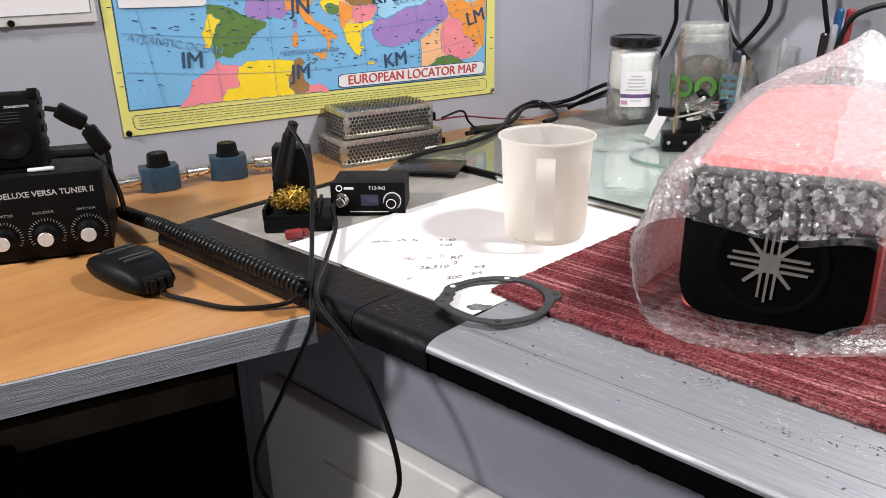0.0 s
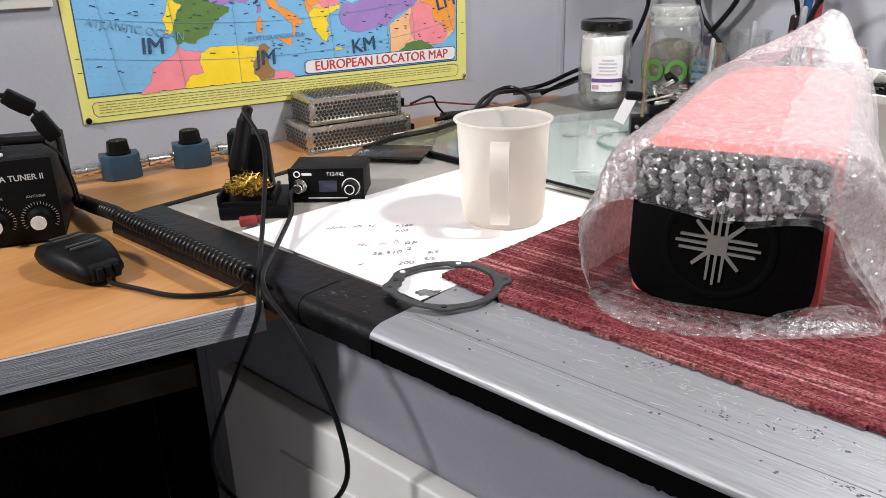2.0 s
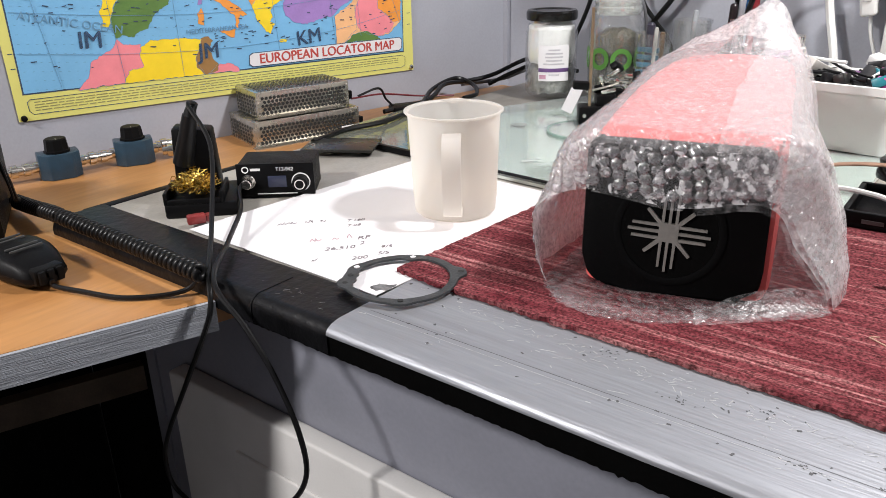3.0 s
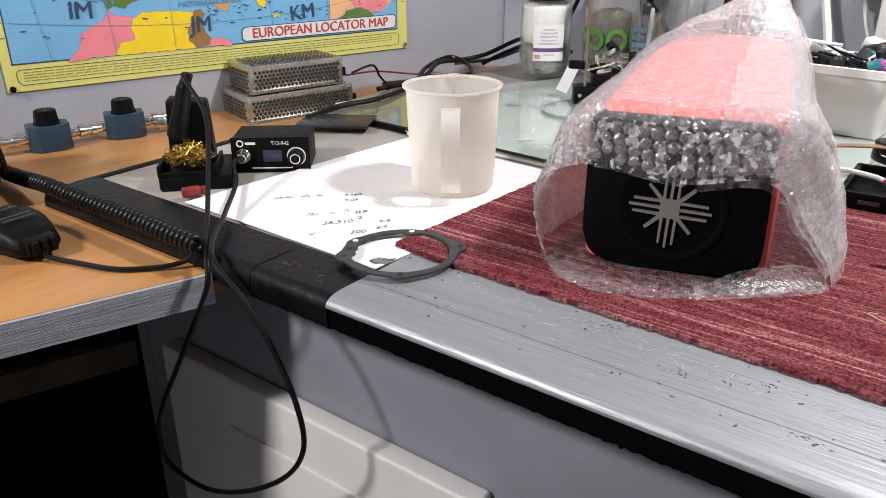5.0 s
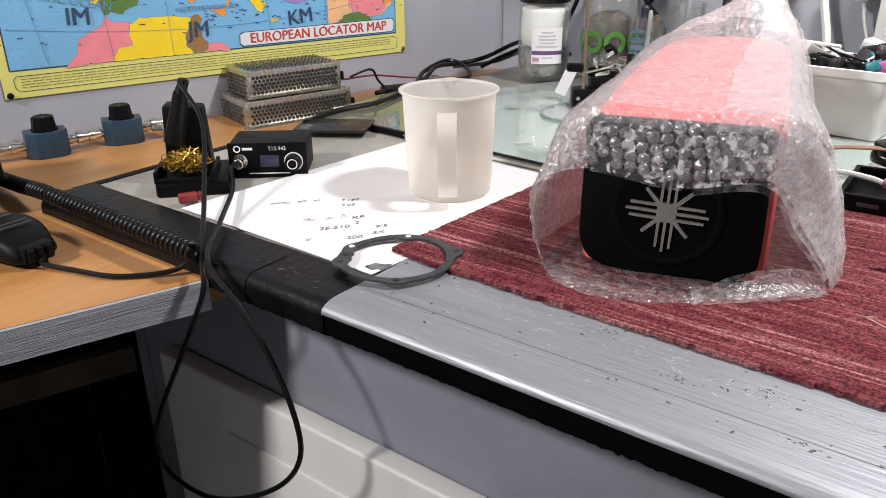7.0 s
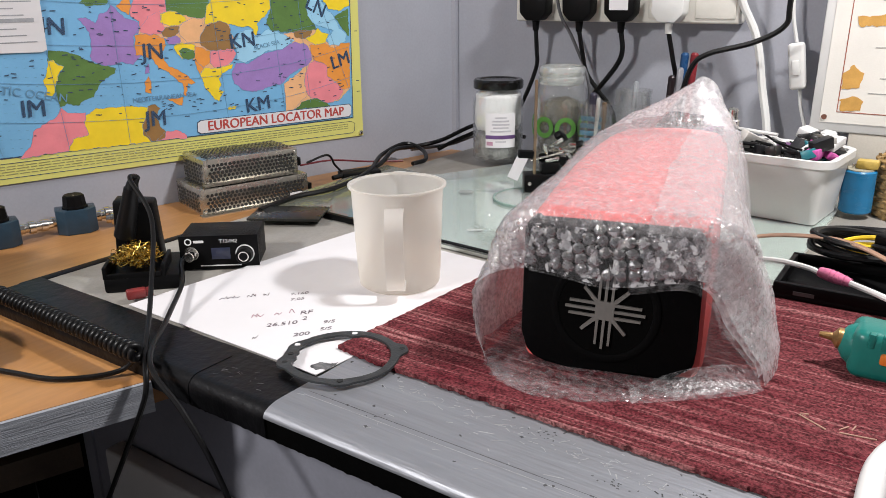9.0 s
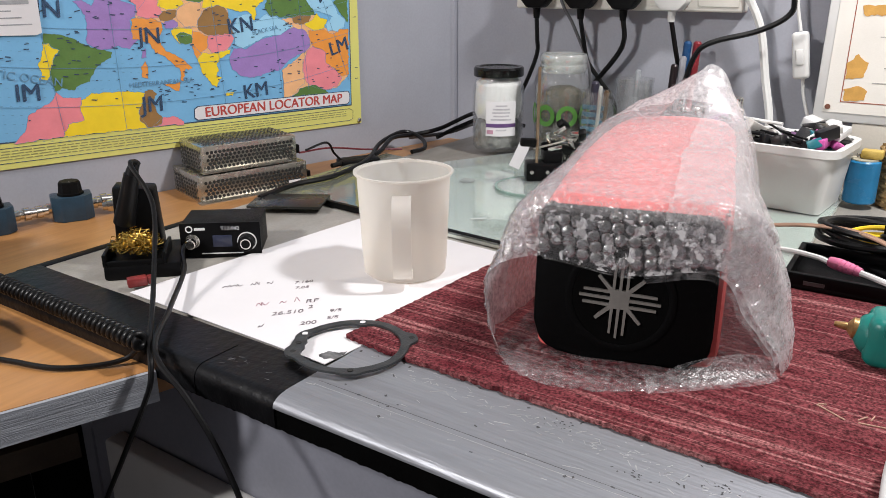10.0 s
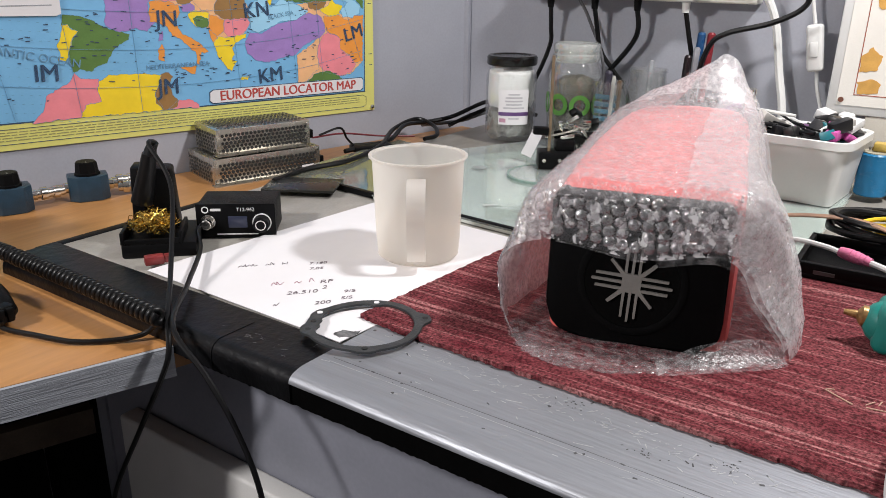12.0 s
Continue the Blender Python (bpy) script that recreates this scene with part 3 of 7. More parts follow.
# ---- speaker in bubble wrap ----
U, S = Vector((0.966, 0.26, 0)), Vector((-0.26, 0.966, 0))
BOXM = Matrix(((U.x, S.x, 0, -0.1742), (U.y, S.y, 0, 0.6001), (0, 0, 1, BENCH + 0.0095), (0, 0, 0, 1)))
speaker = thing("speaker_box", BOXM, "black and red speaker box with a silver star emblem", "speaker")
REDBOX = mat("red_painted_box", (0.74, 0.13, 0.12), 0.45, var=0.08, scale=20)
BLACKHOLE = mat("port_black", (0.0015, 0.0015, 0.0015), 0.7, var=0.1, spec=0.05)
FRAMEBLACK = mat("matt_black_frame", (0.0022, 0.0022, 0.0024), 0.6, var=0.1, spec=0.06)
EMBLEM = mat("grey_emblem_paint", (0.20, 0.19, 0.175), 0.4, metal=0.3, var=0.08, scale=60)
face = [(-0.050, 0.0005), (-0.030, -0.0005), (0.052, -0.0005), (0.071, 0.012), (0.0725, 0.030), (0.072, 0.118), (0.066, 0.1255), (-0.067, 0.1255), (-0.0735, 0.118), (-0.073, 0.026), (-0.068, 0.011), (-0.061, 0.004)]
LEAN = Matrix(((1, 0, 0, 0), (0, 1, 0.10, -0.0125), (0, 0, 1, 0), (0, 0, 0, 1)))
part("front_frame", prism(face, -0.016, 0.004, 0.004, m=LEAN @ pose(0, 0, 0, 90, 0, 0)), FRAMEBLACK, speaker, "matt black front frame")

def cabinet_shape():
    """A rounded body that narrows towards its domed back end."""
    stations = ((0.004, 0.94, 0.0), (0.017, 0.975, 0.0010), (0.10, 1.0, 0.003), (0.20, 0.99, 0.006), (0.30, 0.965, 0.008), (0.36, 0.90, 0.010), (0.40, 0.78, 0.010), (0.425, 0.58, 0.007), (0.436, 0.32, 0.0))
    bm = bmesh.new()
    rings = []
    for y, w, rise in stations:
        ring = []
        for k in range(48):
            a = 2 * math.pi * k / 48
            c, q = math.cos(a), math.sin(a)
            cx, cz = (abs(c) ** 0.14) * (1 if c > 0 else -1), (abs(q) ** 0.14) * (1 if q > 0 else -1)
            x = 0.003 + 0.012 * max(0, (y - 0.2) / 0.24) ** 1.4 + 0.0775 * w * cx
            z = 0.0635 + 0.0625 * cz
            if cz > 0:
                z += rise * (1 - 0.3 * abs(cx))
            else:
                z += 0.05 * max(0, 0.9 - w)
            ring.append(bm.verts.new((x, y + (0.10 * (z - 0.125) if y < 0.02 else 0), z)))
        rings.append(ring)
    for a, b in zip(rings, rings[1:]):
        for k in range(48):
            j = (k + 1) % 48
            bm.faces.new((a[k], a[j], b[j], b[k]))
    bm.faces.new(rings[0])
    bm.faces.new(rings[-1][::-1])
    return bm


part("cabinet", cabinet_shape(), REDBOX, speaker, "red painted cabinet", smooth=1.0)
part("chip", box(0.0735, 0.0755, 0.004, 0.020, 0.1262, 0.1282, 0.0004), REDP, speaker, "dark red torn chip at the corner")
# sunken round opening with emblem
EMB = LEAN @ pose(-0.002, -0.0045, 0.054, 90, 2, 0) @ Matrix.Diagonal((0.80, 0.80, 1, 1))
part("port_ring", lathe([(0.054, -0.001), (0.056, 0.0010), (0.053, 0.0018), (0.0485, 0.0010), (0.048, -0.001)], 56, m=EMB, closed=True), FRAMEBLACK, speaker, "black round port ring")
part("port", cyl(0.0482, -0.001, 0.0006, 48, m=EMB), BLACKHOLE, speaker, "deep black round port")
em = part("star_emblem", prism([(-0.0098, -0.0098), (0.0098, -0.0098), (0.0098, 0.0098), (-0.0098, 0.0098)], 0.001, 0.0033, m=EMB), EMBLEM, speaker, "flat grey star emblem", smooth=0)
for k in range(4):
    for off in (-0.0068, 0, 0.0068):
        part("bar", prism([(off - 0.0015, 0.007), (off + 0.0015, 0.007), (off + 0.0012, 0.041 - abs(off) * 0.6), (off - 0.0012, 0.041 - abs(off) * 0.6)], 0.001, 0.0030, m=EMB @ pose(0, 0, 0, 0, 0, 90 * k)), EMBLEM, em, smooth=0)
    part("ray", prism([(-0.0022, 0.008), (0.0022, 0.008), (0.0016, 0.032), (-0.0016, 0.032)], 0.001, 0.0031, m=EMB @ pose(0, 0, 0, 0, 0, 45 + 90 * k)), EMBLEM, em, smooth=0)

RIMS = [
    [(0.000, -0.070, -0.004), (-0.050, -0.074, -0.004), (-0.092, -0.045, 0.006), (-0.112, -0.018, 0.060), (-0.073, -0.014, 0.084), (0.000, -0.018, 0.077), (0.068, -0.014, 0.084), (0.094, -0.016, 0.052), (0.122, -0.006, -0.002), (0.052, -0.046, -0.004)],
    [(0.000, -0.030, -0.008), (-0.064, -0.034, -0.008), (-0.104, -0.012, 0.000), (-0.108, 0.008, 0.070), (-0.081, -0.010, 0.127), (0.000, -0.012, 0.131), (0.080, -0.010, 0.127), (0.115, 0.020, 0.083), (0.134, 0.045, -0.006), (0.064, 0.000, -0.008)],
    [(0.000, 0.020, -0.009), (-0.064, 0.020, -0.009), (-0.100, 0.020, -0.004), (-0.098, 0.035, 0.076), (-0.080, 0.020, 0.134), (0.000, 0.020, 0.135), (0.084, 0.020, 0.134), (0.112, 0.050, 0.085), (0.126, 0.075, -0.008), (0.064, 0.030, -0.009)],
    [(0.000, 0.150, -0.009), (-0.064, 0.150, -0.009), (-0.081, 0.150, -0.005), (-0.080, 0.150, 0.076), (-0.0765, 0.150, 0.132), (0.000, 0.150, 0.137), (0.081, 0.150, 0.132), (0.104, 0.155, 0.080), (0.114, 0.160, -0.008), (0.064, 0.150, -0.009)],
    [(0.000, 0.300, -0.009), (-0.064, 0.300, -0.009), (-0.077, 0.300, -0.004), (-0.076, 0.300, 0.071), (-0.0735, 0.300, 0.136), (0.009, 0.300, 0.144), (0.082, 0.300, 0.136), (0.102, 0.300, 0.085), (0.110, 0.300, -0.008), (0.064, 0.300, -0.009)],
    [(0.009, 0.380, -0.008), (-0.055, 0.380, -0.006), (-0.073, 0.375, 0.010), (-0.068, 0.370, 0.076), (-0.056, 0.370, 0.142), (0.037, 0.355, 0.180), (0.078, 0.365, 0.156), (0.095, 0.370, 0.095), (0.096, 0.380, 0.005), (0.055, 0.380, -0.006)],
    [(0.018, 0.410, 0.057), (-0.018, 0.410, 0.066), (-0.037, 0.405, 0.095), (-0.023, 0.400, 0.123), (0.011, 0.390, 0.165), (0.041, 0.375, 0.200), (0.066, 0.385, 0.175), (0.073, 0.395, 0.132), (0.064, 0.405, 0.095), (0.046, 0.410, 0.066)],
]


def closed_spline(keys, n):
    out = []
    m = len(keys)
    for i in range(m):
        a, b, c, d = (Vector(keys[(i + k - 1) % m]) for k in range(4))
        for k in range(n):
            t = k / n
            out.append(0.5 * ((2 * b) + (c - a) * t + (2 * a - 5 * b + 4 * c - d) * t * t + (3 * b - a - 3 * c + d) * t ** 3))
    return out


rings = [closed_spline(k, 9) for k in RIMS]
cols = len(rings[0])
grid = []
lines = [spline([r[c] for r in rings], 9) for c in range(cols)]
for i in range(len(lines[0])):
    row = []
    for c in range(cols):
        p = lines[c][i].copy()
        q = p * 22
        k = 0.0030 if p.z > 0.004 else 0.0014
        if p.y > 0.33:
            k = 0.0065
        if -0.10 < p.x < 0.10 and p.z > 0.06 and p.y < 0.02:
            k = 0.0007
        p += Vector((noise.noise(q), noise.noise(q + Vector((9, 0, 0))), noise.noise(q + Vector((0, 9, 0))))) * k
        p += Vector((noise.noise(q * 3), noise.noise(q * 3 + Vector((5, 0, 0))), noise.noise(q * 3 + Vector((0, 5, 0))))) * k * 0.45
        p.z = max(p.z, -0.0004)
        row.append(p)
    grid.append(row)
wrap = thing("bubble_wrap", BOXM, "clear bubble wrap sleeve with a gathered end round the speaker box", "bubble wrap")
bm = bmesh.new()
vs = [[bm.verts.new(p) for p in row] for row in grid]
for a, b in zip(vs, vs[1:]):
    for c in range(cols):
        j = (c + 1) % cols
        bm.faces.new((a[c], a[j], b[j], b[c]))
film = part("film", bm, FILM, wrap, "clear crinkled plastic film", smooth=3.0)
film.data.materials.append(FLAP)
film.data.materials.append(BASEFILM)
film.data.materials.append(TOPFILM)
for f in film.data.polygons:
    if f.center.y < 0.004 and 0.05 < f.center.z < 0.123 and -0.08 < f.center.x < 0.072:
        f.material_index = 1
    elif f.center.z > 0.122 and f.center.y < 0.34:
        f.material_index = 3
    elif f.center.z < 0.008:
        f.material_index = 2
# the sleeve is doubled over the box
bm = bmesh.new()
vs = [[bm.verts.new(p + (Vector((0, p.y, 0.06)) - p).normalized() * 0.0012) for p in row[22:70]] for row in grid[14:]]
for a, b in zip(vs, vs[1:]):
    for c in range(len(a) - 1):
        bm.faces.new((a[c], a[c + 1], b[c + 1], b[c]))
part("inner_film", bm, HAZE, wrap, "hazy inner layer of film", smooth=3.0)
# second layer lapping over one half of the sleeve, with a free edge
bm = bmesh.new()
vs = []
for i, row in enumerate(grid[1:48]):
    line = []
    first = 47 + int(1.2 * noise.noise(Vector((i * 0.3, 4, 1))) + 0.5)
    for c in range(first, 72):
        p = row[c]
        out = (p - Vector((0, p.y + 0.02, 0.06))).normalized()
        line.append(bm.verts.new(p + out * (0.0042 if i > 10 else 0.0024) + Vector((0, -0.004 if i < 9 else 0, 0)) + Vector((0, 0, noise.noise(p * 90) * 0.0008))))
    vs.append(line[-24:] if len(line) > 24 else line)
for a, b in zip(vs, vs[1:]):
    k = min(len(a), len(b))
    a, b = a[-k:], b[-k:]
    for c in range(k - 1):
        bm.faces.new((a[c], a[c + 1], b[c + 1], b[c]))
lap = part("overlap", bm, OVERLAP, wrap, "second layer of film lapped over", smooth=3.0)
lap.data.materials.append(FLAP)
lap.data.materials.append(SIDEFILM)
for f in lap.data.polygons:
    if f.center.y < 0.002 and f.center.z < 0.124 and f.center.x < 0.072:
        f.material_index = 1
    elif f.center.x > 0.07 and f.center.z < 0.12 and f.center.y < 0.12:
        f.material_index = 2
# flattened sealed edge along the mouth, standing up a little and turned over at its tip
bm = bmesh.new()
vs = []
for c in range(70, 86):
    p = grid[0][c % cols]
    out = Vector((p.x * 0.35, -0.10, 0)).normalized()
    u = (c - 70) / 15
    wide = 0.010 + 0.005 * math.sin(math.pi * u)
    lift = 0.010 * math.sin(math.pi * min(1.0, u * 1.15)) + 0.003
    row = []
    for k in range(5):
        q = p + out * (k - 2.6) * wide * 0.5
        q.z = max(0.0008, 0.002 + lift * max(0.0, 1 - 0.30 * k) + 0.0012 * noise.noise(Vector((c * 0.5, k * 0.8, 3))))
        row.append(bm.verts.new(q))
    vs.append(row)
for a, b in zip(vs, vs[1:]):
    for k in range(4):
        bm.faces.new((a[k], a[k + 1], b[k + 1], b[k]))
tip = [v.co.copy() for v in vs[-1]]
a, b, c = (bm.verts.new(v) for v in (tip[0] + Vector((-0.004, 0.002, 0.006)), tip[4] + Vector((0.002, -0.004, 0.002)), tip[2] + Vector((0.012, -0.004, 0.004))))
bm.faces.new((a, b, c))
part("sealed_edge", bm, SEAL, wrap, "flattened whitish sealed edge", smooth=3.0)
# welded lip along the upper mouth
for name, c0_, c1_, wide in (("welded_lip", 47, 74, 0.0070), ("free_lip", 37, 47, 0.0014)):
    bm = bmesh.new()
    vs = []
    for c in range(c0_, c1_):
        p, q = grid[0][c % cols], grid[1][c % cols]
        d = (p - q).normalized()
        vs.append([bm.verts.new(p + d * wide * (k / 3 - 0.3) + Vector((0, -0.0022 - 0.0006 * (k % 2), 0.0004 * noise.noise(Vector((c * 0.7, k, 0)))))) for k in range(4)])
    for a, b in zip(vs, vs[1:]):
        for k in range(3):
            bm.faces.new((a[k], a[k + 1], b[k + 1], b[k]))
    part(name, bm, SEAL, wrap, "smooth welded lip of the film", smooth=3.0)


def dome(verts, faces, centre, nrm, r, h):
    side = nrm.orthogonal().normalized()
    up = nrm.cross(side)
    b0 = len(verts)
    for rr, hh in ((1.0, 0.0), (0.93, 0.60), (0.62, 0.93)):
        for k in range(8):
            a = 2 * math.pi * k / 8
            verts.append(centre + (side * math.cos(a) + up * math.sin(a)) * r * rr + nrm * h * hh)
    verts.append(centre + nrm * h)
    for lv in (0, 8):
        for k in range(8):
            j = (k + 1) % 8
            faces.append((b0 + lv + k, b0 + lv + j, b0 + lv + 8 + j, b0 + lv + 8 + k))
    for k in range(8):
        faces.append((b0 + 16 + k, b0 + 16 + (k + 1) % 8, b0 + 24))


near, far = ([], []), ([], [])
rnd = random.Random(11)
pitch, gone, odd = 0.0108, 0.0, 0
fine = []
for i in range(len(grid) - 1):
    for k in range(6):
        fine.append([grid[i][c].lerp(grid[i + 1][c], k / 6) for c in range(cols)])
for i in range(1, len(fine) - 1):
    gone += (fine[i][5 * 9] - fine[i - 1][5 * 9]).length
    if gone < pitch * 0.80:
        continue
    gone, odd = 0.0, 1 - odd
    run = -pitch * 0.5 * odd
    for c in range(cols):
        a, b = fine[i][c], fine[i][(c + 1) % cols]
        seg = (b - a).length
        while run + pitch < seg:
            run += pitch
            p = a.lerp(b, run / seg)
            nrm = (b - a).cross(fine[i + 1][c] - fine[i - 1][c])
            if nrm.length < 1e-9 or rnd.random() < 0.04:
                continue
            nrm.normalize()
            if p.z < 0.002 and p.y > 0:
                continue
            mid = Vector((0.0, p.y, 0.06))
            if p.y > 0.0 or abs(p.x) > 0.1:
                if nrm.dot(p - mid) < 0:
                    nrm = -nrm
            elif p.z < 0.02 and nrm.z < 0:
                nrm = -nrm
            elif p.z >= 0.02 and nrm.y > 0:
                nrm = -nrm
            nrm = (nrm + Vector((rnd.uniform(-1, 1), rnd.uniform(-1, 1), rnd.uniform(-1, 1))) * 0.10).normalized()
            flat = 0.34 if p.y > 0.02 or p.z < 0.02 or p.z > 0.1235 else 1.0
            dome(*(far if flat < 1 else near), p, nrm, 0.0054, 0.0021 * flat * (0.30 if rnd.random() < 0.12 else rnd.uniform(0.8, 1.1)))
        run -= seg
for name, (verts, faces), material, words in (("bubble_layer", near, BUBBLE, "small round air bubbles of the film"), ("flattened_bubble_layer", far, FLATBUBBLE, "pressed flat air bubbles of the film")):
    me = bpy.data.meshes.new(name)
    me.from_pydata(verts, [], faces)
    me.polygons.foreach_set("use_smooth", [True] * len(me.polygons))
    me.materials.append(material)
    bubbles = new(name, me)
    bubbles.parent = wrap
    tagged(bubbles, words, kind="stuff")

# ---- gasket ----
gm = pose(-0.3735, 0.4835, BENCH + 0.0085, 0, 0, 30) @ Matrix.Diagonal((0.965, 0.965, 1, 1))
gasket = thing("ring_gasket", gm, "thin dark grey ring gasket with bolt ears lying over the edge", "gasket")
outer, inner = [], []
for k in range(96):
    a = 2 * math.pi * k / 96
    r = 0.0535
    for ear, wdt in ((0.30, 0.0085), (2.75, 0.003), (3.5, 0.005), (4.9, 0.003)):
        dd = math.atan2(math.sin(a - ear), math.cos(a - ear))
        r += wdt * math.exp(-(dd / 0.19) ** 4)
    ri = 0.0452
    for ear in (3.05, 3.35, 1.5):
        dd = math.atan2(math.sin(a - ear), math.cos(a - ear))
        ri -= 0.0048 * math.exp(-(dd / 0.16) ** 2)
    ri += 0.0011 * noise.noise(Vector((math.cos(a) * 3, math.sin(a) * 3, 2)))
    outer.append((r * math.cos(a), r * math.sin(a)))
    inner.append((ri * math.cos(a), ri * math.sin(a)))
bm = bmesh.new()
rows = []
for k in range(96):
    (ox, oy), (ix, iy) = outer[k], inner[k]
    lift = 0.0008 * math.sin(2 * math.pi * k / 48)
    rows.append([bm.verts.new((ox, oy, lift)), bm.verts.new((ox * 0.995, oy * 0.995, lift + 0.0019)), bm.verts.new((ix * 1.01, iy * 1.01, lift + 0.0019)), bm.verts.new((ix, iy, lift))])
for k in range(96):
    a, b = rows[k], rows[(k + 1) % 96]
    for j in range(4):
        bm.faces.new((a[j], b[j], b[(j + 1) % 4], a[(j + 1) % 4]))
GASKET = mat("grey_gasket_fibre", (0.036, 0.039, 0.042), 0.5, var=0.2, scale=60, bump=0.2)
part("ring", bm, GASKET, gasket)
for a, r in ((0.30, 0.0565), (2.75, 0.0495), (3.5, 0.051), (4.9, 0.0500), (1.5, 0.0475), (3.15, 0.0470)):
    part("bolt_hole", cyl(0.0027, 0.0016, 0.0025, 14, m=pose(r * math.cos(a), r * math.sin(a), 0)), HOLE if a not in (2.75, 1.5) else PAPER, gasket)

# ---- glass sheets on the bench ----
solid("glass_board", prism([(-0.640, 0.811), (-0.380, 0.792), (-0.10, 0.80), (-0.10, 1.28), (-0.62, 1.31), (-0.72, 1.10)], BENCH + 0.0055, BENCH + 0.0075), SHEETGLASS, "pale green glass cutting board lying on white card", "glass board")
BOARD = mat("pale_green_card", (0.76, 0.78, 0.73), 0.35, var=0.10, scale=5, second=(0.60, 0.64, 0.61), bump=0.03)
solid("board_backing", prism([(-0.638, 0.812), (-0.380, 0.793), (-0.10, 0.80), (-0.10, 1.20), (-0.59, 1.23), (-0.70, 1.06)], BENCH + 0.0012, BENCH + 0.0052), BOARD, "pale greenish white backing card under the glass", "backing card")
solid("black_seal", prism([(-0.752, 0.823), (-0.30, 0.787), (-0.30, 0.793), (-0.752, 0.829)], BENCH + 0.0012, BENCH + 0.0092), BLACK, "black seal strip along the glass edge", "seal")
solid("smoked_glass_sheet", prism([(-0.800, 0.785), (-0.752, 0.792), (-0.752, 0.825), (-0.643, 0.816), (-0.73, 1.10), (-0.835, 1.12), (-0.83, 0.9)], BENCH + 0.0055, BENCH + 0.0080), SMOKE, "smoky olive glass sheet beside the pale board", "glass sheet")
solid("dark_tablet", box(-0.052, 0.052, -0.034, 0.034, 0, 0.004, 0.0015, 2), mat("dark_glossy_glass", (0.012, 0.012, 0.010), 0.28, var=0.05), "thin black flat gadget lying on the bench", "tablet", pose(-0.745, 0.784, BENCH + 0.0085, 0, 0, 30))
solid("glass_label", box(-0.011, 0.011, -0.003, 0.003, 0, 0.0003), mat("pale_label", (0.45, 0.48, 0.47), 0.6), "small grey printed label on the glass", "label", pose(-0.482, 0.869, BENCH + 0.0077, 0, 0, 40))
solid("round_mark", cyl(0.012, 0, 0.0004, 24), mat("grey_mark", (0.30, 0.33, 0.32), 0.5), "grey round spot on the glass board", "mark", pose(-0.606, 1.034, BENCH + 0.0077))

# ---- soldering station ----
su = math.degrees(math.atan2(0.633, 0.774))
st = thing("soldering_station", pose(-0.698, 0.563, BENCH, 0, 0, su), "small black soldering station with a display and knob", "soldering station")
part("case", box(0, 0.090, 0.001, 0.060, 0.003, 0.042, 0.0015), SATIN, st)
part("front_panel", box(-0.001, 0.091, -0.002, 0.001, 0.002, 0.043, 0.0008), BLACK, st, "glossy black front panel")
part("display", box(0.036, 0.058, -0.0028, -0.001, 0.014, 0.028, 0.0004), mat("dark_display", (0.035, 0.04, 0.07), 0.12, var=0.05), st, "dark blue display window")
fm = pose(0.075, -0.002, 0.020, 90, 0, 0)
part("knob_ring", lathe([(0.0098, 0), (0.0112, 0), (0.0112, 0.0008), (0.0098, 0.0008)], 40, m=fm, closed=True), LETTER, st, "white printed ring")
knob = part("knob", cyl(0.0092, 0, 0.012, 28, 0.001, m=fm), BLACK, st)
part("knob_cap", lathe([(0.0050, 0.0118), (0.0062, 0.0118), (0.0062, 0.0124), (0.0050, 0.0124)], 24, m=fm, closed=True), CHROME, knob, "bright cap ring")
pm = pose(0.013, -0.002, 0.022, 90, 0, 0)
sock = part("socket", cyl(0.0085, 0, 0.003, 24, 0.0005, m=pm), CHROME, st, "round metal plug socket")
part("plug", cyl(0.006, 0.003, 0.016, 20, 0.001, m=pm), CHROME, sock, "ribbed metal plug")
part("brand_mark", lathe([(0.0028, 0), (0.0042, 0), (0.0042, 0.0003), (0.0028, 0.0003)], 20, m=pose(0.010, -0.0021, 0.036, 90, 0, 0), closed=True), LETTER, st)
part("brand_bar", box(0.016, 0.028, -0.0024, -0.0019, 0.0345, 0.0375), LETTER, st)
part("lettering", text_bm("T12-942", 0.0062, 0.0002, "LEFT", pose(0.046, -0.0023, 0.036, 90, 0, 0)), LETTER, st, smooth=0)
part("printed_line", box(0.022, 0.070, -0.0024, -0.0019, 0.0055, 0.0068), LETTER, st)

# ---- soldering stand ----
hu = math.degrees(math.atan2(0.72, 0.694))
stand = thing("soldering_stand", pose(-0.708, 0.467, BENCH, 0, 0, hu), "black soldering iron stand with brass wool", "soldering stand")
part("base", box(0, 0.080, 0, 0.085, 0, 0.017, 0.003), BLACK, stand)
bm = box(0, 0.004, 0.0, 0.055, 0.016, 0.030, 0.001)
box(0.062, 0.066, 0.0, 0.055, 0.016, 0.030, 0.001, bm=bm)
box(0.004, 0.062, 0.0, 0.004, 0.016, 0.022, 0.001, bm=bm)
part("wool_tray", bm, BLACK, stand)
bm = prism([(0.004, 0), (0.056, 0), (0.052, 0.074), (0.008, 0.078)], 0, 0.030, 0.003, m=pose(0, 0.088, 0.012, 90, 0, 0))
part("holder", bm, BLACK, stand, "tall black holder block")
bm = bmesh.new()
rnd = random.Random(5)
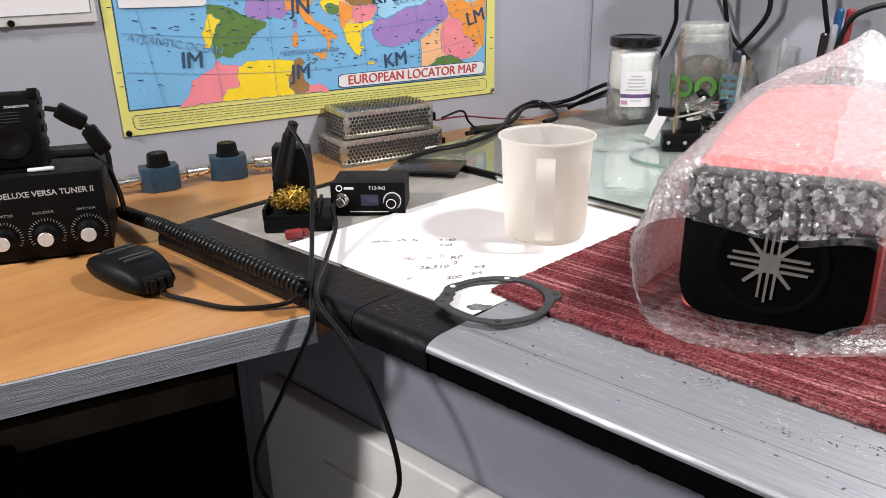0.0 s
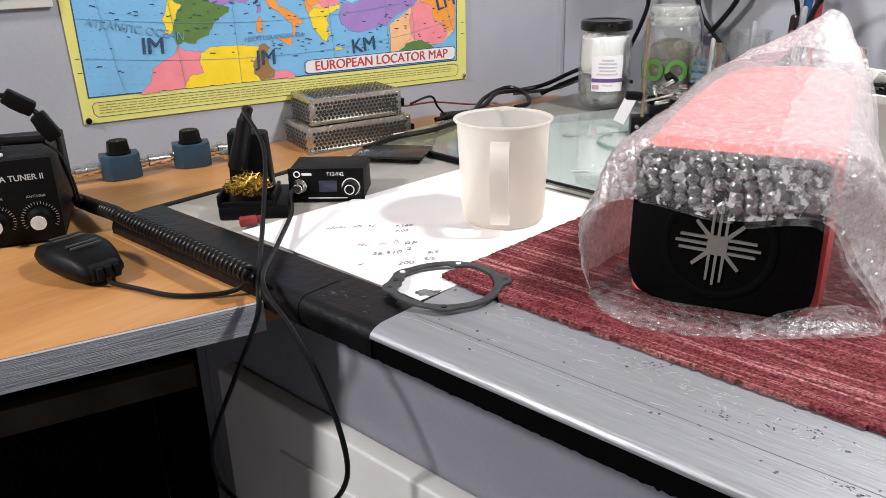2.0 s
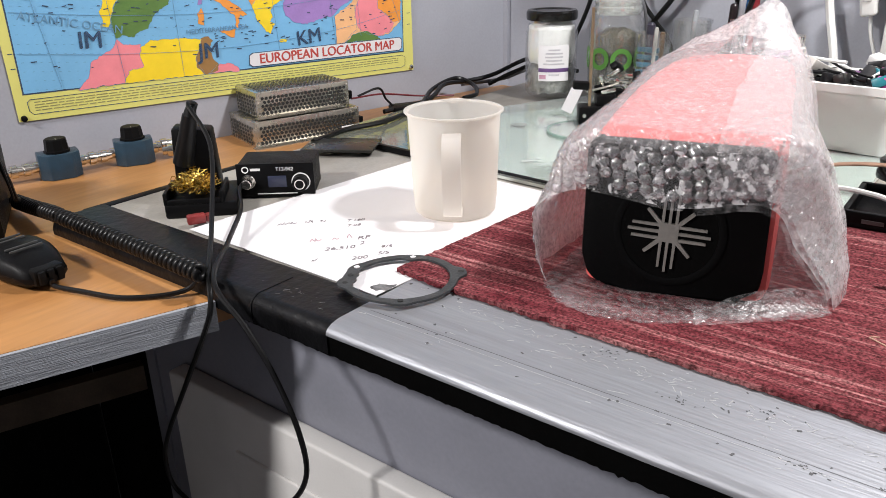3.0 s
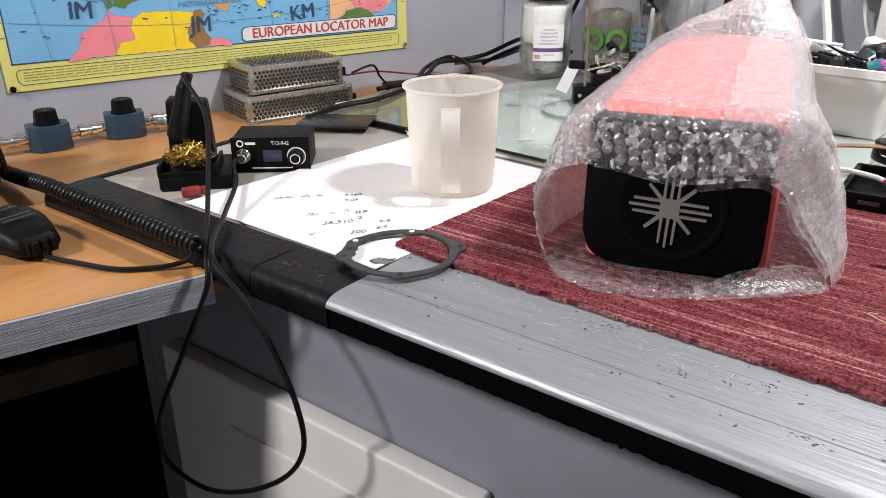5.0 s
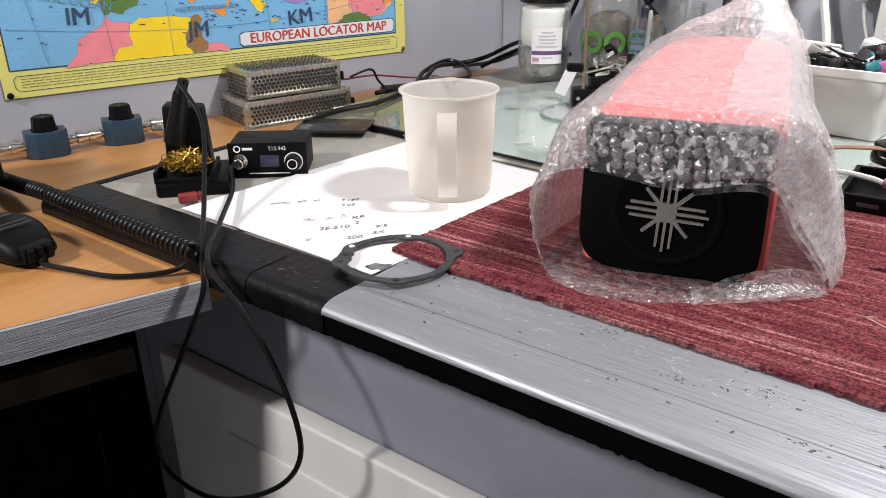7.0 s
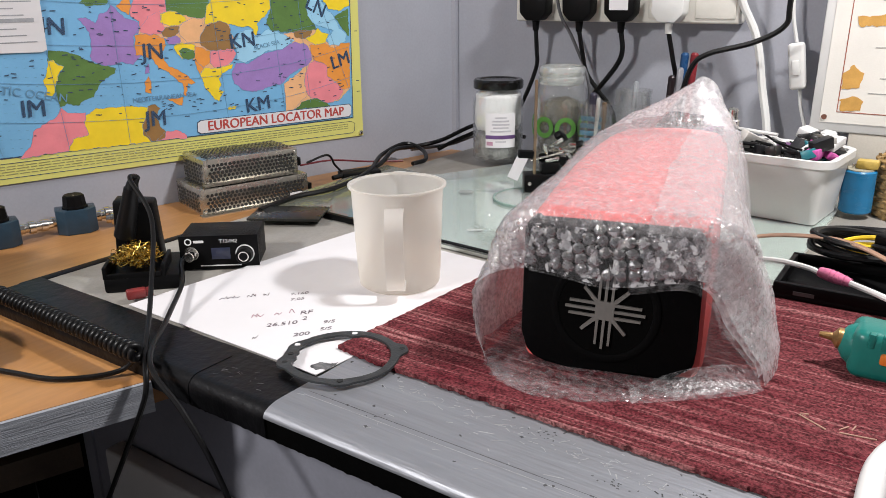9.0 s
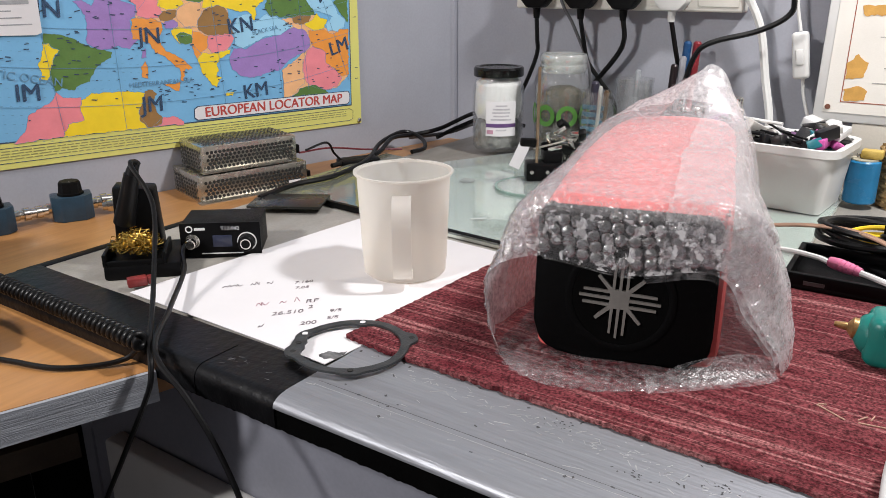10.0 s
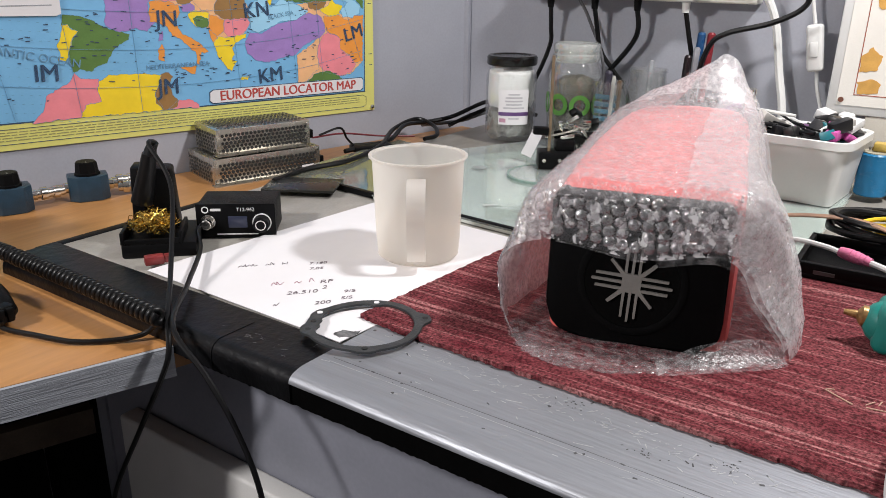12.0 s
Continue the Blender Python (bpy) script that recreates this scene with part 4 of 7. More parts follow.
for k in range(230):
    c = Vector((rnd.uniform(0.013, 0.053), rnd.uniform(0.008, 0.044), rnd.uniform(0.019, 0.034)))
    c.z += 0.010 * (1 - ((c.x - 0.033) / 0.03) ** 2)
    pts = [c + Vector((rnd.uniform(-1, 1), rnd.uniform(-1, 1), rnd.uniform(-0.7, 0.7))) * 0.007 for _ in range(4)]
    tube(pts, 0.00045, 3, 4, bm=bm)
part("brass_wool", bm, BRASS, stand, "curled golden brass wool")
iron = thing("soldering_iron", pose(-0.708, 0.467, BENCH, 0, 0, hu), "black soldering iron resting upright in its stand", "soldering iron")
part("grip", tube([(0.018, 0.052, 0.050), (0.026, 0.048, 0.078), (0.034, 0.045, 0.107)], 0.0105, 16, 6, taper=(1.15, 0.80)), RUBBER, iron, "ribbed black rubber grip")
part("collar", tube([(0.0335, 0.0455, 0.104), (0.036, 0.045, 0.113), (0.041, 0.043, 0.121)], 0.008, 12, 4, taper=(1.0, 0.6)), RUBBER, iron)
# its lead runs over the bench edge in a hanging loop and back to the plug
im = pose(-0.708, 0.467, BENCH, 0, 0, hu)
tip = im @ Vector((0.041, 0.042, 0.121))
lead = [tip, tip + Vector((0.010, -0.014, 0.000)), (-0.660, 0.505, 0.984), (-0.585, 0.443, 0.935), (-0.519, 0.387, 0.912), (-0.500, 0.371, 0.890), (-0.512, 0.369, 0.862), (-0.563, 0.370, 0.784), (-0.609, 0.370, 0.712), (-0.630, 0.372, 0.667), (-0.618, 0.372, 0.633), (-0.557, 0.372, 0.630), (-0.488, 0.372, 0.661), (-0.425, 0.372, 0.709), (-0.395, 0.372, 0.755), (-0.399, 0.372, 0.800), (-0.422, 0.371, 0.848), (-0.452, 0.370, 0.885), (-0.500, 0.378, 0.912), (-0.560, 0.440, 0.915), (-0.636, 0.516, 0.912), (-0.676, 0.546, 0.917), (-0.687, 0.560, 0.9205)]
solid("iron_lead", tube(lead, 0.0025, 10, 8), RUBBER, "black soldering iron lead hanging over the bench edge in a loop", "cable")
conn = thing("red_connector", pose(-0.658, 0.462, BENCH + 0.0045, 0, 0, 62), "small dark red plastic connector on the bench", "connector")
part("shell", box(0, 0.020, 0, 0.012, 0, 0.010, 0.002), REDP, conn)
part("collar", box(0.020, 0.027, 0.001, 0.011, 0.001, 0.009, 0.001), REDP, conn)

# ---- power supplies ----


def power_supply(m, w, d, h, cell, label):
    t = thing("power_supply", m, label, "power supply", "stacked power supplies")
    part("chassis", box(0.001, w - 0.001, 0.001, d, 0, h - 0.001, 0.0008), STEEL, t)
    # perforated cover: flat hexagons, coloured dark for the shade inside the holes
    for name, ww, hh, mm in (("front_grille", w, h, pose(0, 0, 0, 90, 0, 0)), ("top_grille", w, d, pose(0, 0, h + 0.0004)), ("side_grille", d, h, pose(0, d, 0, 90, 0, -90))):
        bm = bmesh.new()
        nx, ny = int((ww - 0.012) / cell), int((hh - 0.006) / (cell * 0.866))
        for j in range(ny):
            for i in range(nx - (j % 2)):
                cx = 0.006 + cell * (i + 0.5 + 0.5 * (j % 2)) + ((ww - 0.012) - nx * cell) / 2
                cy = 0.003 + cell * 0.866 * (j + 0.5)
                bmesh.ops.create_circle(bm, cap_ends=True, radius=cell * 0.41, segments=6, matrix=mm @ pose(cx, cy, 0.0006, 0, 0, 30))
        part(name, bm, HOLE, t, "rows of hexagonal vent holes", smooth=0)
    part("flange", box(-0.004, w * 0.9, -0.014, 0.002, 0, 0.0015), STEEL, t)
    for x, z in ((0.005, 0.005), (w - 0.006, h - 0.006)):
        part("screw", cyl(0.0022, 0, 0.001, 12, m=pose(x, -0.0008, z, 90, 0, 0)), CHROME, t)
    return t


pu = math.degrees(math.atan2(0.956, 0.294))
pl = power_supply(pose(-0.915, 0.764, DESK, 0, 0, pu), 0.186, 0.105, 0.041, 0.0068, "perforated steel switching power supply on the desk")
pt = power_supply(pose(-0.925, 0.782, DESK + 0.0425, 0, 0, pu), 0.163, 0.088, 0.040, 0.0068, "perforated steel power supply stacked on a larger one")
part("terminal_label", box(0.150, 0.172, -0.0022, -0.0012, 0.004, 0.012), PAPER, pl, "small white label")
part("terminal_block", box(0.187, 0.197, 0.01, 0.075, 0.004, 0.020, 0.001), BLACK, pl)
part("terminal_block", box(0.164, 0.173, 0.01, 0.065, 0.006, 0.020, 0.001), BLACK, pt)

# ---- attenuators with connectors ----


def dial_box(m, label, turn):
    t = thing("dial_box", m, label, "attenuator", "blue dial boxes")
    w, d, h = 0.054, 0.038, 0.036
    part("body", prism([(-w / 2, -d * 0.2), (-w * 0.28, -d / 2), (w * 0.28, -d / 2), (w / 2, -d * 0.2), (w / 2, d / 2), (-w / 2, d / 2)], 0, h, 0.002), BLUEBOX, t)
    k = part("dial", lathe([(0, h), (0.0175, h), (0.0175, h + 0.003), (0.0160, h + 0.004), (0.0145, h + 0.018), (0.013, h + 0.0195), (0, h + 0.0195)], 9, m=pose(0, 0, 0, 0, 0, turn)), BLACK, t, "ribbed black dial knob")
    part("pointer", box(-0.0006, 0.0006, -0.012, -0.004, h + 0.0195, h + 0.0200), FADED, k)
    for sgn in (-1, 1):
        part("stub", lathe([(0.004, 0), (0.0075, 0), (0.0075, 0.006), (0.0055, 0.007), (0.0055, 0.012), (0, 0.012)], 16, m=pose(sgn * w / 2, 0.004, 0.018, 0, 90 * sgn, 0)), CHROME, t, "nickel coaxial stub")
    return t


pa = math.degrees(math.atan2(0.975, 0.2215))
dial_box(pose(-1.028, 0.512, DESK, 0, 0, pa - 6), "slate blue dial box with a black knob on the desk", 10)
dial_box(pose(-1.003, 0.612, DESK, 0, 0, pa - 14), "slate blue dial box joined to coaxial connectors", 30)


def connector(m):
    t = thing("coaxial_connector", m, "nickel plated coaxial connector between the dial boxes", "connector", "coaxial connectors")
    part("nut", lathe([(0, -0.013), (0.006, -0.013), (0.0092, -0.012), (0.0092, -0.004), (0.0070, -0.003), (0.0070, 0.003), (0.0088, 0.004), (0.0088, 0.012), (0.006, 0.013), (0, 0.013)], 12), CHROME, t)
    part("sleeve", lathe([(0.0064, -0.019), (0.0064, 0.019), (0.004, 0.019), (0.004, -0.019)], 14, closed=True), CHROME, t)
    return t


axis = pose(0, 0, 0, 0, 90, 0)
for x, y, z, a in ((-1.018, 0.562, DESK + 0.018, pa), (-1.042, 0.463, DESK + 0.018, pa), (-0.990, 0.662, DESK + 0.020, pa - 5), (-0.977, 0.664, DESK + 0.012, pa - 20), (-1.053, 0.425, DESK + 0.018, pa)):
    connector(pose(x, y, z, 0, 0, a) @ axis)

# ---- tuner and transceiver ----
ta = math.degrees(math.atan2(0.879, 0.477))
tm = pose(-0.831, 0.343, DESK, 0, 0, ta)
tuner = thing("antenna_tuner", tm, "black antenna tuner with silver dials standing on the desk", "antenna tuner")
part("case", box(-0.270, 0.0, 0.002, 0.155, 0.004, 0.098, 0.002), SATIN, tuner)
part("front_panel", box(-0.2705, 0.0005, -0.001, 0.002, 0.003, 0.0985, 0.0006), BLACK, tuner, "black printed front panel")
part("title", text_bm("DELUXE VERSA TUNER II", 0.0090, 0.0002, "RIGHT", pose(-0.010, -0.0012, 0.078, 90, 0, 0), 0.016), mat("dull_white_lettering", (0.42, 0.42, 0.42), 0.5), tuner, smooth=0)
for words, x in (("ANTENNA", -0.022), ("INDUCTOR", -0.066), ("TRANSMITTER", -0.110)):
    part("caption", text_bm(words, 0.0042, 0.0002, "CENTER", pose(x, -0.0012, 0.056, 90, 0, 0)), FADED, tuner, smooth=0)
MARK = mat("grey_marking", (0.30, 0.30, 0.29), 0.5)
for x in (-0.022, -0.066, -0.110, -0.180):
    km = pose(x, -0.001, 0.030, 90, 0, 0)
    k = part("dial_knob", lathe([(0.0135, 0), (0.0130, 0.004), (0.0092, 0.006), (0.0088, 0.018), (0, 0.018)], 36, m=km), BLACK, tuner)
    part("silver_cap", cyl(0.0082, 0.0180, 0.0188, 32, 0.0003, m=km), mat("spun_aluminium", (0.62, 0.62, 0.61), 0.35, metal=0.35, var=0.1, scale=200), k, "spun silver cap")
    bm = bmesh.new()
    for i in range(25):
        a = radians(-30 + i * 10)
        q = Matrix.Translation((0.0185 * math.cos(a), 0.0185 * math.sin(a), 0.0006)) @ pose(0, 0, 0, 0, 0, math.degrees(a))
        join(bm, box(-0.0016 if i % 3 else -0.0026, 0.0012, -0.0003, 0.0003, -0.0002, 0.0002), km @ q)
    part("scale_marks", bm, MARK, tuner, smooth=0)
for x in (-0.26, -0.01):
    for y in (0.015, 0.14):
        part("foot", cyl(0.006, 0.0, 0.0045, 14, m=pose(x, y, 0)), RUBBER, tuner)
rm = tm @ pose(-0.055, 0.022, 0.1035, -7, 0, 0) @ Matrix.Diagonal((0.97, 1, 0.85, 1))
radio = thing("transceiver", rm, "black portable transceiver propped up on the tuner", "transceiver")
part("case", box(-0.180, 0, 0, 0.036, 0, 0.098, 0.002), SATIN, radio)
part("front_panel", box(-0.178, -0.003, -0.003, 0.001, 0.002, 0.094, 0.001), BLACK, radio)
for z in (0.012, 0.030, 0.048, 0.066, 0.084):
    part("side_rib", box(-0.002, 0.002, 0.004, 0.030, z - 0.005, z + 0.005, 0.0008), SATIN, radio)
part("corner_post", box(-0.008, 0.002, -0.004, 0.006, 0.088, 0.101, 0.001), BLACK, radio)
part("tuning_knob", lathe([(0.0235, 0), (0.0225, 0.006), (0.0205, 0.0085), (0.010, 0.0085), (0.008, 0.0075), (0, 0.007)], 48, m=pose(-0.033, -0.003, 0.034, 90, 0, 0)), BLACK, radio, "large round tuning knob")
part("model_bars", box(-0.068, -0.046, -0.0036, -0.0028, 0.083, 0.089), LETTER, radio)
part("lettering", text_bm("TRANSCEIVER", 0.0042, 0.0002, "RIGHT", pose(-0.008, -0.0034, 0.079, 90, 0, 0)), LETTER, radio, smooth=0)
for z in (0.072, 0.068, 0.064, 0.060):
    part("speaker_slot", box(-0.060, -0.020, -0.0034, -0.0028, z - 0.0006, z + 0.0006), HOLE, radio)
part("screen", box(-0.165, -0.075, -0.0036, -0.0028, 0.022, 0.080, 0.0003), mat("radio_screen", (0.03, 0.025, 0.03), 0.12, var=0.05), radio, "dark glossy screen")
part("bail_leg", box(-0.170, -0.004, 0.000, 0.006, -0.0065, 0.000, 0.001), BLACK, radio)
part("foot_pad", box(-0.022, 0.006, -0.006, 0.004, -0.0062, -0.001, 0.002), WHITEP, radio, "white rubber foot pad")

# ferrite beads on the radio's lead
lead = [(-0.876, 0.313, 1.052), (-0.868, 0.330, 1.046), (-0.860, 0.349, 1.028), (-0.853, 0.363, 0.999), (-0.852, 0.364, 0.972), (-0.850, 0.369, 0.945), (-0.858, 0.375, 0.922), (-0.905, 0.398, 0.906)]
solid("radio_lead", tube(lead, 0.0030, 8, 8), RUBBER, "black radio lead with ferrite beads", "cable")


def bead(a, b):
    a, b = Vector(a), Vector(b)
    t = thing("ferrite_bead", Matrix.Translation((a + b) / 2) @ (b - a).to_track_quat("Z", "Y").to_matrix().to_4x4(), "black clip-on ferrite bead on the radio lead", "ferrite bead", "ferrite beads")
    ln = (b - a).length / 2
    part("shell", box(-0.0085, 0.0085, -0.0085, 0.0085, -ln, ln, 0.003), BLACK, t)
    part("clip", box(-0.0045, 0.0045, -0.0095, -0.008, -ln * 0.5, ln * 0.5, 0.0005), BLACK, t)


bead((-0.8715, 0.3235, 1.050), (-0.8605, 0.348, 1.031))
bead((-0.860, 0.349, 1.026), (-0.8530, 0.3630, 0.997))
solid("twisted_wire", tube([(-0.859, 0.346, 1.010), (-0.855, 0.352, 1.000), (-0.862, 0.350, 0.994), (-0.852, 0.356, 0.988), (-0.846, 0.362, 0.975), (-0.845, 0.366, 0.945), (-0.848, 0.369, 0.925)], 0.0014, 6, 8), RUBBER, "thin twisted wire hanging by the beads", "wire")
solid("coax_plug", tube([(-0.885, 0.300, 1.000), (-0.857, 0.352, 0.998)], 0.005, 12, 2, smoothed=False), RUBBER, "black coaxial plug behind the radio", "plug")

# ---- microphone with coiled lead ----
mm = pose(-0.726, 0.311, DESK, 0, 0, 2) @ Matrix.Diagonal((1.14, 1.08, 0.95, 1))
mic = thing("handheld_microphone", mm, "black handheld radio microphone lying on the desk", "microphone")
own = bmesh.new()
bmesh.ops.create_cube(own, size=1, matrix=Matrix.Translation((0, 0, 0.017)) @ Matrix.Diagonal((0.098, 0.056, 0.030, 1)))
bmesh.ops.subdivide_edges(own, edges=own.edges, cuts=6, use_grid_fill=True)
for v in own.verts:
    q = Vector((v.co.x / 0.049, v.co.y / 0.028, (v.co.z - 0.017) / 0.015))
    big = max(abs(q.x), abs(q.y), abs(q.z))
    ball = q.normalized() * big * 1.22 if big > 0 else q
    q = q.lerp(ball, 0.55)
    v.co = Vector((q.x * 0.049, q.y * 0.028, 0.017 + q.z * 0.015))
    t = max(-1.0, min(1.0, q.x))
    v.co.y *= 1.0 - 0.28 * max(0, t) ** 1.5 - 0.25 * max(0, -t) ** 3
    v.co.y *= 1.0 - 0.12 * min(1.0, abs(q.z)) ** 3
    if v.co.z > 0.017:
        v.co.z -= 0.010 * abs(t) ** 2.2
    v.co.z += 0.003 * (1 - t * t)
part("shell", own, BLACK, mic, smooth=0.9)
for i, x in enumerate((-0.018, -0.010, 0.012, 0.020)):
    part("groove", box(x - 0.0008, x + 0.0008, -0.015, 0.015, 0.0350, 0.0372, 0.0003), mat("grey_groove", (0.05, 0.05, 0.05), 0.5), mic)
part("talk_key", box(0.026, 0.052, -0.014, 0.014, 0.006, 0.024, 0.003), BLACK, mic)
for y in (-0.008, 0.0, 0.008):
    part("strain_rib", box(0.050, 0.055, y - 0.003, y + 0.003, 0.008, 0.022, 0.001), BLACK, mic)
c = mm @ Vector((0.056, -0.002, 0.012))
lead = [c, (-0.660, 0.312, 0.890), (-0.628, 0.323, 0.8885), (-0.588, 0.336, 0.8885), (-0.561, 0.360, 0.8885), (-0.545, 0.378, 0.892), (-0.535, 0.386, 0.902)]
solid("microphone_lead", tube(lead, 0.0024, 8, 8), RUBBER, "thin black microphone lead on the desk", "cable")
run = spline([(-0.925, 0.402, 0.899), (-0.865, 0.395, 0.905), (-0.800, 0.387, 0.913), (-0.735, 0.385, 0.9135), (-0.623, 0.383, 0.914), (-0.520, 0.380, 0.914)], 48)
pts = []
gone = 0.0
for i, p in enumerate(run):
    d = (run[min(i + 1, len(run) - 1)] - run[max(i - 1, 0)]).normalized()
    s_ = d.cross(Vector((0, 0, 1))).normalized()
    u_ = s_.cross(d)
    step = (run[min(i + 1, len(run) - 1)] - p)
    count = max(1, int(step.length / 0.0006))
    for k in range(count):
        a = (gone + step.length * k / count) / 0.0078 * 2 * math.pi
        pts.append(p + step * k / count + (s_ * math.cos(a) + u_ * math.sin(a)) * 0.0058)
    gone += step.length
solid("coiled_lead", tube(pts, 0.0036, 12, 1, smoothed=False), RUBBER, "thick black coiled microphone lead along the bench edge", "cable")

# ---- map on the wall ----
YELLOW_PAPER = mat("pale_yellow_print", (0.66, 0.63, 0.18), 0.55, var=0.04, scale=8, bump=0.03)
SEA = mat("sea_blue_print", (0.175, 0.43, 0.69), 0.5, var=0.05, scale=10, bump=0.03)
SEA_PALE = mat("pale_blue_print", (0.32, 0.60, 0.80), 0.5, var=0.04, scale=20)
GREEN_LAND = mat("green_print", (0.10, 0.20, 0.045), 0.5, var=0.08, scale=40)
YELLOW_LAND = mat("yellow_print", (0.85, 0.62, 0.02), 0.5, var=0.05, scale=40)
PURPLE_LAND = mat("purple_print", (0.33, 0.20, 0.50), 0.5, var=0.06, scale=40)
PINK_LAND = mat("pink_print", (0.80, 0.24, 0.28), 0.5, var=0.05, scale=40)
ORANGE_LAND = mat("orange_print", (0.80, 0.30, 0.05), 0.5, var=0.06, scale=40)
BROWN_LAND = mat("brown_print", (0.30, 0.16, 0.05), 0.5, var=0.06, scale=40)
PEACH_LAND = mat("peach_print", (0.82, 0.45, 0.22), 0.5, var=0.06, scale=40)
MAPINK = mat("map_ink", (0.035, 0.06, 0.11), 0.6, var=0.05)
MAPBLUE = mat("map_letter_blue", (0.04, 0.085, 0.17), 0.6, var=0.05)
SEE = MAPBLUE.node_tree
clear = SEE.nodes.new("ShaderNodeBsdfTransparent")
blend = SEE.nodes.new("ShaderNodeMixShader")
blend.inputs[0].default_value = 0.68
SEE.links.new(clear.outputs[0], blend.inputs[1])
SEE.links.new(SEE.nodes["Principled BSDF"].outputs[0], blend.inputs[2])
SEE.links.new(blend.outputs[0], SEE.nodes["Material Output"].inputs[0])
MAPLINE = mat("map_line_ink", (0.13, 0.28, 0.43), 0.6, var=0.05)
REDINK = mat("title_red_ink", (0.45, 0.06, 0.05), 0.6, var=0.05)
WM = wall_pose(0, 0)
chart_map = thing("wall_map", WM, "large coloured map of Europe with yellow border on the wall", "map")
MTOP = 1.46
part("border", prism([(-0.224, 0.958), (0.467, 0.946), (0.468, MTOP), (-0.232, MTOP)], 0.002, 0.003), YELLOW_PAPER, chart_map, "yellow paper border")
part("neat_line", prism([(-0.2125, 0.994), (0.4455, 0.9815), (0.4565, MTOP - 0.02), (-0.2125, MTOP - 0.02)], 0.0031, 0.0033), MAPINK, chart_map)
part("sea", prism([(-0.2105, 0.996), (0.4435, 0.9835), (0.4545, MTOP - 0.022), (-0.2105, MTOP - 0.022)], 0.0034, 0.0036), SEA, chart_map, "blue sea")
count = [0]


def region(material, poly):
    """A printed country with a fine, crinkled shore and a dark hairline round it."""
    count[0] += 1
    k = count[0]
    shore = []
    for x, z in rough_outline(poly, 0.0022, 0.00025, k):
        q = Vector((x, z, 0))
        a, b = q * 90, q * 260
        x += noise.noise(a + Vector((7, 0, 0))) * 0.0022 + noise.noise(b) * 0.0014
        z += noise.noise(a) * 0.0022 + noise.noise(b + Vector((0, 0, 5))) * 0.0014
        shore.append((x, max(z, 0.9855 if x > 0.1 else 0.9895)))
    land = part("country", prism(shore, 0.0037, 0.0038 + 0.00001 * k), material, chart_map, smooth=0)
    line = [(x, z, 0.0038 + 0.00001 * k) for x, z in shore]
    part("border_line", tube(line + line[:1], 0.00022, 4, 1, smoothed=False), MAPLINE, land)


region(PEACH_LAND, [(0.305, 1.143), (0.374, 1.147), (0.396, 1.124), (0.44, 1.118), (0.439, 1.036), (0.414, 1.018), (0.316, 1.01), (0.302, 1.011), (0.304, 1.057), (0.356, 1.092)])
region(PEACH_LAND, [(0.05, 1.155), (0.073, 1.179), (0.109, 1.192), (0.17, 1.188), (0.206, 1.164), (0.212, 1.138), (0.211, 1.111), (0.198, 1.095), (0.154, 1.084), (0.14, 1.108), (0.117, 1.131), (0.095, 1.146)])
region(GREEN_LAND, [(-0.025, 1.201), (-0.016, 1.209), (0.017, 1.212), (0.014, 1.198), (-0.002, 1.197), (-0.014, 1.197)])
region(PURPLE_LAND, [(-0.032, 1.18), (-0.022, 1.168), (-0.017, 1.158), (-0.017, 1.138), (-0.021, 1.126), (-0.018, 1.118), (0.002, 1.11), (0.014, 1.111), (0.024, 1.116), (0.04, 1.109), (0.055, 1.121), (0.046, 1.134), (0.046, 1.151), (0.055, 1.156), (0.057, 1.171), (0.038, 1.178), (0.026, 1.192), (0.018, 1.196), (0.011, 1.187), (0.0, 1.185), (-0.007, 1.173), (-0.02, 1.18)])
region(GREEN_LAND, [(-0.078, 1.136), (-0.062, 1.137), (-0.048, 1.132), (-0.029, 1.122), (-0.016, 1.116), (0.002, 1.11), (0.015, 1.107), (0.012, 1.099), (-0.002, 1.093), (-0.014, 1.085), (-0.018, 1.077), (-0.025, 1.067), (-0.038, 1.064), (-0.047, 1.056), (-0.064, 1.061), (-0.073, 1.057), (-0.077, 1.068), (-0.076, 1.082), (-0.072, 1.098), (-0.06, 1.114), (-0.076, 1.123), (-0.08, 1.124)])
region(YELLOW_LAND, [(-0.08, 1.124), (-0.072, 1.123), (-0.071, 1.119), (-0.06, 1.114), (-0.068, 1.105), (-0.074, 1.09), (-0.078, 1.074), (-0.092, 1.074), (-0.087, 1.085), (-0.091, 1.095), (-0.084, 1.108)])
region(PINK_LAND, [(-0.073, 1.056), (-0.064, 1.048), (-0.039, 1.045), (-0.043, 1.033), (-0.04, 1.012), (-0.062, 1.01), (-0.072, 0.992), (-0.139, 0.991), (-0.121, 1.008), (-0.115, 1.026), (-0.101, 1.036), (-0.084, 1.041)])
region(YELLOW_LAND, [(-0.04, 1.041), (-0.024, 1.05), (0.001, 1.049), (0.027, 1.049), (0.055, 1.044), (0.05, 1.031), (0.042, 1.014), (0.049, 1.0), (0.055, 0.989), (-0.072, 0.992), (-0.062, 1.01), (-0.04, 1.012), (-0.043, 1.033)])
region(PINK_LAND, [(0.079, 1.003), (0.101, 1.001), (0.113, 0.994), (0.112, 0.986), (0.056, 0.987)])
region(BROWN_LAND, [(0.055, 1.045), (0.067, 1.047), (0.073, 1.04), (0.067, 1.029), (0.069, 1.014), (0.079, 1.003), (0.074, 0.992), (0.055, 0.989), (0.043, 1.001), (0.042, 1.014), (0.05, 1.031)])
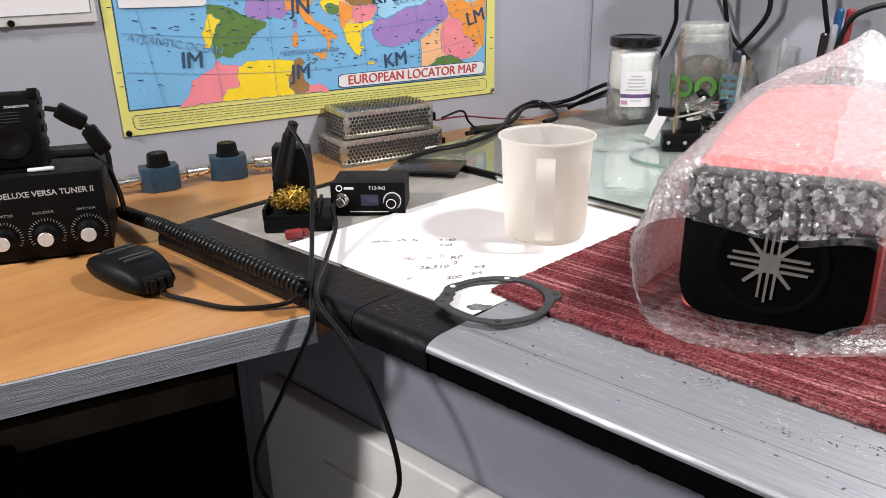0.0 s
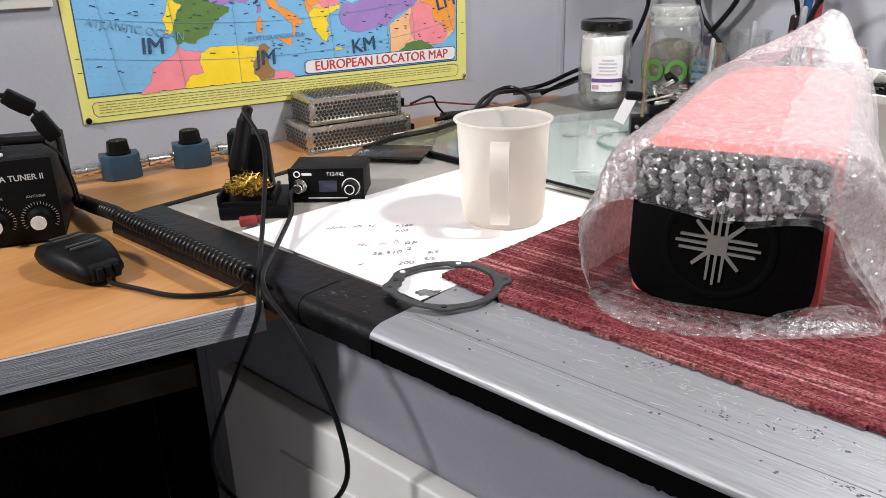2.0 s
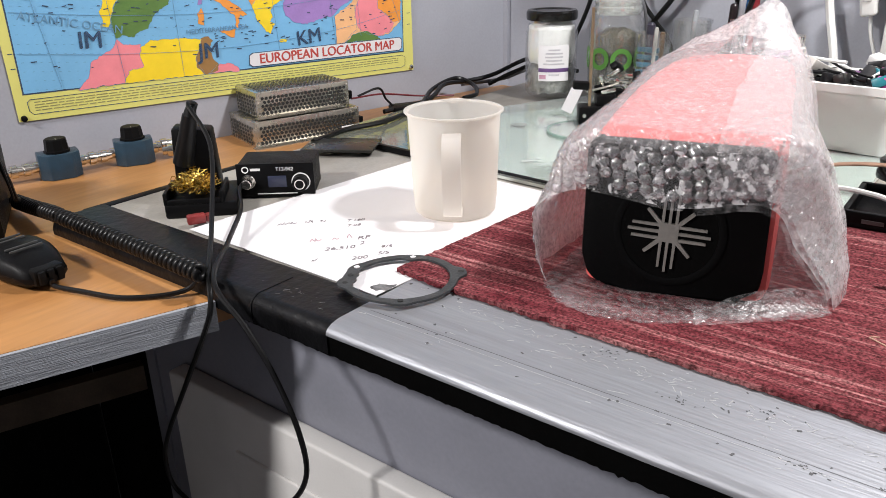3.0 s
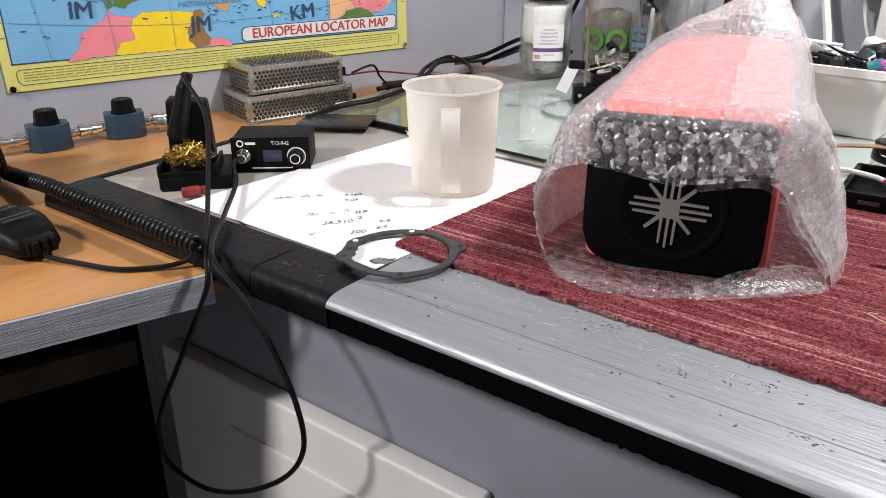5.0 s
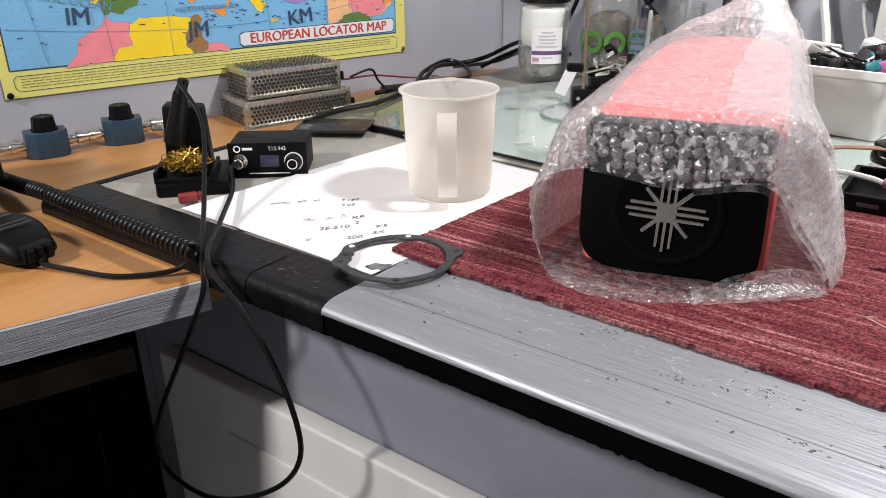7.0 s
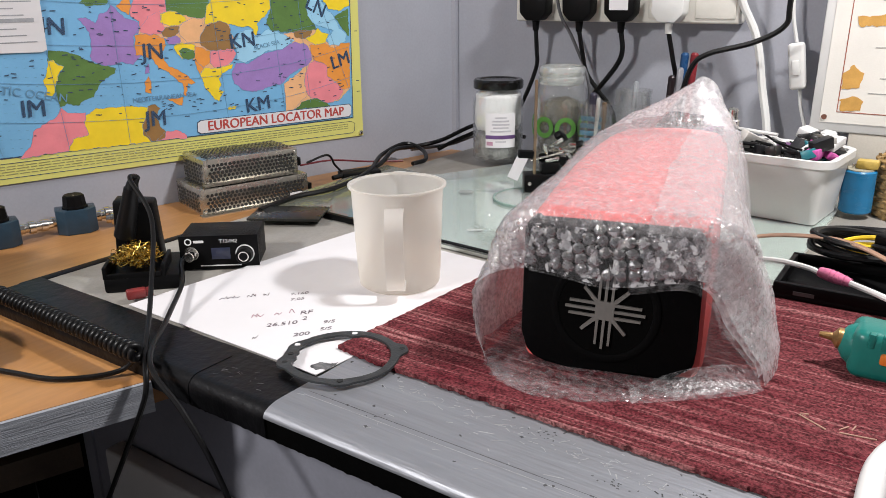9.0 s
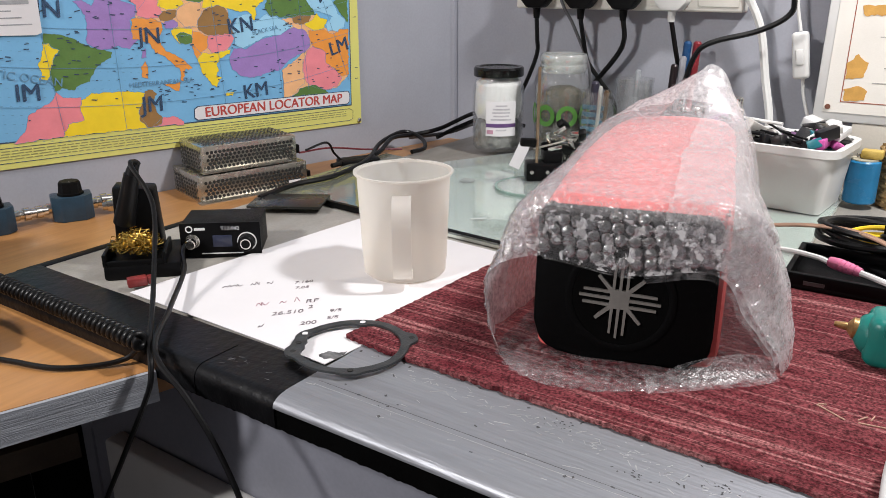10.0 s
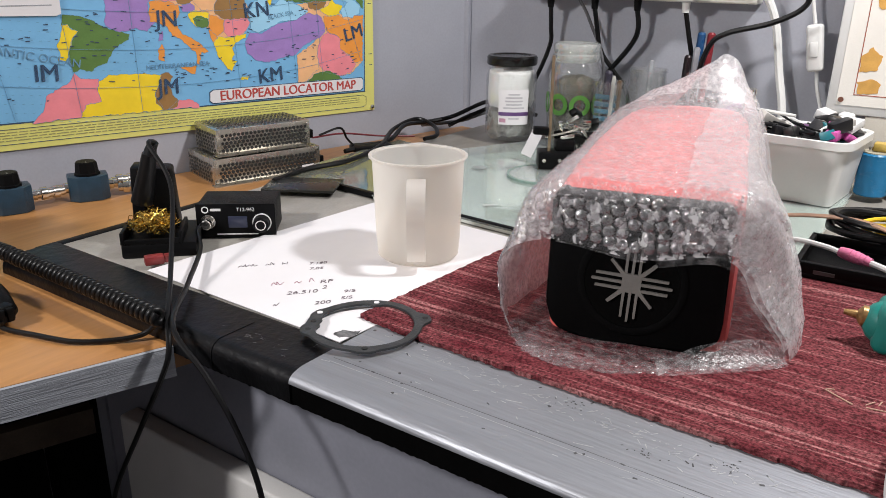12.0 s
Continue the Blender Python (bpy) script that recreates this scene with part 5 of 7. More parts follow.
region(PURPLE_LAND, [(0.059, 1.104), (0.065, 1.108), (0.065, 1.095), (0.058, 1.094)])
region(ORANGE_LAND, [(0.055, 1.083), (0.061, 1.091), (0.065, 1.079), (0.063, 1.065), (0.054, 1.066)])
region(ORANGE_LAND, [(0.086, 1.054), (0.1, 1.053), (0.114, 1.054), (0.111, 1.04), (0.101, 1.044)])
region(ORANGE_LAND, [(0.048, 1.151), (0.059, 1.154), (0.081, 1.153), (0.095, 1.146), (0.096, 1.136), (0.086, 1.123), (0.089, 1.112), (0.102, 1.101), (0.119, 1.091), (0.138, 1.074), (0.131, 1.072), (0.126, 1.074), (0.122, 1.064), (0.117, 1.053), (0.114, 1.057), (0.117, 1.069), (0.108, 1.081), (0.094, 1.093), (0.079, 1.102), (0.072, 1.116), (0.059, 1.121), (0.046, 1.123)])
region(PINK_LAND, [(0.046, 1.188), (0.056, 1.212), (0.102, 1.211), (0.102, 1.186), (0.093, 1.182), (0.096, 1.163), (0.09, 1.153), (0.069, 1.152), (0.058, 1.158), (0.058, 1.172), (0.047, 1.179)])
region(ORANGE_LAND, [(0.027, 1.196), (0.036, 1.202), (0.047, 1.208), (0.049, 1.194), (0.045, 1.181), (0.034, 1.188)])
region(GREEN_LAND, [(0.104, 1.211), (0.102, 1.188), (0.125, 1.181), (0.153, 1.172), (0.165, 1.176), (0.173, 1.197), (0.172, 1.21)])
region(YELLOW_LAND, [(0.091, 1.182), (0.106, 1.188), (0.127, 1.181), (0.134, 1.172), (0.122, 1.165), (0.105, 1.163), (0.092, 1.171)])
region(BROWN_LAND, [(0.09, 1.155), (0.097, 1.163), (0.121, 1.163), (0.118, 1.153), (0.103, 1.145), (0.094, 1.148)])
region(PEACH_LAND, [(0.121, 1.163), (0.134, 1.171), (0.148, 1.174), (0.16, 1.174), (0.161, 1.158), (0.148, 1.137), (0.13, 1.138), (0.12, 1.15)])
region(PURPLE_LAND, [(0.097, 1.144), (0.114, 1.15), (0.121, 1.145), (0.116, 1.136), (0.101, 1.135)])
region(YELLOW_LAND, [(0.108, 1.133), (0.12, 1.138), (0.142, 1.133), (0.143, 1.126), (0.118, 1.124), (0.123, 1.113), (0.111, 1.122)])
region(GREEN_LAND, [(0.115, 1.126), (0.128, 1.129), (0.142, 1.124), (0.14, 1.112), (0.128, 1.111), (0.118, 1.119)])
region(ORANGE_LAND, [(0.142, 1.131), (0.153, 1.129), (0.168, 1.121), (0.168, 1.105), (0.153, 1.097), (0.147, 1.105), (0.14, 1.112)])
region(ORANGE_LAND, [(0.14, 1.11), (0.15, 1.102), (0.155, 1.095), (0.148, 1.086), (0.143, 1.093)])
region(YELLOW_LAND, [(0.163, 1.163), (0.17, 1.193), (0.184, 1.21), (0.286, 1.208), (0.284, 1.185), (0.272, 1.172), (0.257, 1.162), (0.259, 1.15), (0.252, 1.141), (0.249, 1.153), (0.241, 1.157), (0.22, 1.158), (0.203, 1.164), (0.189, 1.168)])
region(BROWN_LAND, [(0.151, 1.141), (0.163, 1.16), (0.189, 1.168), (0.203, 1.164), (0.209, 1.152), (0.208, 1.138), (0.215, 1.122), (0.186, 1.12), (0.168, 1.123), (0.154, 1.131)])
region(GREEN_LAND, [(0.288, 1.208), (0.284, 1.181), (0.273, 1.161), (0.283, 1.151), (0.305, 1.145), (0.339, 1.145), (0.374, 1.147), (0.362, 1.178), (0.361, 1.207)])
region(PINK_LAND, [(0.168, 1.121), (0.209, 1.124), (0.214, 1.115), (0.206, 1.104), (0.193, 1.096), (0.175, 1.093), (0.166, 1.103)])
region(YELLOW_LAND, [(0.147, 1.087), (0.155, 1.097), (0.173, 1.094), (0.206, 1.099), (0.203, 1.093), (0.184, 1.085), (0.179, 1.077), (0.182, 1.067), (0.177, 1.059), (0.185, 1.056), (0.178, 1.049), (0.175, 1.04), (0.166, 1.046), (0.161, 1.055), (0.153, 1.063)])
region(PURPLE_LAND, [(0.212, 1.1), (0.235, 1.098), (0.248, 1.104), (0.263, 1.112), (0.28, 1.114), (0.302, 1.117), (0.326, 1.128), (0.349, 1.123), (0.359, 1.109), (0.361, 1.096), (0.352, 1.087), (0.322, 1.077), (0.304, 1.066), (0.297, 1.059), (0.272, 1.057), (0.257, 1.051), (0.236, 1.051), (0.22, 1.055), (0.206, 1.067), (0.202, 1.077), (0.205, 1.091)])
region(BROWN_LAND, [(0.325, 1.146), (0.351, 1.148), (0.364, 1.146), (0.359, 1.135), (0.343, 1.131), (0.329, 1.136)])
region(ORANGE_LAND, [(0.358, 1.121), (0.39, 1.123), (0.408, 1.113), (0.427, 1.119), (0.444, 1.121), (0.441, 1.039), (0.422, 1.038), (0.41, 1.052), (0.392, 1.064), (0.391, 1.084), (0.365, 1.096), (0.359, 1.109)])
region(YELLOW_LAND, [(0.349, 1.133), (0.368, 1.14), (0.377, 1.149), (0.386, 1.141), (0.398, 1.139), (0.392, 1.124), (0.37, 1.12)])
region(PINK_LAND, [(0.353, 1.087), (0.365, 1.095), (0.391, 1.084), (0.392, 1.064), (0.411, 1.049), (0.426, 1.036), (0.415, 1.021), (0.389, 1.016), (0.359, 1.024), (0.348, 1.033), (0.341, 1.053), (0.345, 1.073)])
region(PEACH_LAND, [(0.3, 1.059), (0.312, 1.066), (0.342, 1.073), (0.343, 1.053), (0.344, 1.031), (0.329, 1.025), (0.318, 1.011), (0.3, 1.01), (0.301, 1.032)])
region(GREEN_LAND, [(0.318, 1.011), (0.335, 1.024), (0.365, 1.026), (0.389, 1.016), (0.395, 1.01)])
region(YELLOW_LAND, [(0.384, 1.206), (0.445, 1.205), (0.448, 1.186), (0.425, 1.177), (0.401, 1.182)])
region(GREEN_LAND, [(0.414, 1.169), (0.444, 1.181), (0.444, 1.131), (0.429, 1.147)])
region(SEA_PALE, [(0.361, 1.207), (0.384, 1.202), (0.395, 1.182), (0.412, 1.169), (0.423, 1.147), (0.437, 1.137), (0.436, 1.125), (0.421, 1.116), (0.399, 1.119), (0.395, 1.131), (0.41, 1.143), (0.392, 1.15), (0.375, 1.154), (0.361, 1.164), (0.355, 1.183)])
region(SEA_PALE, [(0.225, 1.151), (0.246, 1.153), (0.255, 1.14), (0.278, 1.152), (0.31, 1.141), (0.326, 1.13), (0.302, 1.117), (0.269, 1.115), (0.249, 1.106), (0.227, 1.099), (0.215, 1.106), (0.214, 1.12), (0.213, 1.136)])
region(YELLOW_LAND, [(0.188, 1.029), (0.205, 1.03), (0.201, 1.024), (0.19, 1.025)])
# lands above
region(PURPLE_LAND, [(0.0, 1.215), (0.05, 1.21), (0.06, 1.26), (0.02, 1.28)])
region(GREEN_LAND, [(0.10, 1.21), (0.24, 1.212), (0.26, 1.27), (0.12, 1.28)])
region(ORANGE_LAND, [(0.27, 1.21), (0.44, 1.205), (0.44, 1.33), (0.30, 1.30)])
region(PINK_LAND, [(0.08, 1.29), (0.25, 1.285), (0.22, 1.40), (0.14, 1.42)])


def print_text(words, s, z, size, material, turn=0.0, up=0.0049, bold=0.004):
    if bold > 0.005:
        for k in (-1, 1):
            part("printed_word", text_bm(words, size, 0.00002, "CENTER", pose(s + k * 0.0006, z + k * 0.0003, up + 0.0001 * k, 0, 0, turn)), material, chart_map, smooth=0)
        return
    part("printed_word", text_bm(words, size, 0.0001, "CENTER", pose(s, z, up, 0, 0, turn)), material, chart_map, smooth=0)


for words, s, z, turn in (("IM", -0.110, 1.058, -3), ("JM", 0.065, 1.024, -2), ("KM", 0.246, 1.028, 4), ("JN", 0.073, 1.126, -2), ("KN", 0.227, 1.135, 4), ("LM", 0.421, 1.090, 14), ("IN", -0.066, 1.169, -4), ("LN", 0.375, 1.185, -28)):
    print_text(words, s, z, 0.034, MAPBLUE, turn, 0.0049, 0.006)
print_text("ATLANTIC OCEAN", -0.130, 1.084, 0.0165, MAPLINE, -13)
print_text("MEDITERRANEAN SEA", 0.084, 1.056, 0.0105, MAPLINE, 0)
print_text("BLACK SEA", 0.272, 1.126, 0.010, MAPLINE, 8)
# title plate
title = [(0.137, 0.992), (0.434, 0.9865), (0.439, 0.990), (0.440, 1.004), (0.436, 1.0085), (0.139, 1.0125), (0.133, 1.009), (0.132, 0.996)]
part("title_edge", prism([(x + 0.0012 * (1 if x > 0.3 else -1), y + 0.0012 * (1 if y > 1.0 else -1)) for x, y in title], 0.0046, 0.0047), MAPINK, chart_map)
part("title_plate", prism(title, 0.0048, 0.0050), PAPER, chart_map, "white title plate")
print_text("EUROPEAN LOCATOR MAP", 0.286, 0.9995, 0.0222, REDINK, -1.0, 0.0052, 0.010)
# small print under the map
part("print_frame", tube([(-0.205, 0.987, 0.0032), (0.440, 0.976, 0.0032), (0.448, 0.972, 0.0032), (0.447, 0.957, 0.0032), (0.440, 0.954, 0.0032), (-0.203, 0.966, 0.0032), (-0.208, 0.971, 0.0032), (-0.209, 0.983, 0.0032), (-0.205, 0.987, 0.0032)], 0.0005, 4, 1, smoothed=False), MAPINK, chart_map)
GREYINK = mat("grey_small_print", (0.30, 0.29, 0.12), 0.6)
rnd = random.Random(21)
for j in range(4):
    bm = bmesh.new()
    s = -0.200
    while s < 0.43:
        w = rnd.uniform(0.006, 0.018)
        if s < 0.20 or j < 3:
            z = 0.9825 - 0.0038 * j - 0.0175 * (s + 0.2)
            box(s, min(s + w, 0.432), z - 0.0007, z + 0.0007, 0.0031, 0.0033, bm=bm)
        s += w + 0.0022
    tagged(part("small_print_line", bm, GREYINK, chart_map, smooth=0), kind="stuff")
# place-name marks and graticule
bm = bmesh.new()
for k in range(340):
    s, z = rnd.uniform(-0.20, 0.43), rnd.uniform(1.02, 1.24)
    w = rnd.uniform(0.001, 0.0042)
    join(bm, box(-w, w, -0.0007, 0.0007, 0.0046, 0.0047), pose(s, z, 0, 0, 0, rnd.uniform(-14, 14)))
tagged(part("place_print", bm, MAPINK, chart_map, "tiny unreadable place names", smooth=0), kind="stuff")
for k, (a, b) in enumerate((((-0.16, 0.997), (-0.205, 1.30)), ((-0.07, 0.995), (-0.095, 1.35)), ((0.02, 0.993), (0.015, 1.40)), ((0.19, 0.99), (0.165, 1.40)), ((0.30, 0.988), (0.27, 1.40)), ((0.352, 1.02), (0.325, 1.40)), ((0.44, 1.03), (0.33, 1.35)))):
    part("graticule_line", tube([(a[0], a[1], 0.0045), (b[0], b[1], 0.0045)], 0.00028, 4, 1, smoothed=False), MAPLINE, chart_map)
for z0 in (1.03, 1.085, 1.14, 1.20):
    part("graticule_line", tube([(-0.208, z0 + 0.020, 0.0045), (-0.05, z0 + 0.003, 0.0045), (0.12, z0 - 0.004, 0.0045), (0.30, z0 + 0.005, 0.0045), (0.442, z0 + 0.028, 0.0045)], 0.00028, 4, 4), MAPLINE, chart_map)
bm = bmesh.new()
for i in range(24):
    for j in range(12):
        s, z = -0.205 + i * 0.0115, 1.0 + j * 0.0125 - i * 0.0012
        box(s, s + 0.0035, z, z + 0.0005, 0.0037, 0.00375, bm=bm)
tagged(part("grid_dashes", bm, MAPLINE, chart_map, "fine locator grid dashes", smooth=0), kind="stuff")
for i, z in enumerate((1.03, 1.05, 1.14)):
    part("edge_tick", box(-0.220, -0.214, z, z + 0.0012, 0.0031, 0.0033), MAPINK, chart_map)
    part("edge_tick", box(0.456, 0.463, z, z + 0.0012, 0.0031, 0.0033), MAPINK, chart_map)
over = thing("printed_leaflet", WM, "white printed leaflet fixed over the map", "leaflet")
part("leaf", prism([(-0.204, 1.139), (-0.086, 1.136), (-0.079, 1.139), (-0.077, 1.30), (-0.204, 1.30)], 0.0056, 0.0062), PAPER, over)
for j in range(16):
    part("print_line", box(-0.196, -0.090 - 0.012 * (j % 3), 1.150 + 0.009 * j, 1.1515 + 0.009 * j + (0.004 if j % 4 == 3 else 0), 0.0063, 0.0065), mat("pale_print", (0.35, 0.36, 0.38), 0.6), over)


def pin(s, z, up=0.003):
    solid("push_pin", lathe([(0, 0), (0.0045, 0), (0.004, 0.003), (0, 0.0045)], 14), CHROME if s > 0 else BLACK, "small round push pin holding the map", "push pin", WM @ pose(s, z, up), "map pins")


pin(-0.217, 0.962), pin(0.4605, 0.9525)
chartf = thing("framed_certificate", wall_pose(-0.235, 1.123), "white framed sheet hanging on the wall", "picture frame")
part("frame", box(-0.30, 0, 0, 0.25, 0.0, 0.008, 0.0015), WHITEP, chartf, "white frame")
part("sheet", box(-0.28, -0.008, 0.013, 0.24, 0.008, 0.0088), PAPER, chartf, "white sheet")
part("line", box(-0.285, -0.007, 0.0125, 0.0135, 0.0088, 0.0093), mat("thin_grey_line", (0.2, 0.2, 0.2), 0.6), chartf)
part("line", box(-0.0075, -0.0065, 0.0125, 0.24, 0.0088, 0.0093), mat("thin_grey_rule", (0.2, 0.2, 0.2), 0.6), chartf)
part("screw", cyl(0.0045, 0.008, 0.0105, 14, m=pose(-0.108, 0.004, 0)), BLACK, chartf)

# ---- socket strip and plugs ----
strip = thing("socket_strip", pose(-0.72, BACK, 1.153), "aged white multi-way socket strip on the wall", "socket strip")
part("body", box(0, 0.415, -0.035, 0, 0, 0.085, 0.004, 3), CREAM, strip)
for i in range(5):
    x = 0.015 + i * 0.082
    part("outlet", box(x, x + 0.066, -0.0375, -0.034, 0.008, 0.076, 0.002), CREAM, strip)


def mains_plug(x, material, label, wide=0.058):
    t = thing("mains_plug", pose(x, BACK - 0.0375, 1.153), label, "mains plug", "plugs in the socket strip")
    body = part("body", prism([(-wide / 2, 0.062), (-wide / 2 * 0.95, 0.016), (-wide / 4, 0.002), (wide / 4, 0.002), (wide / 2 * 0.95, 0.016), (wide / 2, 0.062)], 0, 0.030, 0.004, m=pose(0, 0, 0, 90, 0, 0)), material, t)
    part("cord_grip", lathe([(0.0075, 0), (0.0055, -0.022), (0, -0.022)], 14, m=pose(0, -0.014, 0.006)), material, t)
    return t


mains_plug(-0.668, BLACK, "black mains plug in the socket strip")
mains_plug(-0.580, BLACK, "black mains plug beside another one")
p3 = mains_plug(-0.500, BLACK, "black mains plug with a pale label")
part("label", box(-0.017, 0.017, -0.0308, -0.0300, 0.022, 0.056), PAPER, p3, "pale crumpled label")
mains_plug(-0.415, WHITEP, "white mains plug in the socket strip")


def cord(points, r, material, label):
    solid("power_cable", tube(points, r, 8, 8), material, label, "cable", group="cords on the wall")


GREYC = mat("grey_cord", (0.13, 0.13, 0.14), 0.4)
cord([(-0.668, 1.364, 1.140), (-0.671, 1.375, 1.100), (-0.676, 1.385, 1.070), (-0.700, 1.39, 1.015), (-0.745, 1.39, 0.93), (-0.76, 1.37, 0.905)], 0.0042, RUBBER, "black plug cord running down the wall")
cord([(-0.580, 1.364, 1.140), (-0.577, 1.375, 1.100), (-0.570, 1.383, 1.062), (-0.545, 1.385, 1.030), (-0.515, 1.385, 0.99), (-0.50, 1.38, 0.905)], 0.0042, RUBBER, "black plug cord curving behind the jars")
cord([(-0.500, 1.364, 1.140), (-0.500, 1.375, 1.105), (-0.515, 1.383, 1.075), (-0.560, 1.385, 1.018), (-0.600, 1.385, 0.96), (-0.63, 1.38, 0.905)], 0.0046, RUBBER, "black plug cord crossing behind the jars")
cord([(-0.630, 1.36, 1.30), (-0.622, 1.362, 1.182), (-0.597, 1.375, 1.123), (-0.566, 1.38, 1.053), (-0.560, 1.38, 0.992), (-0.56, 1.38, 0.91)], 0.0030, GREYC, "thin grey cord hanging down the wall")
cord([(-0.415, 1.364, 1.140), (-0.408, 1.372, 1.10), (-0.398, 1.378, 1.05), (-0.39, 1.38, 0.98), (-0.39, 1.38, 0.905)], 0.0042, RUBBER, "black cord below the white plug")
cord([(-0.212, 1.31, 1.30), (-0.213, 1.30, 1.19), (-0.217, 1.30, 1.156), (-0.259, 1.30, 1.131), (-0.325, 1.30, 1.112), (-0.350, 1.30, 1.090), (-0.364, 1.30, 1.035), (-0.37, 1.30, 0.95)], 0.0042, RUBBER, "black cord bending across in front of the wall")
cord([(-0.312, 1.375, 1.215), (-0.300, 1.38, 1.182), (-0.274, 1.38, 1.130), (-0.257, 1.38, 1.051), (-0.241, 1.37, 0.988), (-0.235, 1.36, 0.915)], 0.0065, WHITEP, "thick white cord running down the wall")
cord([(-0.231, 1.38, 1.30), (-0.225, 1.38, 1.182), (-0.214, 1.38, 1.128)], 0.0028, WHITEP, "thin white cord above an inline switch")
cord([(-0.201, 1.38, 1.056), (-0.196, 1.378, 1.03), (-0.181, 1.36, 0.997), (-0.17, 1.33, 0.985)], 0.0028, WHITEP, "thin white cord below an inline switch")
sw = thing("inline_switch", Matrix.Translation((-0.2075, 1.376, 1.092)) @ pose(0, 0, 0, 0, -9, 0), "white inline rocker switch on a cord", "switch")
part("body", box(-0.012, 0.012, -0.011, 0.008, -0.036, 0.036, 0.005, 3), WHITEP, sw)
part("rocker", box(-0.006, 0.006, -0.0135, -0.010, -0.014, 0.010, 0.002), WHITEP, sw)

# ---- jars ----
CLUTTER = mat("pale_plastic_bag", (0.92, 0.92, 0.92), 0.5, var=0.05, scale=40, bump=0.4, fine=120)
DARKMIX = mat("dark_small_parts", (0.060, 0.060, 0.042), 0.45, var=0.35, scale=120, second=(0.02, 0.024, 0.02), bump=0.8, fine=250)
GREENP = mat("green_print_on_glass", (0.07, 0.20, 0.035), 0.4, var=0.1, scale=80)


def lump(r, z0, z1, seed, material, parent, name, label=""):
    bm = lathe([(0, z0), (r * 0.9, z0), (r, z0 + 0.01), (r, (z0 + z1) / 2), (r * 0.96, z1 - 0.01), (r * 0.6, z1), (0, z1 + 0.004)], 28)
    bmesh.ops.subdivide_edges(bm, edges=bm.edges, cuts=2, use_grid_fill=True)
    for v in bm.verts:
        d = noise.noise(v.co * 90 + Vector((seed, 0, 0))) * 0.004 + noise.noise(v.co * 220 + Vector((seed, 3, 0))) * 0.002
        v.co.x *= 1 - abs(d) * 9
        v.co.y *= 1 - abs(d) * 9
        v.co.z += d * 1.3
    return part(name, bm, material, parent, label)


jar = thing("lidded_jar", pose(-0.691, 1.270, BENCH + 0.0085, 0, 0, 0), "glass jar with a black lid and a printed white label", "jar")
part("glass", lathe([(0, 0.001), (0.040, 0), (0.0455, 0.006), (0.0465, 0.03), (0.0465, 0.108), (0.043, 0.122), (0.039, 0.128), (0.039, 0.142), (0.037, 0.142), (0.037, 0.127), (0.0445, 0.106), (0.0445, 0.03), (0.042, 0.008), (0, 0.005)], 40), JARGLASS, jar, "clear glass body")
lump(0.0425, 0.058, 0.130, 3, CLUTTER, jar, "bag", "crumpled white bag filling")
lump(0.0425, 0.007, 0.060, 8, mat("clear_clutter", (0.42, 0.42, 0.40), 0.3, var=0.4, scale=70, second=(0.10, 0.10, 0.10), bump=0.8, fine=160), jar, "filling", "grey mixed small parts")
part("lid", lathe([(0.0445, 0.132), (0.0455, 0.134), (0.0455, 0.145), (0.043, 0.1485), (0.036, 0.1485), (0.034, 0.147), (0, 0.147), (0, 0.134)], 48), mat("glossy_black_lid", (0.006, 0.006, 0.006), 0.12, var=0.05), jar, "glossy black screw lid")


def curved_patch(r, a0, a1, z0, z1, t=0.0004, n=14):
    bm = bmesh.new()
    rows = []
    for i in range(n + 1):
        a = a0 + (a1 - a0) * i / n
        c, s = math.cos(a), math.sin(a)
        rows.append([bm.verts.new((rr * c, rr * s, z)) for rr, z in ((r, z0), (r + t, z0), (r + t, z1), (r, z1))])
    for a, b in zip(rows, rows[1:]):
        for k in range(4):
            bm.faces.new((a[k], b[k], b[(k + 1) % 4], a[(k + 1) % 4]))
    bm.faces.new(rows[0]), bm.faces.new(rows[-1][::-1])
    return bm


fa = math.atan2(-1.25, 0.74) + 0.12
label = part("label", curved_patch(0.0467, fa - 0.60, fa + 0.60, 0.030, 0.092), PAPER, jar, "white printed label")
part("purple_band", curved_patch(0.0472, fa - 0.59, fa + 0.59, 0.046, 0.0525), mat("purple_ink", (0.12, 0.06, 0.18), 0.5), label)
for z, w in ((0.084, 0.22), (0.078, 0.32), (0.072, 0.34), (0.066, 0.30), (0.060, 0.40), (0.041, 0.20)):
    part("print_bar", curved_patch(0.0472, fa - w, fa + w, z - 0.0014, z + 0.0014), mat("grey_label_ink", (0.48, 0.47, 0.50), 0.5), label)
part("pink_mark", curved_patch(0.0472, fa - 0.55, fa - 0.30, 0.034, 0.041), mat("pink_ink", (0.55, 0.30, 0.40), 0.5), label)

jar2 = thing("tall_jar", pose(-0.566, 1.275, BENCH + 0.0085), "tall open glass jar printed with green rings", "jar")
part("glass", lathe([(0, 0.001), (0.042, 0), (0.0465, 0.006), (0.0465, 0.120), (0.043, 0.138), (0.0375, 0.146), (0.0375, 0.150), (0.0400, 0.152), (0.0400, 0.157), (0.0375, 0.159), (0.0375, 0.164), (0.0398, 0.166), (0.0398, 0.172), (0.0375, 0.176), (0.0352, 0.176), (0.0352, 0.145), (0.0445, 0.118), (0.0445, 0.008), (0, 0.005)], 40), JARGLASS, jar2, "clear ribbed glass body")
lump(0.0415, 0.008, 0.080, 14, DARKMIX, jar2, "filling", "dark tangled small parts")
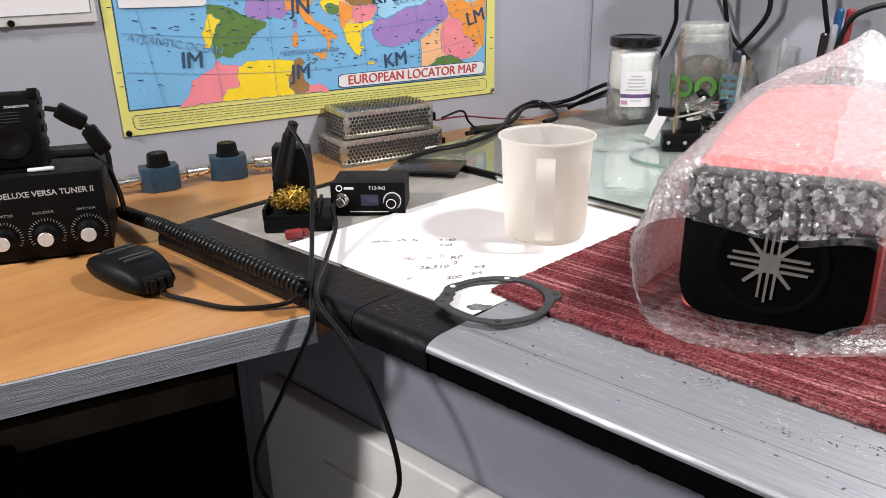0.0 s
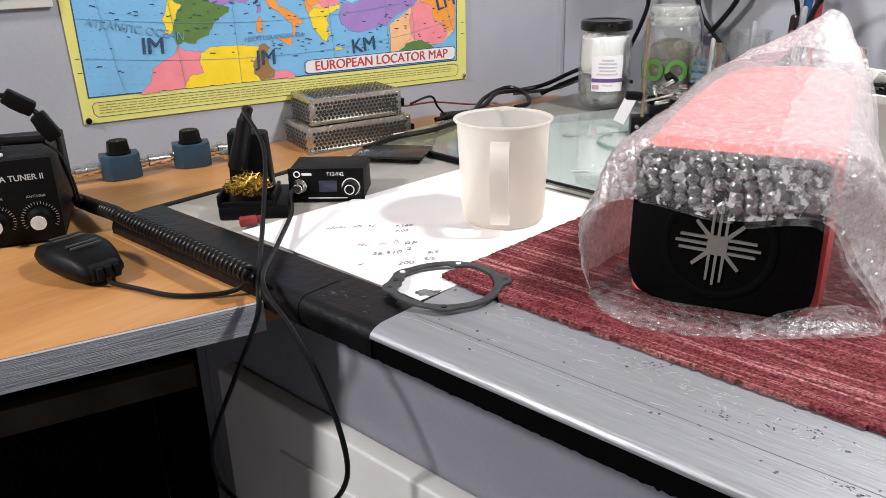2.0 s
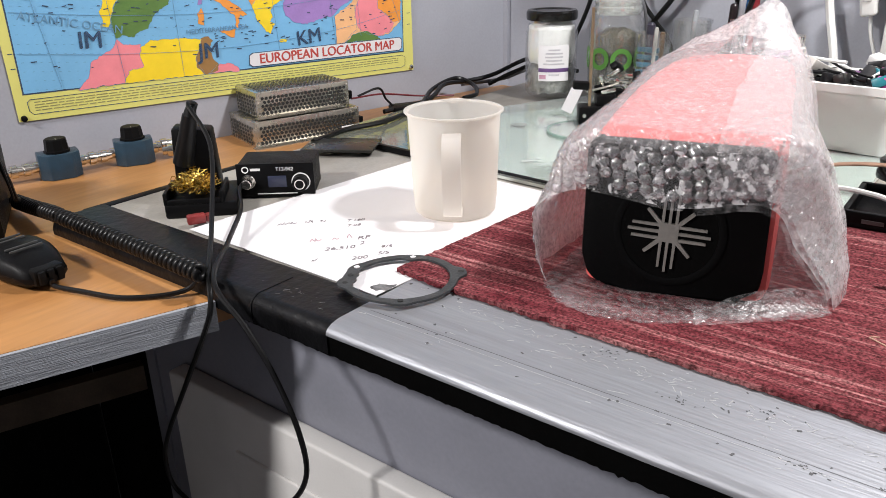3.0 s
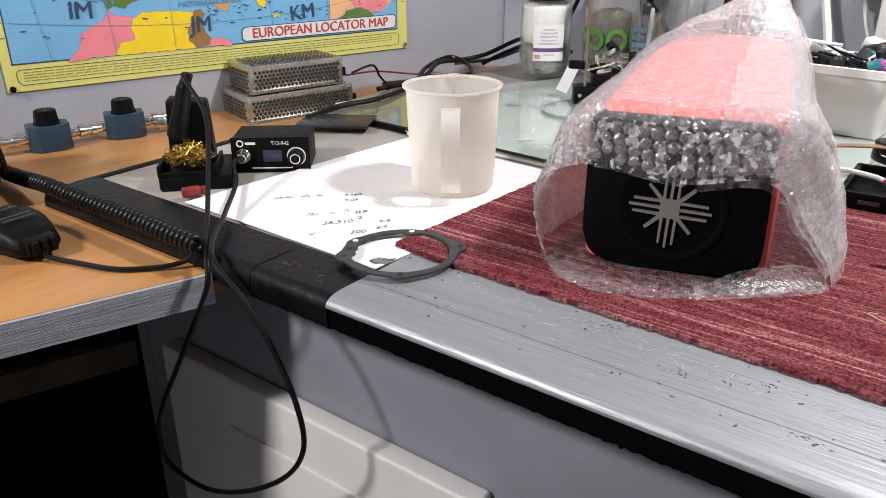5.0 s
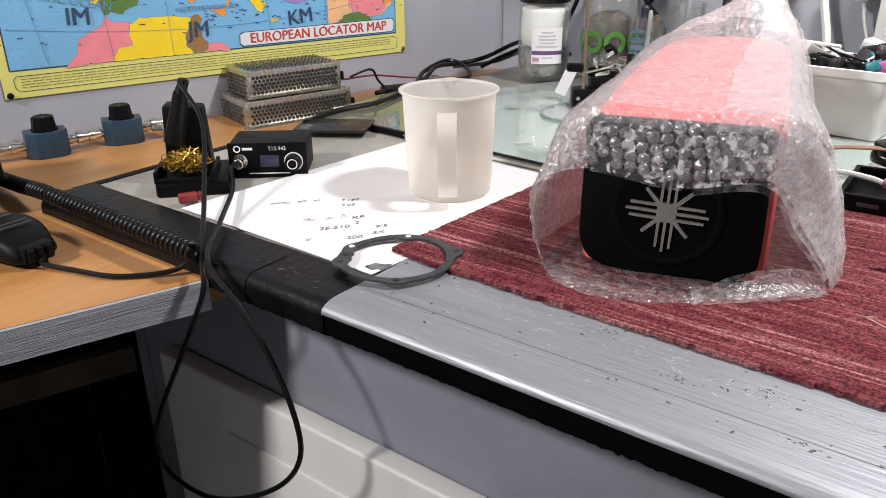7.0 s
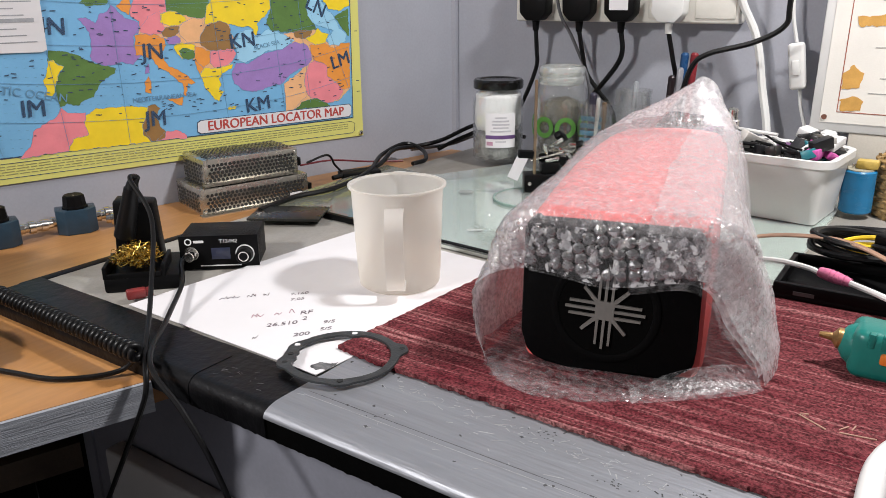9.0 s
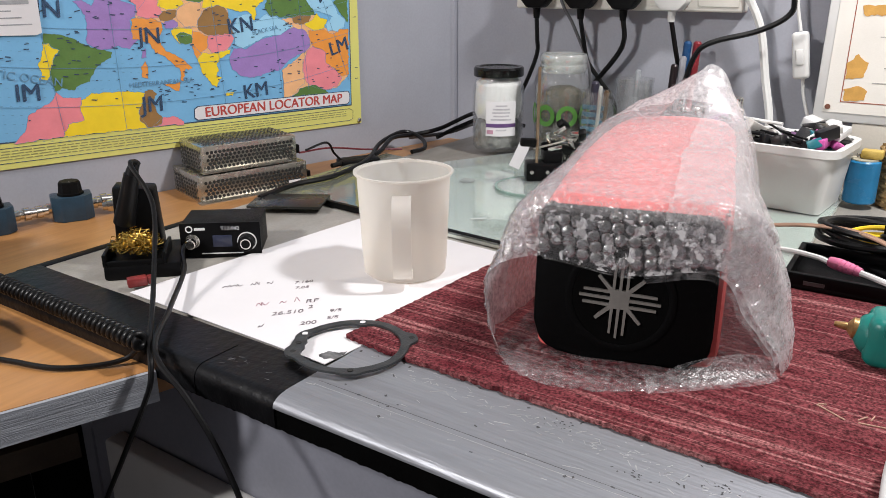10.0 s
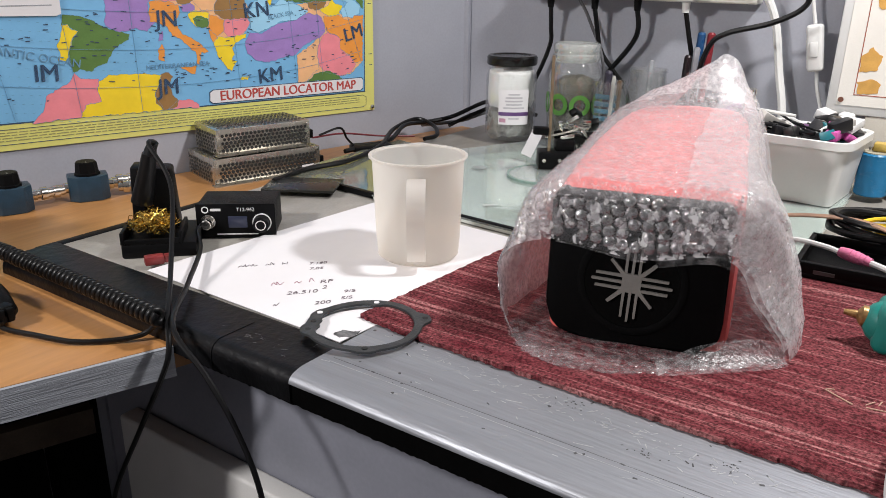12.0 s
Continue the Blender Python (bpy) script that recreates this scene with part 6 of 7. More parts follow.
lump(0.037, 0.078, 0.120, 19, mat("brown_parts", (0.10, 0.082, 0.050), 0.45, var=0.35, scale=90, second=(0.03, 0.036, 0.02), bump=0.8, fine=200), jar2, "upper_filling", "brown and green small parts")
part("neck", lathe([(0.0378, 0.146), (0.0404, 0.151), (0.0404, 0.158), (0.0380, 0.160), (0.0402, 0.165), (0.0402, 0.173), (0.0378, 0.1765), (0.0350, 0.1765), (0.0350, 0.146)], 40, closed=True), NECKGLASS, jar2, "thick ribbed glass neck")
for k in range(5):
    a = fa - 1.60 + k * 0.80
    cx, cy = 0.0468 * math.cos(a), 0.0468 * math.sin(a)
    part("green_ring", lathe([(0.0105, -0.0004), (0.0182, -0.0004), (0.0182, 0.0005), (0.0105, 0.0005)], 24, m=pose(cx, cy, 0.076, 90, 0, math.degrees(a) + 90), closed=True), GREENP, jar2, "printed green ring")
rnd = random.Random(8)
for k in range(5):
    a = rnd.uniform(0, 6.28)
    part("component", box(-0.004, 0.004, -0.002, 0.002, 0.02, 0.020 + rnd.uniform(0.04, 0.09), 0.0006), mat("part_tone", [(0.30, 0.16, 0.06), (0.5, 0.5, 0.48), (0.1, 0.1, 0.1), (0.35, 0.3, 0.2), (0.2, 0.22, 0.2)][k], 0.4), jar2).matrix_local = pose(0.02 * math.cos(a), 0.02 * math.sin(a), 0, rnd.uniform(-12, 12), rnd.uniform(-12, 12), rnd.uniform(0, 90))

jar3 = thing("pen_jar", pose(-0.455, 1.325, BENCH + 0.0085), "small glass jar crammed with pens and tools", "jar")
part("glass", lathe([(0, 0.001), (0.034, 0), (0.037, 0.006), (0.037, 0.100), (0.032, 0.113), (0.031, 0.130), (0.033, 0.132), (0.033, 0.137), (0.029, 0.137), (0.029, 0.112), (0.035, 0.098), (0.035, 0.007), (0, 0.004)], 32), JARGLASS, jar3, "clear glass body")
jar4 = thing("tool_jar", pose(-0.497, 1.262, BENCH + 0.0085), "narrow glass tumbler with blue strips and tools", "jar")
part("glass", lathe([(0, 0.001), (0.025, 0), (0.027, 0.005), (0.028, 0.120), (0.0265, 0.120), (0.0255, 0.006), (0, 0.004)], 28), JARGLASS, jar4, "clear glass body")
for k in range(6):
    part("blue_strip", box(-0.018, 0.020, -0.0185 + 0.001 * k, -0.0165 + 0.001 * k, 0.030 + 0.012 * k, 0.038 + 0.012 * k, 0.0006), mat("blue_strip_tone", (0.03, 0.15, 0.24), 0.4, rand=0.3), jar4)
PENS = [("dark_pen", (0.02, 0.012, 0.015)), ("grey_pen", (0.30, 0.30, 0.33)), ("blue_marker", (0.02, 0.09, 0.24)), ("red_marker", (0.28, 0.03, 0.04)), ("purple_pen", (0.05, 0.045, 0.07)), ("tweezers", (0.55, 0.55, 0.52)), ("wooden_stick", (0.20, 0.12, 0.06)), ("steel_scriber", (0.40, 0.42, 0.45))]
SPOTS = [(-0.404, 1.345, 1.072, 0.0055), (-0.393, 1.350, 1.085, 0.005), (-0.396, 1.372, 1.108, 0.006), (-0.381, 1.376, 1.108, 0.006), (-0.508, 1.268, 1.045, 0.006), (-0.490, 1.250, 1.040, 0.003), (-0.488, 1.272, 1.030, 0.004), (-0.455, 1.318, 1.062, 0.004)]
for (name, tone), (x, y, z, r) in zip(PENS, SPOTS):
    t = thing(name, pose(x, y, BENCH + 0.012, 3, 4, 0), name.replace("_", " ") + " standing among the jars at the wall", name.split("_")[-1])
    ln = z - BENCH - 0.012
    part("barrel", lathe([(0, 0), (r * 0.6, 0.001), (r, 0.01), (r, ln * 0.72), (0, ln * 0.72)], 12), mat(name + "_barrel", tone, 0.35), t)
    part("cap", lathe([(0, ln * 0.70), (r * 1.12, ln * 0.70), (r * 1.12, ln - 0.003), (r * 0.7, ln), (0, ln)], 12), mat(name + "_cap", tuple(c * 0.8 for c in tone), 0.3), t)
penpot = thing("pen_pot", pose(-0.380, 1.352, BENCH + 0.0085), "dark round pot holding markers by the wall", "pot")
part("wall", lathe([(0, 0), (0.036, 0), (0.037, 0.002), (0.038, 0.09), (0.036, 0.09), (0.035, 0.003), (0, 0.003)], 28), BLACK, penpot)

# ---- helping stand with crocodile clips ----
hh = thing("helping_stand", pose(-0.509, 1.090, BENCH + 0.0115, 0, 0, 35), "black helping-hand stand with a thin rod and clips", "helping hand")
part("base", box(-0.022, 0.034, -0.016, 0.018, 0, 0.028, 0.003), BLACK, hh)
part("arm_block", box(0.004, 0.034, -0.010, 0.022, 0.026, 0.046, 0.004), BLACK, hh)
part("rod", cyl(0.0024, 0.0, 0.172, 12, m=pose(-0.006, -0.008, 0)), mat("tarnished_rod", (0.40, 0.30, 0.20), 0.35, metal=0.8), hh, "tarnished brass rod")
part("cross_arm", tube([(-0.012, -0.008, 0.050), (0.020, -0.004, 0.056), (0.045, 0.004, 0.062)], 0.0018, 8, 4), STEEL, hh)
for x, y, z, a in ((0.042, 0.004, 0.062, 20), (0.022, -0.006, 0.050, -15), (0.050, 0.0, 0.052, 40), (0.030, 0.006, 0.074, -35), (0.012, -0.004, 0.064, 60), (0.058, 0.008, 0.070, 5)):
    part("clip", box(-0.011, 0.011, -0.003, 0.003, -0.003, 0.003, 0.001), CHROME, hh, "small steel crocodile clip").matrix_local = pose(x, y, z, 0, a, a)
for x, y, z, a in ((-0.020, -0.010, 0.060, 10), (0.014, 0.004, 0.052, -30), (0.040, 0.010, 0.044, 25), (0.060, 0.004, 0.050, -10), (0.036, 0.014, 0.082, 50), (0.066, 0.012, 0.066, 80)):
    part("clamp", box(-0.012, 0.012, -0.005, 0.005, -0.006, 0.006, 0.002), BLACK, hh, "black plastic clamp").matrix_local = pose(x, y, z, a, a * 0.5, a)
for x in (-0.014, 0.010):
    part("screw", cyl(0.003, 0, 0.003, 14, m=pose(x, -0.016, 0.015, 90, 0, 0)), CHROME, hh)
solid("coiled_wire", tube([(-0.50 + 0.020 * math.cos(k * 0.8), 1.15 + 0.014 * math.sin(k * 0.8), 0.945 + 0.0012 * k) for k in range(20)], 0.0012, 6, 4), GREYC, "loose coil of thin grey wire", "wire")
rnd = random.Random(23)
for k in range(15):
    pts = [(-0.500 + rnd.uniform(-0.030, 0.035), 1.135 + rnd.uniform(-0.02, 0.03), 0.925 + rnd.uniform(0.0, 0.05)) for _ in range(4)]
    solid("tangle_wire", tube(pts, rnd.uniform(0.0009, 0.0016), 6, 6), STEEL if k % 2 else RUBBER, "short bent wire on the helping stand", "wire", group="wires on the stand")
solid("paper_tag", box(-0.009, 0.009, -0.0004, 0.0004, -0.022, 0.022), PAPER, "small white paper tag leaning on the stand", "tag", Matrix.Translation((-0.560, 1.118, 0.938)) @ pose(0, 0, 0, 0, 24, 32))
lens = thing("magnifier_lens", pose(-0.497, 1.052, BENCH + 0.0078, 0, 0, 0), "round greenish glass lens lying on the glass board", "lens")
part("glass", lathe([(0, 0), (0.056, 0), (0.058, 0.0015), (0.056, 0.003), (0, 0.0036)], 48), SHEETGLASS, lens)
part("rim", lathe([(0.0565, 0), (0.060, 0), (0.060, 0.0035), (0.0565, 0.0035)], 48, closed=True), mat("green_glass_rim", (0.22, 0.32, 0.28), 0.2), lens, "dark green glass rim")

# ---- cables in the corner ----
def lead_wire(points, r, material, label):
    solid("loose_cable", tube(points, r, 8, 8), material, label, "cable", group="loose cables on the bench")


lead_wire([(-0.790, 0.770, 0.912), (-0.803, 0.848, 0.912), (-0.786, 0.923, 0.913), (-0.817, 1.043, 0.912), (-0.872, 1.150, 0.918), (-0.880, 1.230, 0.925), (-0.845, 1.240, 0.915), (-0.80, 1.19, 0.910), (-0.80, 1.15, 0.909)], 0.0040, RUBBER, "black cable winding over the bench")
lead_wire([(-0.850, 0.990, 0.908), (-0.835, 1.089, 0.912), (-0.868, 1.180, 0.922), (-0.866, 1.250, 0.918), (-0.84, 1.30, 0.925), (-0.80, 1.36, 0.95), (-0.735, 1.385, 0.965)], 0.0042, RUBBER, "black cable rising to the wall")
lead_wire([(-0.85, 1.30, 0.905), (-0.82, 1.34, 0.925), (-0.78, 1.38, 0.94), (-0.70, 1.39, 0.93)], 0.0040, RUBBER, "black cable in the corner")
lead_wire([(-0.88, 1.25, 0.91), (-0.84, 1.33, 0.912), (-0.79, 1.37, 0.93), (-0.74, 1.38, 0.91)], 0.0036, GREYC, "dark grey cable in the corner")
RED_W = mat("red_wire", (0.16, 0.02, 0.03), 0.4)
lead_wire([(-0.868, 0.948, 0.940), (-0.855, 0.985, 0.948), (-0.862, 1.010, 0.925), (-0.850, 1.02, 0.908)], 0.0020, RUBBER, "thin black wire from the power supply")
lead_wire([(-0.880, 0.945, 0.935), (-0.880, 1.020, 0.930), (-0.865, 1.10, 0.915), (-0.83, 1.16, 0.909)], 0.0016, RED_W, "thin dark red wire from the power supply")
solid("black_adapter", box(-0.035, 0.035, -0.018, 0.018, 0, 0.012, 0.003), BLACK, "small black adapter by the power supplies", "adapter", pose(-0.838, 1.045, BENCH + 0.001, 0, 0, 60))
white_plug = thing("white_cable_end", pose(-0.73, 1.385, 0.960, 0, 0, 10), "small white cable connector by the corner", "connector")
part("shell", box(-0.012, 0.012, -0.006, 0.006, -0.006, 0.006, 0.002), WHITEP, white_plug)
part("sleeve", cyl(0.004, 0, 0.012, 12, m=pose(-0.012, 0, 0, 0, -90, 0)), WHITEP, white_plug)

# ---- white tub with odds and ends ----
TUBM = pose(-0.100, 1.112, BENCH + 0.0085, 0, 0, -5)
tub = thing("plastic_tub", TUBM, "white plastic tub full of cables and connectors", "tub")


def tub_ring(inset, z, t=0.0):
    w, d, r = 0.230, 0.132, 0.022
    pts = []
    for cx, cy, a0 in ((-r, r, -90), (-r, d - r, 0), (-w + r, d - r, 90), (-w + r, r, 180)):
        for k in range(7):
            a = radians(a0 + 15 * k)
            rr = r - inset - t
            pts.append((cx + rr * math.cos(a), cy + rr * math.sin(a), z))
    return pts


bm = bmesh.new()
levels = [tub_ring(0.014, 0.0), tub_ring(0.004, 0.072), tub_ring(0.004, 0.078), tub_ring(-0.003, 0.079), tub_ring(-0.003, 0.089), tub_ring(0.0, 0.090), tub_ring(0.006, 0.088), tub_ring(0.016, 0.004)]
vs = [[bm.verts.new(p) for p in lv] for lv in levels[:3] + levels[6:]]
for a, b in zip(vs, vs[1:]):
    for k in range(len(a)):
        j = (k + 1) % len(a)
        bm.faces.new((a[k], a[j], b[j], b[k]))
bm.faces.new(vs[0][::-1]), bm.faces.new(vs[-1])
part("shell", bm, WHITEP, tub)
bm = bmesh.new()
vs = [[bm.verts.new(p) for p in lv] for lv in levels[2:7]]
for a, b in zip(vs, vs[1:]):
    for k in range(len(a)):
        j = (k + 1) % len(a)
        bm.faces.new((a[k], a[j], b[j], b[k]))
part("rim", bm, WHITEP, tub, "turned-over white rim")
rnd = random.Random(17)
TONES = [("black_connector", (0.01, 0.01, 0.012)), ("white_connector", (0.75, 0.75, 0.75)), ("grey_connector", (0.35, 0.35, 0.38)), ("pink_connector", (0.60, 0.10, 0.38)), ("teal_connector", (0.02, 0.18, 0.22)), ("black_connector", (0.015, 0.015, 0.015)), ("purple_connector", (0.16, 0.06, 0.18)), ("steel_connector", (0.55, 0.53, 0.5))]
tones = [mat(n + "_plastic", c, 0.35) for n, c in TONES]
for k in range(46):
    i = k % len(TONES)
    x, y = -rnd.uniform(0.015, 0.215), rnd.uniform(0.018, 0.115)
    z = rnd.uniform(0.072, 0.108) if k > 14 else rnd.uniform(0.05, 0.07)
    if i in (3, 4) and k > 16:
        i = 0 if k % 3 else 5
    if i in (3, 4):
        x, y, z = -rnd.uniform(0.02, 0.065), rnd.uniform(0.02, 0.06), rnd.uniform(0.088, 0.098)
    t = thing(TONES[i][0], TUBM @ pose(x, y, z, rnd.uniform(-25, 25), rnd.uniform(-25, 25), rnd.uniform(0, 180)), TONES[i][0].replace("_", " ") + " lying in the white tub", "connector", "connectors in the tub")
    a, b, c = rnd.uniform(0.010, 0.022), rnd.uniform(0.006, 0.010), rnd.uniform(0.005, 0.009)
    part("shell", box(-a, a, -b, b, -c, c, 0.0015), tones[i], t)
    part("tongue", box(a, a + 0.006, -b * 0.6, b * 0.6, -c * 0.5, c * 0.5, 0.0006), tones[7] if i in (0, 1) else tones[i], t)
for k in range(9):
    p = [TUBM @ Vector((-rnd.uniform(0.03, 0.21), rnd.uniform(0.02, 0.11), rnd.uniform(0.085, 0.108))) for _ in range(4)]
    solid("tub_cable", tube(p, rnd.uniform(0.0016, 0.003), 7, 8), RUBBER if k % 3 else WHITEP, "short loose cable in the white tub", "cable", group="cables in the tub")
solid("metal_adapter", lathe([(0, 0), (0.008, 0), (0.008, 0.014), (0.010, 0.016), (0.010, 0.030), (0.007, 0.032), (0.007, 0.046), (0, 0.046)], 18), CHROME, "shiny metal coaxial adapter standing in the tub", "adapter", TUBM @ pose(-0.150, 0.050, 0.095, 8, 4, 0))

# ---- capacitor, basket, ledge and chart ----
cap = thing("blue_capacitor", pose(-0.080, 1.236, BENCH + 0.0085), "large blue cylindrical capacitor with screw terminals", "capacitor")
part("can", cyl(0.0215, 0, 0.060, 32, 0.002), mat("blue_sleeve", (0.02, 0.20, 0.42), 0.25, var=0.08, scale=60), cap, "shiny blue sleeve")
part("top", cyl(0.0185, 0.060, 0.0615, 28), mat("pale_top", (0.45, 0.42, 0.32), 0.5), cap)
for sx in (-0.008, 0.008):
    part("terminal", cyl(0.003, 0.0615, 0.068, 12, m=pose(sx, 0, 0)), CHROME, cap)
part("tape", box(-0.006, 0.022, -0.006, 0.012, 0.0616, 0.074, 0.003), mat("yellow_tape", (0.60, 0.42, 0.10), 0.45), cap, "crumpled yellow tape")
basket = thing("wicker_basket", pose(-0.006, 1.285, BENCH), "small round woven wicker basket", "basket")
WICKER = mat("wicker", (0.42, 0.27, 0.11), 0.6, var=0.25, scale=120, rand=0.2)
for j in range(12):
    part("weave_ring", tube([((0.058 + 0.0016 * (k + j) % 2 * 0.002 + 0.0018 * (1 if (k + j) % 2 else -1)) * math.cos(k * math.pi / 14), (0.058 + 0.0018 * (1 if (k + j) % 2 else -1)) * math.sin(k * math.pi / 14), 0.006 + j * 0.0066) for k in range(29)], 0.0034, 6, 2), WICKER, basket)
for k in range(14):
    a = k * math.pi / 7
    part("stake", cyl(0.0022, 0.0, 0.085, 8, m=pose(0.058 * math.cos(a), 0.058 * math.sin(a), 0)), WICKER, basket)
part("bottom", cyl(0.056, 0.0, 0.004, 28), WICKER, basket)
solid("wall_ledge", box(-0.118, 0.50, 1.352, BACK, BENCH, 0.998, 0.002), mat("beige_ledge", (0.58, 0.54, 0.47), 0.5, var=0.08, scale=12), "beige boxed ledge against the wall", "ledge")
CHARTP = mat("cream_chart_paper", (0.78, 0.755, 0.70), 0.7, var=0.05, scale=10)
chart = thing("framed_chart", pose(-0.175, 1.350, 0.9985, -4, 0, 0), "white framed chart with orange shapes leaning on the wall", "chart")
part("frame", box(0, 0.36, 0, 0.012, 0, 0.30, 0.003), WHITEP, chart, "white frame")
part("sheet", box(0.014, 0.346, -0.0012, 0.0, 0.014, 0.286), CHARTP, chart, "white printed sheet")
for z in (0.030, 0.229):
    part("rule", box(0.036, 0.33, -0.0017, -0.0011, z, z + 0.0012), mat("thin_red_rule", (0.35, 0.10, 0.06), 0.6), chart)
part("rule", box(0.036, 0.0372, -0.0017, -0.0011, 0.030, 0.229), mat("thin_red_line", (0.35, 0.10, 0.06), 0.6), chart)
TAN = mat("tan_print", (0.62, 0.34, 0.08), 0.6, var=0.1, scale=60)
for k, (x, z, w, h) in enumerate(((0.039, 0.064, 0.024, 0.036), (0.041, 0.032, 0.026, 0.024), (0.050, 0.156, 0.062, 0.018), (0.098, 0.146, 0.030, 0.02), (0.072, 0.196, 0.022, 0.030), (0.122, 0.032, 0.02, 0.013), (0.128, 0.198, 0.018, 0.014))):
    poly = rough_outline([(x, z), (x + w, z + h * 0.1), (x + w * 1.1, z + h * 0.7), (x + w * 0.5, z + h), (x - w * 0.1, z + h * 0.7)], 0.004, 0.0016, 60 + k)
    part("island", prism(poly, 0.0013, 0.0019, m=pose(0, 0, 0, 90, 0, 0)), TAN, chart, smooth=0)
for k in range(9):
    part("caption_bar", box(0.075 + 0.012 * (k % 3), 0.100 + 0.02 * (k % 2), -0.0017, -0.0011, 0.06 + 0.022 * k, 0.0612 + 0.022 * k), mat("grey_caption", (0.4, 0.4, 0.38), 0.6), chart)
part("screw", cyl(0.004, 0, 0.002, 12, m=pose(0.020, -0.001, 0.022, 90, 0, 0)), mat("brown_screw", (0.2, 0.08, 0.05), 0.4), chart)

# ---- right-hand end of the bench ----
tray = thing("black_tray", pose(-0.096, 0.838, BENCH + 0.0085, 0, 0, 2), "shallow black plastic tray at the mat's far edge", "tray")
bm = box(0, 0.150, 0, 0.112, 0, 0.005, 0.001)
for a in ((0, 0.150, 0, 0.006), (0, 0.150, 0.106, 0.112), (0, 0.006, 0.006, 0.106), (0.144, 0.150, 0.006, 0.106)):
    box(*a, 0.004, 0.017, 0.0015, bm=bm)
part("body", bm, BLACK, tray)
part("slot", box(0.020, 0.040, -0.0008, 0.001, 0.006, 0.010), mat("grey_slot", (0.10, 0.10, 0.10), 0.4), tray)
part("clear_end", box(0.118, 0.144, 0.008, 0.060, 0.006, 0.015, 0.002), SMOKE, tray, "clear smoky end piece")


def coil(cx, cy, z, rx, ry, turns, r, material, label, seed):
    rnd = random.Random(seed)
    pts = []
    for k in range(turns * 12):
        a = k * math.pi / 6
        w = 1 + 0.06 * math.sin(k * 0.37) + rnd.uniform(-0.02, 0.02)
        pts.append((cx + rx * w * math.cos(a), cy + ry * w * math.sin(a), z + 0.0025 * (k // 12) * 1.6 + 0.003 * math.sin(k * 0.9)))
    solid("coiled_cable", tube(pts, r, 8, 3), material, label, "cable", group="coiled cables on the tray")


coil(-0.026, 0.985, 0.930, 0.062, 0.048, 4, 0.0038, RUBBER, "thick black cable coiled behind the tray", 3)
coil(-0.022, 0.972, 0.925, 0.032, 0.020, 5, 0.0026, mat("yellow_cable", (0.75, 0.52, 0.02), 0.4), "thin yellow cable coiled inside a black one", 4)
coil(0.020, 0.950, 0.933, 0.040, 0.020, 4, 0.0034, RUBBER, "black cable bundle lying on the tray", 6)
solid("cable_plug", box(-0.020, 0.020, -0.010, 0.010, -0.008, 0.008, 0.003), BLACK, "black moulded plug on the coiled cable", "plug", pose(0.0, 0.950, 0.952, 8, 5, -25))
lead_wire([(-0.175, 0.915, 0.914), (-0.111, 0.893, 0.930), (-0.075, 0.882, 0.932), (-0.058, 0.876, 0.930)], 0.0030, WHITEP, "white cable with a pink sleeve")
pink = thing("pink_sleeve", Matrix.Translation((-0.044, 0.871, 0.930)) @ (Vector((-0.030, 0.865, 0.929)) - Vector((-0.058, 0.876, 0.931))).to_track_quat("Z", "Y").to_matrix().to_4x4(), "ribbed pink strain relief on a white cable", "cable sleeve")
part("sleeve", lathe([(0, -0.017), (0.0052, -0.017), (0.0066, -0.008), (0.0062, 0.004), (0.0045, 0.017), (0, 0.017)], 16), mat("pink_rubber", (0.75, 0.20, 0.36), 0.4), pink)
for z in (-0.004, 0.001, 0.006, 0.011):
    part("rib", lathe([(0.0045, z - 0.0012), (0.0070 - 0.09 * max(0, z), z), (0.0045, z + 0.0012)], 16, closed=True), mat("pink_rib", (0.70, 0.18, 0.33), 0.4), pink)
lead_wire([(-0.030, 0.865, 0.929), (0.008, 0.840, 0.928), (0.050, 0.815, 0.922), (0.12, 0.79, 0.914)], 0.0032, WHITEP, "white cable beyond its pink sleeve")
COPPER = mat("brown_ribbon", (0.36, 0.22, 0.15), 0.4)
for k in range(4):
    o = 0.0028 * k
    lead_wire([(-0.190, 0.955 + o, 0.915), (-0.129, 0.952 + o, 0.938), (-0.057, 0.948 + o, 0.946), (-0.001, 0.905 + o, 0.944), (0.05, 0.86 + o, 0.930), (0.12, 0.83 + o, 0.915)], 0.0014, COPPER, "strand of a flat brown ribbon cable")
gun = thing("glue_gun", Matrix.Translation((-0.028, 0.706, 0.934)) @ pose(0, 0, 0, 0, 4, 8), "teal glue gun with a brass nozzle and orange trigger", "glue gun")
TEAL = mat("teal_plastic", (0.008, 0.17, 0.145), 0.32, var=0.08, scale=50)
part("nozzle", lathe([(0, 0), (0.0022, 0), (0.0035, 0.008), (0.0035, 0.010), (0.009, 0.014), (0.009, 0.024), (0, 0.024)], 18, m=pose(0, 0, 0, 0, 90, 0)), mat("stained_brass", (0.42, 0.25, 0.10), 0.35, metal=0.7, var=0.25, scale=120), gun, "stained brass nozzle")
body = part("body", box(0.024, 0.135, -0.022, 0.022, -0.024, 0.019, 0.009, 3), TEAL, gun, "teal plastic shell")
part("nose", lathe([(0.008, 0), (0.014, 0.004), (0.018, 0.010), (0.018, 0.02), (0, 0.02)], 24, m=pose(0.016, 0, -0.002, 0, 90, 0)), TEAL, gun)
for x in (0.035, 0.045, 0.055, 0.065):
    part("vent_rib", box(x, x + 0.005, -0.0230, -0.016, 0.006, 0.0185, 0.001), TEAL, gun)
